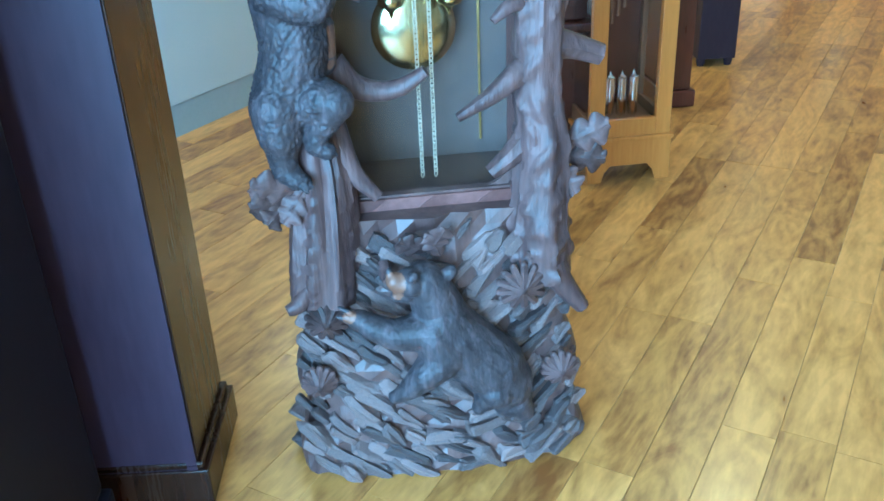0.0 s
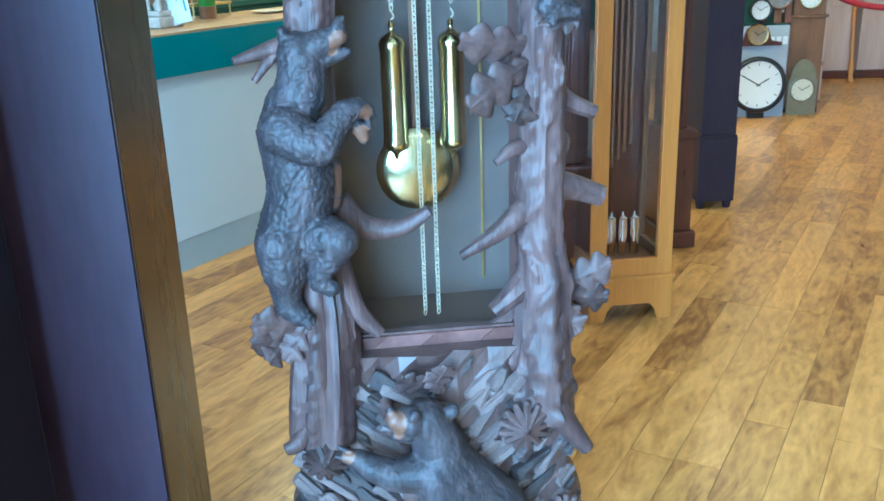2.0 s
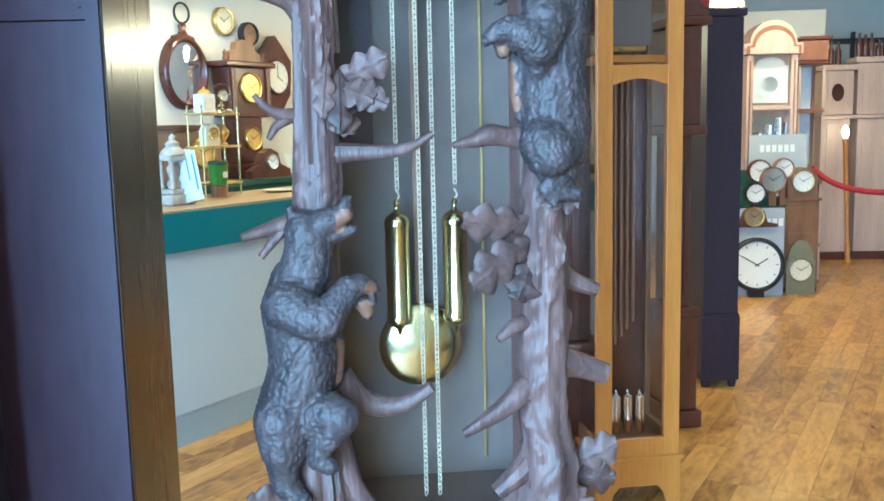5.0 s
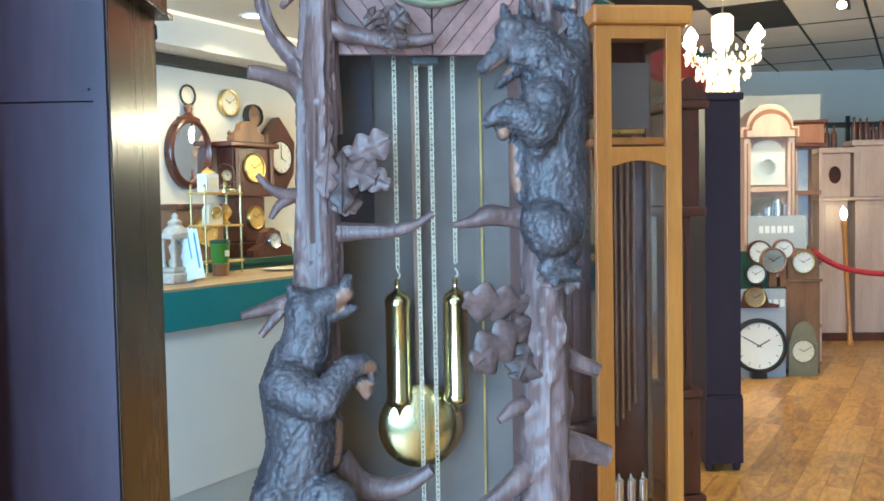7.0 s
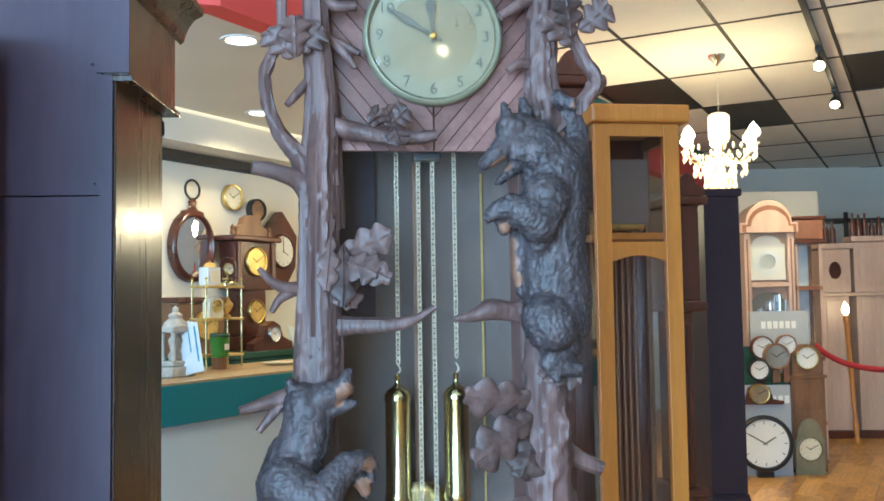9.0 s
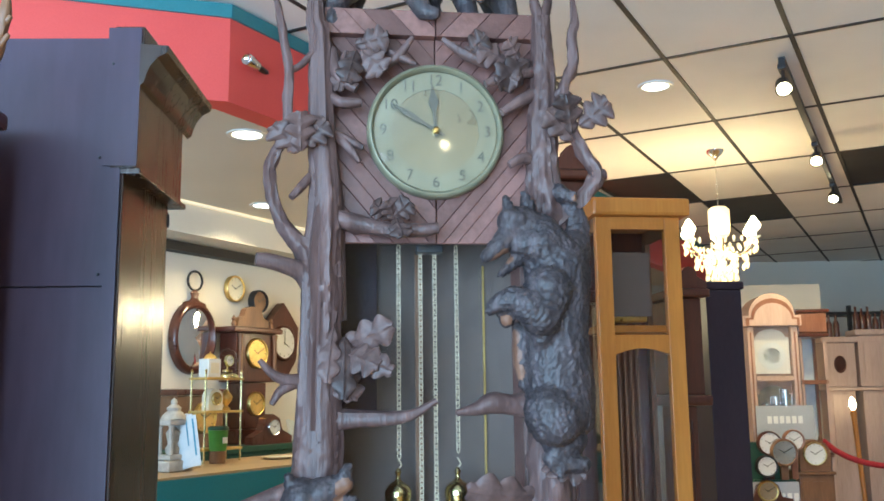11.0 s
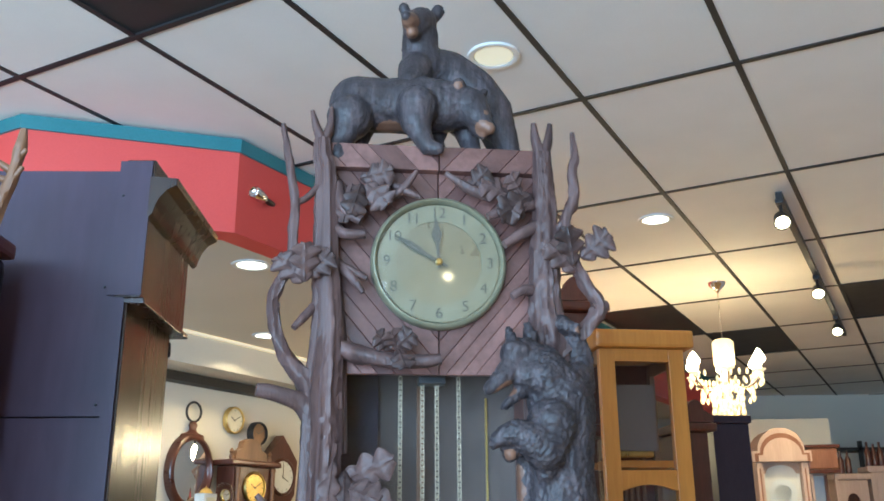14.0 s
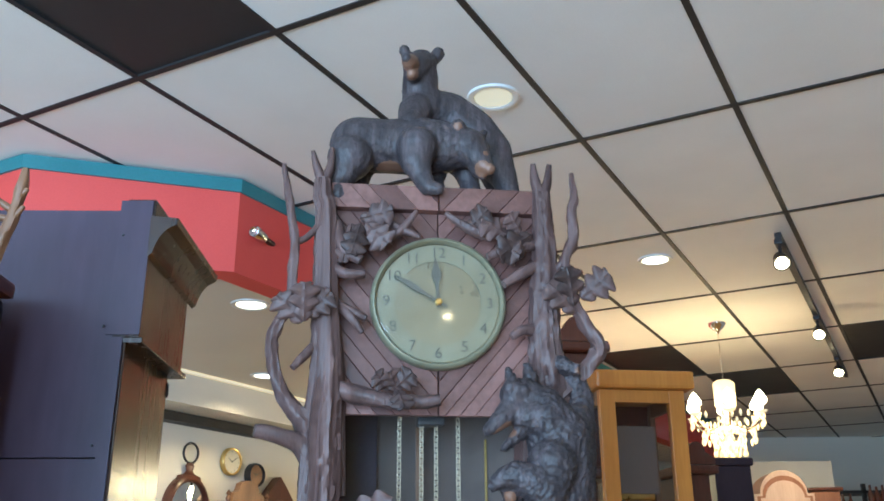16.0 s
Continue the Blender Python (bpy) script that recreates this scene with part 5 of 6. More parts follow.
    dial_disc(t, 0, -0.03, 0, 0.075, M["brown"], rim=M["black"], thick=0.02)

    t = thing("wall_clock", on_wall(2.52, 1.80), "pointed dark wooden wall clock with a white dial", "clock", "clocks on the wall")
    out = [(-0.15, -0.12), (-0.06, -0.24), (0.0, -0.27), (0.06, -0.24), (0.15, -0.12), (0.17, 0.12), (0.08, 0.22), (0.0, 0.3), (-0.08, 0.22), (-0.17, 0.12)]
    bm = prism(out, -0.08, -0.004)
    bmesh.ops.recalc_face_normals(bm, faces=bm.faces)
    part("case", bm, M["mahogany"], t)
    dial_disc(t, 0, -0.082, 0.0, 0.12, M["white"], rim=M["mahogany"], hands_at=(4, 12))

    t = thing("mantel_clock", WALL @ Matrix.Translation((2.12, -0.30, 1.086)), "small dark mantel clock with a pale oval dial", "clock", "clocks on the wall")
    prof = [(-0.2, 0), (-0.2, 0.05), (-0.1, 0.09), (-0.07, 0.17), (0.0, 0.2), (0.07, 0.17), (0.1, 0.09), (0.2, 0.05), (0.2, 0)]
    bm = prism(prof, -0.04, 0.03)
    bmesh.ops.recalc_face_normals(bm, faces=bm.faces)
    part("case", bm, M["mahogany"], t)
    dial_disc(t, 0, -0.042, 0.11, 0.05, M["white"], rim=M["chrome"])
    t = thing("paper_stack", WALL @ Matrix.Translation((2.42, -0.28, 1.086)), "leaning white papers on the green ledge", "papers")
    part("sheets", boxed(-0.07, 0.07, -0.01, 0.01, 0.0, 0.15), M["paper"], t, m=pose(0, 0, 0.004, -15, 8, 20))
    # an arched pale mirror behind
    t = thing("shelf_clock", WALL @ Matrix.Translation((1.52, -0.2, 1.086)), "low dark wooden clock case beside the mirror", "clock", "clocks on the wall")
    part("case", boxed(-0.2, 0.2, -0.06, 0.1, 0.0, 0.33, bevel=0.01), M["brown"], t)
    part("cornice", boxed(-0.23, 0.23, -0.09, 0.12, 0.332, 0.37, bevel=0.01), M["mahogany"], t)
    dial_disc(t, 0.03, -0.062, 0.19, 0.09, M["goldleaf"], rim=M["old_brass"])


wall_clocks()


def counter_things():
    # resin ornament
    t = thing("ornament", COUNTER @ Matrix.Translation((0.275, 0.2, 1.073)), "pale carved resin ornament on the counter", "ornament")
    part("foot", boxed(-0.075, 0.075, -0.06, 0.06, 0.0, 0.05, bevel=0.01), M["stone"], t)
    part("step", boxed(-0.062, 0.062, -0.05, 0.05, 0.051, 0.075, bevel=0.008), M["stone"], t)
    for k, (x, y) in enumerate(((-0.045, -0.035), (0.045, -0.035), (-0.045, 0.035), (0.045, 0.035))):
        part("column", lathe([(0.014, 0.076), (0.011, 0.09), (0.01, 0.19), (0.014, 0.205)], 10), M["stone"], t, smooth=True, m=Matrix.Translation((x, y, 0)))
    part("body", lathe([(0.03, 0.076), (0.036, 0.1), (0.022, 0.12), (0.03, 0.15), (0.034, 0.17), (0.016, 0.195), (0.001, 0.2)], 12), M["stone"], t, smooth=True)
    part("cornice", boxed(-0.07, 0.07, -0.055, 0.055, 0.206, 0.232, bevel=0.008), M["stone"], t)
    part("roof", lathe([(0.06, 0.233), (0.052, 0.25), (0.03, 0.27), (0.034, 0.285), (0.014, 0.3), (0.016, 0.315), (0.001, 0.33)], 14), M["stone"], t, smooth=True)
    # brochures leaning in a holder
    t = thing("brochure_holder", COUNTER @ turn_z(0.30, 0.10, -52, 1.073) @ pose(0, 0, 0.012, 0, -15, 0), "leaning stack of blue and white brochures in a clear holder", "brochures")
    part("holder", boxed(-0.034, 0.034, 0.02, 0.03, 0.0, 0.16), M["pane"], t, m=pose(0, 0, 0, -14, 0, 0))
    for k in range(5):
        b = part("brochure", boxed(-0.029, 0.029, -0.002, 0.002, 0.002, 0.265 - 0.007 * k), M["paper"], t, m=pose(0.009 * (k - 2), 0.016 - 0.009 * k, 0.004, -14, 2.5 * (k - 2), 0))
        if k == 4:
            part("print", boxed(0.008, 0.016, -0.0035, -0.0026, 0.05, 0.22), M["blueink"], b, "blue printed band")
            part("print", boxed(-0.02, -0.014, -0.0035, -0.0026, 0.1, 0.22), M["blueink"], b, "blue printed band")
    # cup
    t = thing("cup", COUNTER @ Matrix.Translation((0.716, 0.35, 1.073)), "green and brown takeaway cup on the counter", "cup")
    part("sleeve", lathe([(0.04, 0.0), (0.043, 0.06)], 20), M["brown"], t, smooth=True)
    part("body", lathe([(0.043, 0.062), (0.05, 0.16), (0.052, 0.165)], 20), M["lime"], t, smooth=True)
    part("lid", lathe([(0.053, 0.166), (0.053, 0.178), (0.045, 0.185), (0.001, 0.186)], 20), M["green"], t, smooth=True)
    part("print", boxed(-0.016, 0.016, -0.0505, -0.0475, 0.1, 0.13), M["white"], t, "small white label")
    # brass etagere with small clocks
    t = thing("brass_shelf", COUNTER @ Matrix.Translation((0.80, 0.45, 1.073)), "small brass shelf of thin rods holding little clocks", "shelf")
    for x in (-0.13, 0.13):
        for y in (-0.05, 0.05):
            part("rod", lathe([(0.005, 0), (0.005, 0.46), (0.008, 0.465), (0.001, 0.475)], 8), M["brass"], t, m=Matrix.Translation((x, y, 0)))
    for z in (0.06, 0.25, 0.42):
        part("shelf_plate", boxed(-0.14, 0.14, -0.06, 0.06, z, z + 0.012, bevel=0.002), M["goldleaf"], t)
    t = thing("carriage_clock", COUNTER @ Matrix.Translation((0.745, 0.45, 1.506)), "small white lantern clock on the brass shelf", "clock", "small clocks")
    part("case", boxed(-0.045, 0.045, -0.035, 0.035, 0, 0.095, bevel=0.005), M["white"], t)
    part("roof", lathe([(0.05, 0.096), (0.03, 0.115), (0.006, 0.125), (0.001, 0.135)], 4), M["goldleaf"], t)
    part("screen", boxed(-0.03, 0.03, -0.038, -0.0355, 0.02, 0.075), M["cream"], t)
    t = thing("dome_clock", COUNTER @ Matrix.Translation((0.885, 0.46, 1.506)), "anniversary clock under a glass dome on the brass shelf", "clock", "small clocks")
    part("base", lathe([(0.06, 0), (0.06, 0.012), (0.045, 0.022), (0.001, 0.023)], 24), M["brass"], t, smooth=True)
    g = part("dome", lathe([(0.052, 0.023), (0.052, 0.1), (0.045, 0.13), (0.025, 0.15), (0.001, 0.157)], 24), M["pane"], t, smooth=True)
    g.visible_shadow = False
    dial_disc(t, 0, -0.01, 0.09, 0.028, M["white"], rim=M["brass"], thick=0.006)
    part("pendulum", lathe([(0.025, 0.03), (0.028, 0.04), (0.004, 0.045), (0.003, 0.07)], 16), M["brass"], t)
    t = thing("carriage_clock", COUNTER @ Matrix.Translation((0.77, 0.45, 1.336)), "arched ivory and brass clock on the brass shelf", "clock", "small clocks")
    arch = [(-0.05, 0), (0.05, 0), (0.05, 0.07)] + [(0.05 * math.cos(a), 0.07 + 0.04 * math.sin(a)) for a in (math.pi * k / 8 for k in range(1, 8))] + [(-0.05, 0.07)]
    bm = prism(arch, -0.025, 0.025)
    bmesh.ops.recalc_face_normals(bm, faces=bm.faces)
    part("case", bm, M["cream"], t)
    dial_disc(t, 0, -0.027, 0.06, 0.03, M["goldleaf"], rim=M["brass"], thick=0.006)
    for x, z, lab in ((0.87, 1.336, "small brass bell on the brass shelf"), (0.82, 1.146, "small gilt urn on the brass shelf"), (0.62, 1.073, "brass urn standing on the counter")):
        t = thing("urn", COUNTER @ Matrix.Translation((x, 0.45, z)), lab, "ornament")
        part("body", lathe([(0.02, 0), (0.025, 0.006), (0.008, 0.02), (0.03, 0.05), (0.034, 0.07), (0.02, 0.09), (0.012, 0.1), (0.001, 0.11)], 20), M["goldleaf"], t, smooth=True)
    t = thing("dish", COUNTER @ Matrix.Translation((1.12, 0.3, 1.073)), "flat pale dish on the wooden counter top", "dish")
    part("plate", lathe([(0.05, 0), (0.09, 0.008), (0.095, 0.012), (0.085, 0.01), (0.001, 0.006)], 28), M["cream"], t, smooth=True)


counter_things()


# ---- tall cases near the clock ----
def side_cabinet():
    t = thing("tall_cabinet", turn_z(-0.625, 1.508, 4), "tall dark walnut cabinet with moulded cornice and purple-brown side", "cabinet")
    part("side_panel", boxed(-0.95, -0.004, 0.0, 0.018, 0.0, 1.588), M["panel"], t, "plain purple-brown side board")
    part("side_panel", boxed(-0.95, -0.004, 0.001, 0.018, 1.591, 2.034), M["panel"], t, "plain purple-brown side board")
    part("stile", boxed(-0.022, 0.0, -0.003, 0.0, 0.0, 1.795), M["panel"], t)
    part("body", boxed(-0.95, -0.004, 0.02, 0.286, 0.1, 2.03), M["walnut"], t)
    door = part("door", boxed(-0.003, 0.004, 0.004, 0.286, 0.125, 1.79, bevel=0.002), M["walnut"], t, "smooth dark walnut door")
    part("hinge", lathe([(0.003, 0), (0.004, 0.006), (0.003, 0.026), (0.001, 0.03)], 10), M["black"], door, m=Matrix.Translation((0.004, 0.287, 1.745)))
    part("frieze", boxed(-0.02, 0.026, 0.0, 0.298, 1.797, 1.965, bevel=0.002), M["walnut"], t)
    part("ledge", boxed(-0.01, 0.034, -0.002, 0.31, 1.786, 1.796, bevel=0.002), M["walnut"], t)
    part("hood_side", boxed(-0.03, 0.028, -0.004, -0.001, 1.80, 2.052), M["panel"], t)
    # cornice with a hollow profile, run along the front
    prof = [(0.026, 1.945), (0.034, 1.95), (0.038, 1.965), (0.044, 1.98), (0.056, 1.996), (0.074, 2.006), (0.076, 2.018), (0.03, 2.022), (0.026, 2.022)]
    bm = bmesh.new()
    prism(prof, -0.004, 0.335, bm)
    bmesh.ops.recalc_face_normals(bm, faces=bm.faces)
    part("cornice", bm, M["walnut"], t)
    part("top_rail", boxed(-0.02, 0.032, 0.0, 0.33, 2.024, 2.056, bevel=0.002), M["walnut"], t)
    part("plinth", boxed(-0.95, 0.024, -0.006, 0.31, 0.0, 0.095, bevel=0.004), M["walnut"], t)
    part("plinth_moulding", boxed(-0.95, 0.014, -0.003, 0.30, 0.097, 0.115, bevel=0.006), M["walnut"], t)
    for x, z in ((-0.02, 1.985), (-0.036, 1.815), (-0.03, 1.61), (-0.5, 1.61)):
        part("nail", lathe([(0.0025, 0), (0.002, 0.002), (0.001, 0.0025)], 8), M["black"], t, m=pose(x, -0.0035, z, 90, 0, 0))
    # dark carved case at the edge of the view, with its finial
    t = thing("carved_clock_case", turn_z(-0.78, 1.26, 4), "dark wooden clock case with a carved brown finial on top", "clock")
    # case extended forward, unseen, to keep window light off the cabinet side
    part("case", boxed(-0.42, 0.0, -0.36, 0.16, 0.12, 1.84, bevel=0.02), M["ebony"], t)
    part("plinth", boxed(-0.44, 0.012, -0.37, 0.17, 0.0, 0.118, bevel=0.01), M["ebony"], t)
    part("cap", boxed(-0.43, 0.006, -0.37, 0.17, 1.842, 1.87, bevel=0.008), M["mahogany"], t)
    bm = bmesh.new()
    limb([(-0.03, 0.05, 1.868, 0.014), (-0.018, 0.05, 1.90, 0.010), (-0.008, 0.05, 1.935, 0.009), (-0.002, 0.05, 1.97, 0.008), (0.002, 0.05, 2.0, 0.009), (0.003, 0.05, 2.03, 0.005)], bark=0.25, knots=0.5, seed=3, bm=bm)
    for a, b in (((-0.012, 0.05, 1.93), (0.01, 0.045, 1.96)), ((-0.005, 0.05, 1.955), (-0.05, 0.045, 1.985)), ((-0.008, 0.05, 1.94), (-0.05, 0.04, 1.95)), ((0, 0.05, 1.98), (0.012, 0.045, 1.99)), ((-0.015, 0.05, 1.92), (-0.045, 0.05, 1.93))):
        between(bm, a, b, 0.007, 0.004, 8)
    part("finial", bm, M["brown"], t, "carved brown twig finial", smooth=True, m=Matrix.Translation((0.042, 0, 0)))


side_cabinet()


def maple_clock():
    t = thing("longcase_clock", turn_z(0.437, 3.231, 10), "honey maple longcase clock with glass front, on bracket feet", "clock", "longcase clocks")
    W, D = 0.315, 0.36
    # x from -0.03 to 0.285
    x0, x1 = -0.03, 0.285
    for x, y in ((x0, 0.0), (x1 - 0.058, 0.0)):
        part("front_post", boxed(x, x + 0.058, y, y + 0.03, 0.18, 2.03, bevel=0.003), M["maple"], t)
    for x in (x0, x1 - 0.02):
        part("back_post", boxed(x, x + 0.02, D - 0.05, D, 0.18, 2.03), M["brown"], t)
        g = part("side_glass", boxed(x + 0.008, x + 0.011, 0.03, D - 0.05, 0.24, 1.98), M["pane"], t)
        g.visible_shadow = False
        part("side_rail", boxed(x + 0.002, x + 0.018, 0.03, D - 0.05, 0.18, 0.24), M["brown"], t)
        part("side_rail", boxed(x + 0.002, x + 0.018, 0.03, D - 0.05, 1.98, 2.03), M["brown"], t)
    part("back_panel", boxed(x0 + 0.02, x1 - 0.02, D - 0.02, D, 0.18, 2.03), M["mahogany"], t)
    part("top_rail", boxed(x0 + 0.058, x1 - 0.058, 0.002, 0.026, 1.985, 2.03), M["maple"], t)
    arch = [(0.028, 1.605), (0.028, 1.535)] + [(0.028 + 0.199 * k / 10, 1.535 + 0.022 * math.sin(math.pi * k / 10)) for k in range(1, 10)] + [(0.227, 1.535), (0.227, 1.605)]
    bm = prism(arch, 0.002, 0.026)
    bmesh.ops.recalc_face_normals(bm, faces=bm.faces)
    part("mid_rail", bm, M["maple"], t)
    part("bottom_rail", boxed(x0 + 0.058, x1 - 0.058, 0.002, 0.026, 0.18, 0.245), M["maple"], t)
    part("base_moulding", boxed(x0 - 0.012, x1 + 0.012, -0.012, D + 0.012, 0.163, 0.18, bevel=0.004), M["maple"], t)
    skirt = [(x0 - 0.004, 0), (x0 + 0.05, 0), (x0 + 0.062, 0.04), (x0 + 0.085, 0.066), (x1 - 0.085, 0.066), (x1 - 0.062, 0.04), (x1 - 0.05, 0), (x1 + 0.004, 0), (x1 + 0.004, 0.162), (x0 - 0.004, 0.162)]
    bm = prism(skirt, -0.006, 0.016)
    bmesh.ops.recalc_face_normals(bm, faces=bm.faces)
    part("skirt", bm, M["maple"], t, "arched bracket foot")
    part("side_skirt", boxed(x1 - 0.014, x1 + 0.004, 0.017, D, 0.0, 0.162), M["brown"], t)
    part("side_skirt", boxed(x0 - 0.004, x0 + 0.014, 0.017, D, 0.0, 0.162), M["brown"], t)
    part("floor_board", boxed(x0 + 0.02, x1 - 0.02, 0.03, D - 0.02, 0.19, 0.2), M["brown"], t)
    part("crown", boxed(x0 - 0.015, x1 + 0.035, -0.025, D + 0.02, 2.032, 2.098, bevel=0.012), M["maple"], t)
    for x, a, b in ((0.028, 1.606, 1.984), (0.028, 0.246, 1.534)):
        g = part("glass_pane", boxed(x, x + 0.199, 0.012, 0.014, a, b), M["pane"], t)
        g.visible_shadow = False
    # movement, tubes and weights behind the glass
    part("movement", boxed(0.06, 0.2, 0.14, 0.2, 1.66, 1.8, bevel=0.006), M["old_brass"], t)
    part("seat_board", boxed(0.0, 0.265, 0.1, 0.26, 1.62, 1.645), M["maple"], t)
    part("dial_plate", boxed(0.05, 0.21, 0.125, 0.13, 1.68, 1.92, bevel=0.002), M["case_in"], t)
    for k in range(7):
        part("chime_tube", lathe([(0.007, 0), (0.007, 1.05)], 10), M["brown"], t, m=Matrix.Translation((0.055 + 0.024 * k, 0.27, 0.45 + 0.03 * k)), smooth=True)
    for x in (0.068, 0.114, 0.16):
        part("weight", lathe([(0.004, 0), (0.019, 0.008), (0.019, 0.155), (0.006, 0.163), (0.002, 0.18)], 18), M["chrome"], t, m=Matrix.Translation((x + 0.02, 0.14, 0.215)), smooth=True)


maple_clock()


def pediment_clock(name, m, label, W, D, H_, wood, dial=True, glassy=True, peaks=True):
    """A longcase clock with a trunk door, hood and swan-neck top."""
    t = thing(name, m, label, "clock", "longcase clocks")
    part("base", boxed(0, W, 0, D, 0.08, 0.52, bevel=0.006), wood, t)
    part("plinth", boxed(-0.02, W + 0.02, -0.02, D, 0, 0.078, bevel=0.008), wood, t)
    part("trunk_case", boxed(0.03, W - 0.03, 0.03, D, 0.56, H_ - 0.62, bevel=0.006), wood, t)
    part("base_moulding", boxed(-0.012, W + 0.012, -0.012, D, 0.522, 0.558, bevel=0.01), wood, t)
    part("hood", boxed(0.0, W, 0.0, D, H_ - 0.57, H_ - 0.14, bevel=0.006), wood, t)
    part("hood_moulding", boxed(-0.025, W + 0.025, -0.025, D, H_ - 0.618, H_ - 0.572, bevel=0.012), wood, t)
    part("cornice", boxed(-0.035, W + 0.035, -0.035, D, H_ - 0.138, H_ - 0.1, bevel=0.012), wood, t)
    if peaks:
        arch = [(-0.02, H_ - 0.099), (W + 0.02, H_ - 0.099), (W + 0.02, H_ - 0.07)] + [
            (W / 2 + (W / 2 - 0.02) * math.cos(a), H_ - 0.07 + 0.07 * math.sin(a) ** 0.7) for a in (math.pi * k / 14 for k in range(1, 14))] + [(-0.02, H_ - 0.07)]
        bm = prism(arch, -0.03, 0.02)
        bmesh.ops.recalc_face_normals(bm, faces=bm.faces)
        part("pediment", bm, wood, t)
    door = part("door", boxed(0.06, W - 0.06, 0.018, 0.029, 0.62, H_ - 0.68, bevel=0.003), M["case_in"] if glassy else wood, t)
    if dial:
        dial_disc(t, W / 2, -0.004, H_ - 0.35, min(W * 0.34, 0.15), M["white"], rim=M["brass"])
    return t


pediment_clock("longcase_clock", turn_z(0.29, 3.46, 10), "dark red mahogany longcase clock beside the maple one", 0.15, 0.22, 2.36, M["mahogany"], dial=False, glassy=False)
pediment_clock("longcase_clock", turn_z(0.86, 4.1, 10), "dark brown longcase clock with a broken pediment", 0.12, 0.3, 1.96, M["mahogany"], dial=False, glassy=False)


def black_cabinet():
    t = thing("black_cabinet", turn_z(1.153, 4.736, 5), "tall narrow plum-black cabinet with a stepped plinth", "cabinet")
    part("body", boxed(0.0, 0.185, 0, 0.4, 0.4, 1.925, bevel=0.004), M["plum"], t)
    part("cornice", boxed(-0.012, 0.2, -0.012, 0.41, 1.927, 1.968, bevel=0.01), M["plum"], t)
    part("lower_body", boxed(-0.006, 0.195, -0.008, 0.4, 0.04, 0.385, bevel=0.006), M["plum"], t)
    part("moulding", boxed(-0.002, 0.19, -0.004, 0.4, 0.386, 0.399), M["plum"], t)
    for x in (0.0, 0.145):
        for y in (0.0, 0.34):
            part("foot", lathe([(0.018, 0), (0.022, 0.02), (0.024, 0.039)], 12), M["plum"], t, m=Matrix.Translation((x + 0.022, y + 0.025, 0)))


black_cabinet()


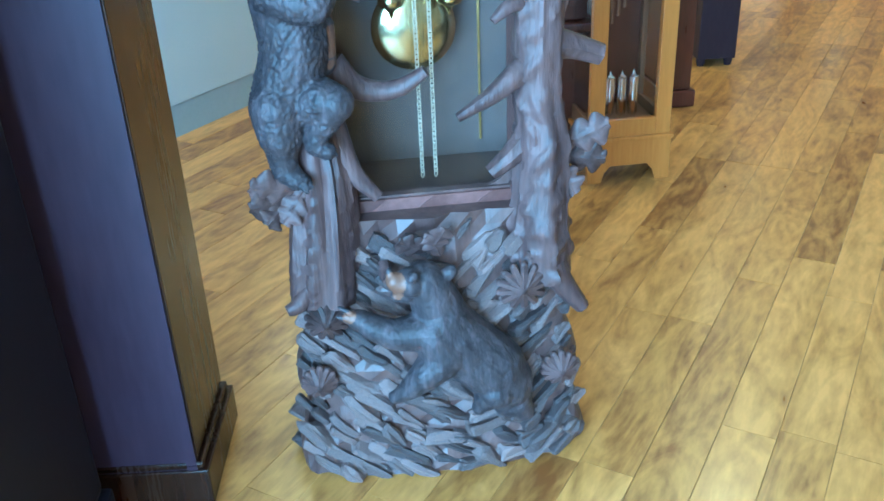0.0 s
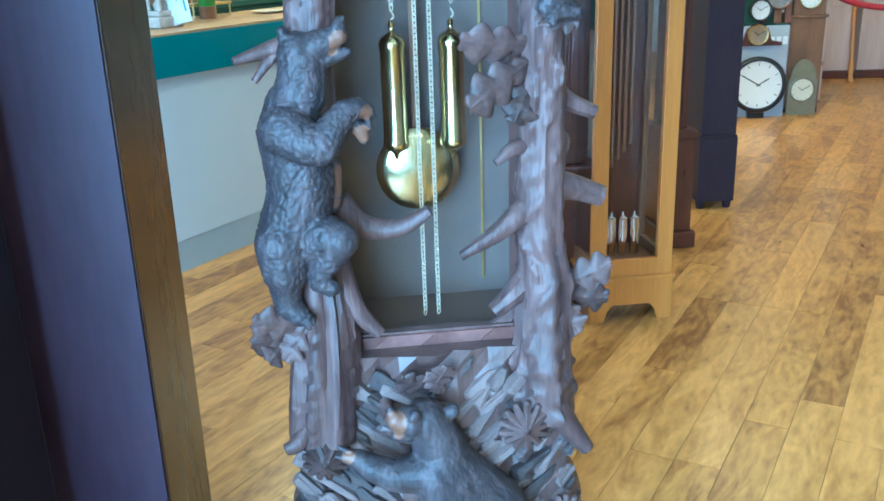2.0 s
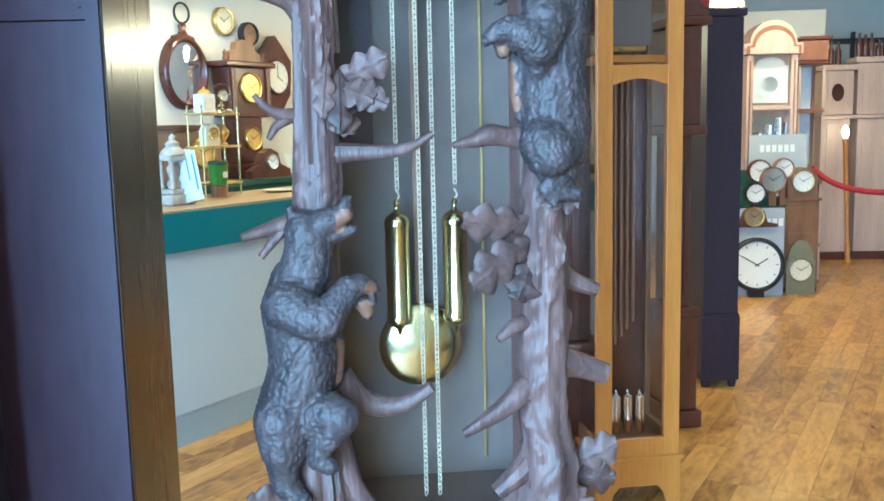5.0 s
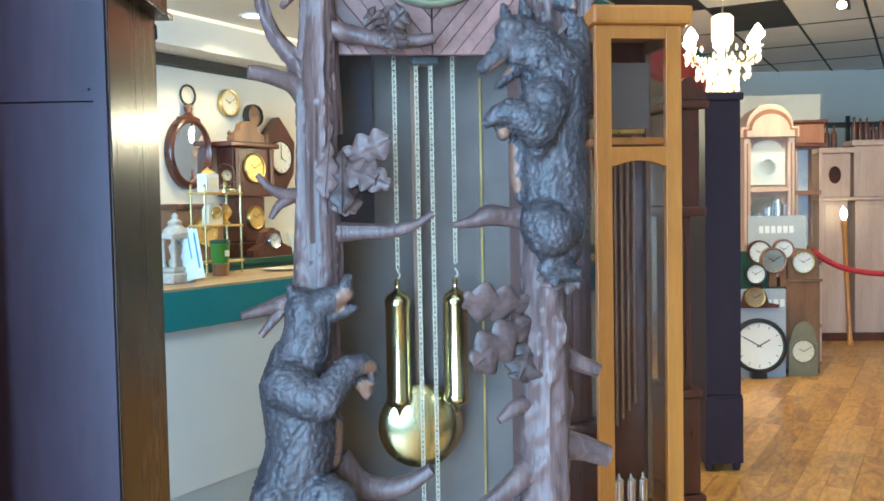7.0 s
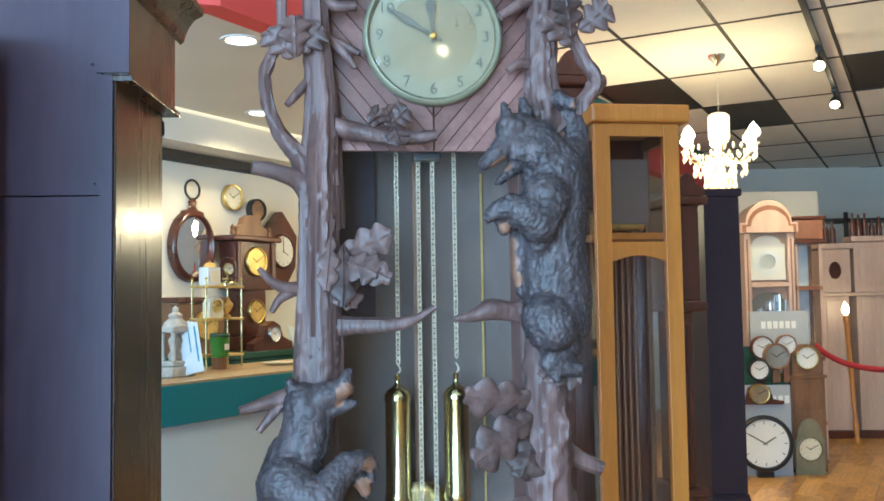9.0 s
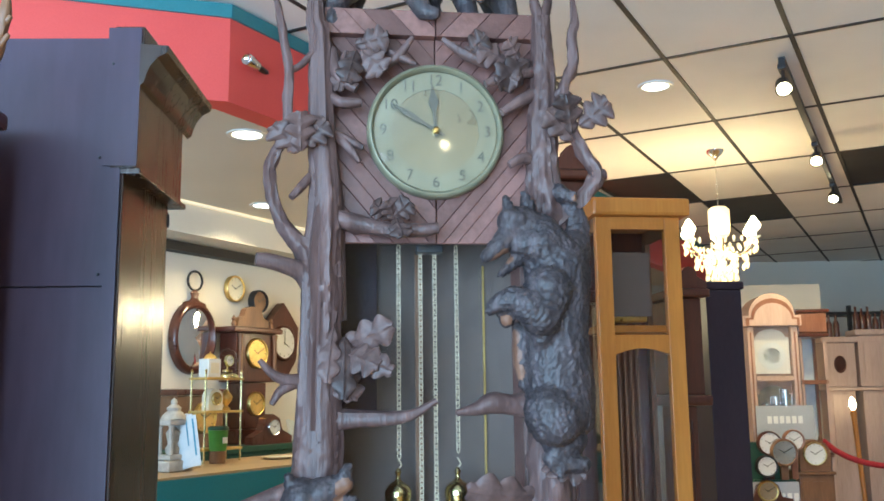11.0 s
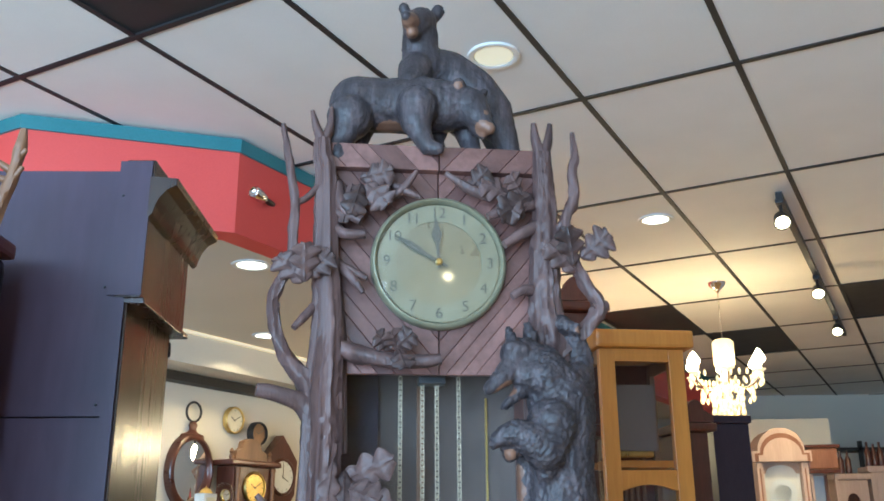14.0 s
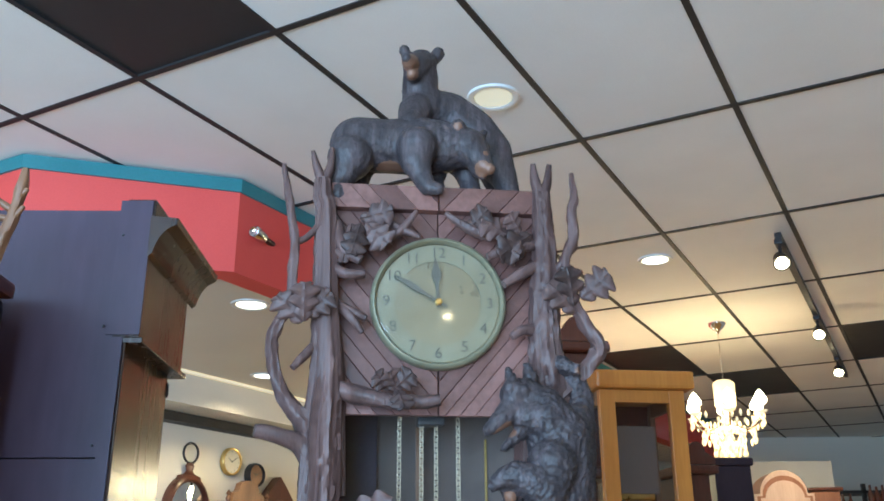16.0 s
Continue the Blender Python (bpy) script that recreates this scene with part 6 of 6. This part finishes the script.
# ---- the far end of the shop ----
def far_end():
    # tall pale cherry clock with glass doors and a mirrored back
    t = thing("longcase_clock", turn_z(2.24, 7.85, -2), "tall pale cherry longcase clock with arched top and bright glass doors", "clock", "longcase clocks")
    W = 0.42

    def arch(x0, x1, z0, z1, rise, y0, y1):
        c, r = (x0 + x1) / 2, (x1 - x0) / 2
        shoulder = [(c + 0.8 * r * math.cos(a), z1 + rise * math.sin(a)) for a in (math.pi * k / 12 for k in range(13))]
        bm = prism([(x0, z0), (x1, z0), (x1, z1), *shoulder, (x0, z1)], y0, y1)
        bmesh.ops.recalc_face_normals(bm, faces=bm.faces)
        return bm

    part("case", boxed(0, W, 0.09, 0.3, 0.02, 2.0, bevel=0.004), M["palewood"], t)
    for x in (0.0, W - 0.055):
        part("front_post", boxed(x, x + 0.055, 0, 0.088, 0.46, 1.95, bevel=0.01), M["palewood"], t)
        part("bead", boxed(x + 0.02, x + 0.032, -0.006, -0.0005, 0.5, 1.9, bevel=0.002), M["cherry"], t)
    part("hood_top", arch(-0.03, W + 0.03, 1.951, 2.04, 0.19, -0.02, 0.3), M["palewood"], t, "arched pale cherry top")
    part("arch_moulding", arch(-0.012, W + 0.012, 1.952, 2.02, 0.165, -0.034, -0.021), M["cherry"], t)
    part("arch_panel", arch(0.015, W - 0.015, 1.953, 2.005, 0.14, -0.046, -0.035), M["palewood"], t)
    # plate is white to stand in for glare in the upper glass door
    part("dial_plate", arch(0.06, W - 0.06, 1.55, 1.86, 0.07, 0.07, 0.089), M["white"], t, "white dial plate, carrying the bright glare of the glass")
    part("chapter_ring", lathe([(0.115, 0), (0.115, 0.004), (0.07, 0.005), (0.069, 0.0)], 32), M["paper"], t, "pale ring", m=pose(W / 2, 0.068, 1.7, 90, 0, 0))
    part("mid_rail", boxed(0.055, W - 0.055, 0, 0.06, 1.49, 1.53, bevel=0.006), M["palewood"], t)
    part("mirror_back", arch(0.06, W - 0.06, 0.5, 1.38, 0.07, 0.07, 0.089), M["mirror"], t, "mirrored back of the trunk")
    for k in range(3):
        part("weight", lathe([(0.004, 0), (0.022, 0.01), (0.022, 0.2), (0.004, 0.21)], 14), M["chrome"], t, m=Matrix.Translation((0.13 + 0.08 * k, 0.03, 1.1 + 0.06 * k)), smooth=True)
    for z0, z1 in ((1.532, 1.948), (0.47, 1.488)):
        g = part("glass_door", boxed(0.056, W - 0.056, 0.012, 0.015, z0, z1), M["pane"], t)
        g.visible_shadow = False
    part("base", boxed(-0.03, W + 0.03, -0.02, 0.32, 0, 0.45, bevel=0.008), M["cherry"], t)
    # cabinet beside it with glass sides and a heavy top
    t = thing("display_cabinet", turn_z(2.72, 8.0, -2), "cherry display cabinet with glass shelves and a heavy top", "cabinet")
    for x in (0.0, 0.2):
        part("post", boxed(x, x + 0.022, 0, 0.03, 0, 1.86), M["palewood"], t)
        part("post", boxed(x, x + 0.022, 0.27, 0.3, 0, 1.86), M["cherry"], t)
    for z in (0.3, 0.85, 1.46):
        part("shelf", boxed(0.0, 0.222, 0.0, 0.3, z, z + 0.035), M["cherry"], t)
    part("back_panel", boxed(0.0, 0.222, 0.302, 0.312, 0, 1.86), M["paper"], t, "pale blue-white back")
    part("top", boxed(-0.01, 0.235, -0.03, 0.32, 1.9, 2.07, bevel=0.01), M["cherry"], t)
    part("top_moulding", boxed(-0.03, 0.26, -0.05, 0.33, 2.072, 2.1, bevel=0.01), M["mahogany"], t)
    part("lower_moulding", boxed(-0.02, 0.245, -0.04, 0.325, 1.862, 1.898, bevel=0.012), M["mahogany"], t)
    # grey cards with white bars on them
    for x, y, z0, z1, w, lab in ((2.24, 7.74, 0.62, 1.285, 0.47, "grey printed card standing behind small clocks"), (2.03, 7.33, 0.02, 0.71, 0.385, "grey printed card behind the white wall clock")):
        t = thing("display_card", turn_z(x, y, 0), lab, "card", "display cards")
        part("card", boxed(0, w, 0, 0.012, 0 if z0 < 0.1 else 0.0, z1), M["grey"], t)
        for k in range(6):
            part("bar", boxed(0.09 + 0.05 * k, 0.125 + 0.05 * k, -0.003, -0.0005, z1 - 0.145, z1 - 0.085), M["white"], t)
    # stand that carries the small clocks
    t = thing("display_stand", turn_z(2.12, 7.40, 0), "low dark green display stand for small clocks", "stand")
    part("box", boxed(-0.02, 0.3, 0.0, 0.045, 0.0, 0.72), M["green"], t)
    part("step", boxed(-0.02, 0.3, -0.045, -0.002, 0.0, 0.56), M["green"], t)
    t = thing("storage_box", turn_z(2.05, 7.53, 0), "dark green box behind the small clocks", "box")
    part("box", boxed(0.0, 0.3, 0.0, 0.15, 0.0, 1.0, bevel=0.004), M["green"], t)
    for x, y, z, r, rim, face, lab in (
        (2.175, 7.345, 0.83, 0.075, "black", "white", "round black alarm clock with a pale dial"),
        (2.33, 7.40, 0.93, 0.095, "brown", "chrome", "round brown clock with a silver dial"),
        (2.23, 7.425, 1.0, 0.085, "mahogany", "white", "round dark clock with a white dial"),
        (2.42, 7.43, 1.02, 0.075, "cherry", "white", "round reddish clock with a pale dial"),
    ):
        t = thing("small_clock", turn_z(x, y, 0), lab, "clock", "small display clocks")
        dial_disc(t, 0, -0.02, z, r, M[face], rim=M[rim], thick=0.02)
        part("stand", boxed(-0.3 * r, 0.3 * r, -0.02, 0.01, z - r * 1.5 if z < 0.9 else 0.721, z - r * 0.9), M[rim], t)
    t = thing("mantel_clock", turn_z(2.165, 7.30, 0), "dark tambour mantel clock with a silver dial", "clock", "small display clocks")
    prof = [(-0.19, 0.56), (-0.19, 0.585), (-0.11, 0.6), (-0.08, 0.69), (0.0, 0.735), (0.08, 0.69), (0.11, 0.6), (0.19, 0.585), (0.19, 0.56)]
    bm = prism(prof, 0.0, 0.055)
    bmesh.ops.recalc_face_normals(bm, faces=bm.faces)
    part("case", bm, M["mahogany"], t)
    dial_disc(t, 0, -0.002, 0.645, 0.072, M["chrome"], rim=M["old_brass"])
    # white round wall clock leaning on the card
    t = thing("wall_clock", turn_z(2.185, 7.25, 0), "large round white clock in a black rim near the floor", "clock", "clocks on the floor")
    dial_disc(t, 0, 0.02, 0.262, 0.195, M["white"], tilt=-4, rim=M["black"], hands_at=(2, 10), thick=0.02)
    part("foot", boxed(-0.06, 0.06, 0.0, 0.06, 0.0, 0.045), M["black"], t)
    # arched pale brass dial on the floor
    t = thing("clock_dial", turn_z(2.565, 7.36, 0), "arched pale brass clock dial standing on the floor", "dial", "clocks on the floor")
    arch = [(-0.115, 0.0), (0.115, 0.0), (0.115, 0.27)] + [(0.10 * math.cos(a), 0.29 + 0.15 * math.sin(a)) for a in (math.pi * k / 12 for k in range(13))] + [(-0.115, 0.27)]
    bm = prism(arch, 0.0, 0.012)
    bmesh.ops.recalc_face_normals(bm, faces=bm.faces)
    part("plate", bm, M["dialring"], t)
    dial_disc(t, 0, -0.002, 0.2, 0.09, M["cream"], rim=M["dialface"], thick=0.004)
    # brown clock on a brown chest
    t = thing("chest", turn_z(2.46, 7.45, 0), "small brown wooden chest with drawers", "chest")
    part("body", boxed(0.0, 0.27, 0.0, 0.25, 0.04, 0.75, bevel=0.006), M["brown"], t)
    part("top", boxed(-0.015, 0.285, -0.015, 0.26, 0.751, 0.775, bevel=0.006), M["brown"], t)
    part("foot", boxed(0.0, 0.27, 0.01, 0.24, 0.0, 0.039), M["mahogany"], t)
    for z in (0.1, 0.31, 0.52):
        part("drawer", boxed(0.02, 0.25, -0.006, 0.004, z, z + 0.18), M["brown"], t)
    t = thing("mantel_clock", turn_z(2.60, 7.47, 0), "arched brown mantel clock with a white dial", "clock", "small display clocks")
    arch = [(-0.12, 0.776), (0.12, 0.776), (0.12, 0.9)] + [(0.12 * math.cos(a), 0.92 + 0.10 * math.sin(a)) for a in (math.pi * k / 12 for k in range(13))] + [(-0.12, 0.9)]
    bm = prism(arch, 0.0, 0.1)
    bmesh.ops.recalc_face_normals(bm, faces=bm.faces)
    part("case", bm, M["brown"], t)
    dial_disc(t, 0, -0.002, 0.91, 0.085, M["white"], rim=M["brass"])
    # two pale longcases at the wall
    for x0, w, top, hole in ((3.36, 0.3, 1.93, True), (3.70, 0.44, 2.0, False)):
        t = thing("longcase_clock", turn_z(x0, 9.2, -3), "pale rose oak longcase clock" + (" with an oval window in its hood" if hole else " with a wide hood"), "clock", "longcase clocks")
        part("trunk_case", boxed(0.02, w - 0.02, 0.02, 0.26, 0.08, 1.40, bevel=0.004), M["palewood"], t)
        part("hood", boxed(0.0, w, 0, 0.26, 1.44, top - 0.06, bevel=0.006), M["palewood"], t)
        part("hood_moulding", boxed(-0.02, w + 0.02, -0.02, 0.26, 1.402, 1.438, bevel=0.01), M["palewood"], t)
        part("cornice", boxed(-0.03, w + 0.03, -0.03, 0.27, top - 0.058, top, bevel=0.015), M["palewood"], t)
        part("plinth", boxed(0.0, w, 0, 0.27, 0.0, 0.078, bevel=0.006), M["mahogany"], t)
        part("door", boxed(0.06, w - 0.06, 0.01, 0.019, 0.7, 1.36, bevel=0.003), M["palewood"], t)
        if hole:
            bm = lathe([(0.001, 0.0), (0.05, 0.0), (0.055, 0.006), (0.06, 0.0)], 24)
            part("oval_window", bm, M["mahogany"], t, m=pose(w / 2, -0.001, 1.66, 90, 0, 0) @ Matrix.Diagonal((1, 1.45, 1, 1)))
        else:
            part("hood_panel", boxed(0.05, w - 0.05, -0.006, -0.0005, 1.5, top - 0.12, bevel=0.002), M["palewood"], t)
    rng = random.Random(5)
    for x in (3.40, 3.47, 3.54, 3.74, 3.80, 3.86, 3.93, 4.0):
        z = 1.931 if x < 3.65 else 2.001
        t = thing("bottle", turn_z(x, 9.30, 0, z), "dark glass bottle on top of a longcase", "bottle", "bottles on the longcases")
        h = rng.uniform(0.16, 0.24)
        part("body", lathe([(0.028, 0), (0.03, 0.01), (0.03, h * 0.6), (0.012, h * 0.78), (0.012, h), (0.001, h + 0.002)], 12), M["mahogany"], t, smooth=True)
    # lamp post with a bare bulb and the red rope
    t = thing("floor_lamp", turn_z(3.58, 8.98, 0), "slim pale wooden post lamp with a bare bulb", "lamp")
    part("post", lathe([(0.035, 0), (0.04, 0.02), (0.022, 0.05), (0.03, 0.16), (0.02, 0.2), (0.024, 1.15), (0.032, 1.19), (0.015, 1.22)], 14), M["maple"], t, smooth=True, m=pose(0, 0, 0, 0, -3, 0))
    part("bulb", lathe([(0.012, 1.22), (0.03, 1.25), (0.034, 1.28), (0.02, 1.32), (0.001, 1.35)], 14), M["bulb"], t, "glowing bulb", smooth=True, m=pose(0, 0, 0, 0, -3, 0))
    t = thing("rope_barrier", turn_z(2.80, 7.95, 0), "red velvet rope slung between slim posts", "barrier")
    part("post", lathe([(0.1, 0), (0.1, 0.015), (0.02, 0.03), (0.012, 0.92), (0.02, 0.94), (0.02, 0.99), (0.014, 1.02), (0.001, 1.04)], 16), M["brown"], t, smooth=True, m=Matrix.Translation((0.02, 0.0, 0)))
    part("rope", limb([(0.04, 0, 0.99, 0.024), (0.15, 0.0, 0.9, 0.024), (0.32, 0.0, 0.82, 0.024), (0.55, 0.0, 0.775, 0.024), (0.8, 0.0, 0.77, 0.024), (1.05, 0.0, 0.83, 0.024), (1.25, 0, 0.97, 0.024)], bark=0.05), M["red_rope"], t, "red velvet rope", smooth=True)
    part("post", lathe([(0.1, 0), (0.1, 0.015), (0.02, 0.03), (0.012, 0.92), (0.02, 0.94), (0.02, 0.99), (0.014, 1.02), (0.001, 1.04)], 16), M["brown"], t, smooth=True, m=Matrix.Translation((1.22, 0.0, 0)))
    # pale board at the back, and a dark bench line of cases
    t = thing("display_board", turn_z(2.68, 9.55, 0), "plain cream display board on the far side", "board")
    part("board", boxed(0, 0.82, 0, 0.04, 0, 2.5, bevel=0.004), M["wall"], t)
    t = thing("shelf_unit", turn_z(3.6, 10.4, 0), "dark metal shelf unit by the far wall", "shelf")
    for x in (0, 0.5, 1.0, 1.5):
        part("post", boxed(x, x + 0.04, 0, 0.04, 0, 2.35), M["black"], t)
    for z in (0.4, 0.9, 1.4, 1.9, 2.25):
        part("shelf", boxed(0, 1.54, 0.0, 0.4, z, z + 0.03), M["black"], t)
    for x0, w, h, wood in ((4.25, 0.42, 2.0, "cherry"), (4.75, 0.36, 1.9, "brown")):
        pediment_clock("longcase_clock", turn_z(x0, 9.3, -8), "brown longcase clock at the far wall", w, 0.26, h, M[wood])


far_end()


# ---- lamps ----
def downlight(x, y, z, lit, label):
    t = thing("downlight", turn_z(x, y, 0, z), label, "lamp", "ceiling downlights")
    bm = bmesh.new()
    prof = [(0.068, 0.03), (0.072, -0.004), (0.082, -0.008), (0.094, -0.006), (0.096, 0.003)]
    rr = [[bm.verts.new((q * math.cos(a), q * math.sin(a), h)) for a in (2 * math.pi * k / 40 for k in range(40))] for q, h in prof]
    for a, b in zip(rr, rr[1:]):
        for k in range(40):
            bm.faces.new((a[k], a[(k + 1) % 40], b[(k + 1) % 40], b[k]))
    part("ring", bm, M["white"], t, smooth=True)
    part("lens", lathe([(0.069, -0.0005), (0.069, 0.001), (0.001, 0.0015)], 32), lit, t, "glowing lens", m=Matrix.Translation((0, 0, -0.002)))


downlight(0.055, 2.934, CEIL, M["daylit"], "round recessed ceiling lamp in a white ring")
downlight(0.96, 4.79, CEIL, M["bright"], "lit round recessed ceiling lamp")
downlight(-1.104, 4.117, 2.632, M["bright"], "lit recessed lamp over the counter")
downlight(-1.41, 5.72, 2.632, M["bright"], "lit recessed lamp over the counter")


def track_lights():
    a, b = Vector((1.50, 4.37, 3.0)), Vector((3.1, 7.83, 3.0))
    d = (b - a).normalized()
    deg = math.degrees(math.atan2(d.y, d.x))
    t = thing("track_light", turn_z(a.x, a.y, deg, 0), "dark ceiling track with three lit spot heads", "lamp")
    part("rail", boxed(0, (b - a).length, -0.016, 0.016, 3.0, 3.04), M["black"], t)
    for s, yaw in ((0.02, 15), (1.64, 5), (2.97, 0)):
        part("adapter", boxed(s - 0.04, s + 0.06, -0.02, 0.02, 2.975, 2.999, bevel=0.004), M["black"], t)
        part("stem", lathe([(0.009, 2.90), (0.009, 2.975)], 10), M["black"], t, m=Matrix.Translation((s, 0, 0)))
        head = part("spot_head", lathe([(0.006, 0.075), (0.024, 0.07), (0.034, 0.05), (0.04, 0.0), (0.043, -0.012), (0.038, -0.01), (0.03, 0.02), (0.005, 0.03)], 20), M["black"], t,
                    m=Matrix.Translation((s, 0, 2.885)) @ pose(0, 0, 0, 0, 42, yaw), smooth=True)
        part("bulb", lathe([(0.001, -0.03), (0.022, -0.024), (0.035, -0.01), (0.03, 0.005), (0.02, 0.02)], 18), M["bulb"], head, "glowing lamp", smooth=True)


track_lights()


def chandelier():
    t = thing("chandelier", turn_z(1.62, 6.17, 0), "lit crystal chandelier hung on a chain", "chandelier")
    part("canopy", lathe([(0.06, 3.05), (0.055, 3.03), (0.02, 3.0), (0.008, 2.98)], 20), M["chrome"], t, smooth=True)
    part("chain", chain_mesh(2.64, 2.99), M["chrome"], t)
    part("column", lathe([(0.02, 2.18), (0.035, 2.22), (0.015, 2.27), (0.05, 2.33), (0.02, 2.4), (0.07, 2.48), (0.072, 2.63), (0.05, 2.65)], 20), M["crystal"], t, "crystal column with an added glow", smooth=True)
    rng = random.Random(2)
    for k in range(6):
        a = math.pi * 2 * k / 6 + 0.35
        c, s = math.cos(a), math.sin(a)
        part("arm", limb([(0.03 * c, 0.03 * s, 2.36, 0.008), (0.12 * c, 0.12 * s, 2.31, 0.008), (0.2 * c, 0.2 * s, 2.34, 0.008), (0.24 * c, 0.24 * s, 2.4, 0.007)], sides=8, bark=0), M["chrome"], t, smooth=True)
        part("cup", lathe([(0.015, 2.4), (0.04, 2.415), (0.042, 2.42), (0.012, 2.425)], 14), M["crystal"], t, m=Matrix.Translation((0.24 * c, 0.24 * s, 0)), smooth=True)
        part("bulb", lathe([(0.012, 2.425), (0.012, 2.45), (0.042, 2.475), (0.045, 2.495), (0.02, 2.54), (0.001, 2.56)], 14), M["bulb"], t, "glowing candle bulb", m=Matrix.Translation((0.24 * c, 0.24 * s, 0)), smooth=True)
    # hanging drops, their sparkle put in as emission
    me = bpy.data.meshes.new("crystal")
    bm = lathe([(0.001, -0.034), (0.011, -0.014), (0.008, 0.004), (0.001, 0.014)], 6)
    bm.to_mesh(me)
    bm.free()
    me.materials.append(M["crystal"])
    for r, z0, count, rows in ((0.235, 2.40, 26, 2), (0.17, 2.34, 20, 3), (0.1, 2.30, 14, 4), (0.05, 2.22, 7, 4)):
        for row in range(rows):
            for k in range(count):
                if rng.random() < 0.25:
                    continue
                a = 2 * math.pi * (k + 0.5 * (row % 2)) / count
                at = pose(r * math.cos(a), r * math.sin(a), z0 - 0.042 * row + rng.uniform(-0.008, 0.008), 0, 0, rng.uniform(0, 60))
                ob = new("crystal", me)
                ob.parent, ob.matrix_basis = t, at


chandelier()

t = thing("spotlight", turn_z(-1.032, 3.67, 62, -0.022), "small silver spotlight on a black arm fixed to the red soffit", "lamp")
part("arm", limb([(0.19, 0.0, 2.845, 0.016), (0.12, -0.03, 2.84, 0.014), (0.06, -0.05, 2.835, 0.014)], sides=10, bark=0), M["black"], t, smooth=True)
part("plate", lathe([(0.035, 0), (0.035, 0.02)], 16), M["black"], t, m=pose(0.19, 0.012, 2.845, 90, 0, 0))
part("head", lathe([(0.024, -0.03), (0.026, 0.0), (0.028, 0.05), (0.024, 0.056), (0.02, 0.05), (0.002, 0.045)], 18), M["chrome"], t, smooth=True, m=pose(0.03, -0.06, 2.832, 90, 0, -75))

t = thing("pendant_lamp", turn_z(0.43, 6.73, 0), "round warm bulb on a long black cord", "lamp", "pendant lamps")
part("cord", lathe([(0.004, 2.14), (0.004, 3.05)], 8), M["black"], t)
part("socket", lathe([(0.02, 2.10), (0.022, 2.13), (0.01, 2.15)], 12), M["black"], t, smooth=True)
t = thing("pendant_lamp", turn_z(0.9, -1.3, 0), "bare warm bulb hung on a black cord", "lamp", "pendant lamps")
part("cord", lathe([(0.004, 2.66), (0.004, 3.05)], 8), M["black"], t)
part("socket", lathe([(0.02, 2.62), (0.022, 2.66), (0.01, 2.68)], 12), M["black"], t, smooth=True)


# ---- plank floor ----
def plank_floor():
    fl = turn_z(0, 0, 63)
    inv = fl.inverted()
    rng = random.Random(11)
    holder = thing("floor", fl, "rustic honey-brown wooden plank floor with dark knots", "floor", kind="structure")
    lens_ = [0.7, 0.95, 1.25]
    wide = 0.128
    meshes = {}

    def plank(bm, x0, x1, y0, y1):
        g = 0.0005
        x0, x1, y0, y1 = x0 + g, x1 - g, y0 + g, y1 - g
        b = 0.001
        lo = [bm.verts.new((x, y, -0.006)) for x, y in ((x0, y0), (x1, y0), (x1, y1), (x0, y1))]
        mid = [bm.verts.new((x, y, -b * 0.6)) for x, y in ((x0, y0), (x1, y0), (x1, y1), (x0, y1))]
        hi = [bm.verts.new((x, y, 0)) for x, y in ((x0 + b, y0 + b), (x1 - b, y0 + b), (x1 - b, y1 - b), (x0 + b, y1 - b))]
        bm.faces.new(hi)
        for a, c in ((lo, mid), (mid, hi)):
            for k in range(4):
                bm.faces.new((a[k], a[(k + 1) % 4], c[(k + 1) % 4], c[k]))

    for l in lens_:
        bm = bmesh.new()
        plank(bm, -l / 2, l / 2, -wide / 2, wide / 2)
        me = bpy.data.meshes.new("plank")
        bm.to_mesh(me)
        bm.free()
        me.materials.append(M["floor"])
        meshes[l] = me
    rest = bmesh.new()
    count = 0
    y = -7.0
    while y < 10.5:
        x = -7.5 - rng.uniform(0, 1.2)
        while x < 13.5:
            l = rng.choice(lens_)
            c = fl @ Vector((x + l / 2, y + wide / 2, 0))
            if -6.4 < c.x < 6.4 and -3.8 < c.y < 12.5:
                if -1.5 < c.x < 3.0 and 1.3 < c.y < 6.6 and count < 300 and not (c.x < -0.9 and c.y > 4.2):
                    ob = new("plank", meshes[l])
                    ob.parent = holder
                    ob.matrix_basis = Matrix.Translation((x + l / 2, y + wide / 2, rng.uniform(-0.0006, 0.0)))
                    count += 1
                else:
                    plank(rest, x, x + l, y, y + wide)
            x += l
        y += wide
    for at, way in (((5.65, 0, 0), (1, 0, 0)), ((-5.65, 0, 0), (-1, 0, 0)), ((0, -3.1, 0), (0, -1, 0)), ((0, 11.85, 0), (0, 1, 0))):
        bmesh.ops.bisect_plane(rest, geom=rest.verts[:] + rest.edges[:] + rest.faces[:], plane_co=inv @ Vector(at), plane_no=inv.to_3x3() @ Vector(way), clear_outer=True)
    ob = part("planks", rest, M["floor_far"], holder)
    ob["kind"] = "stuff"


plank_floor()
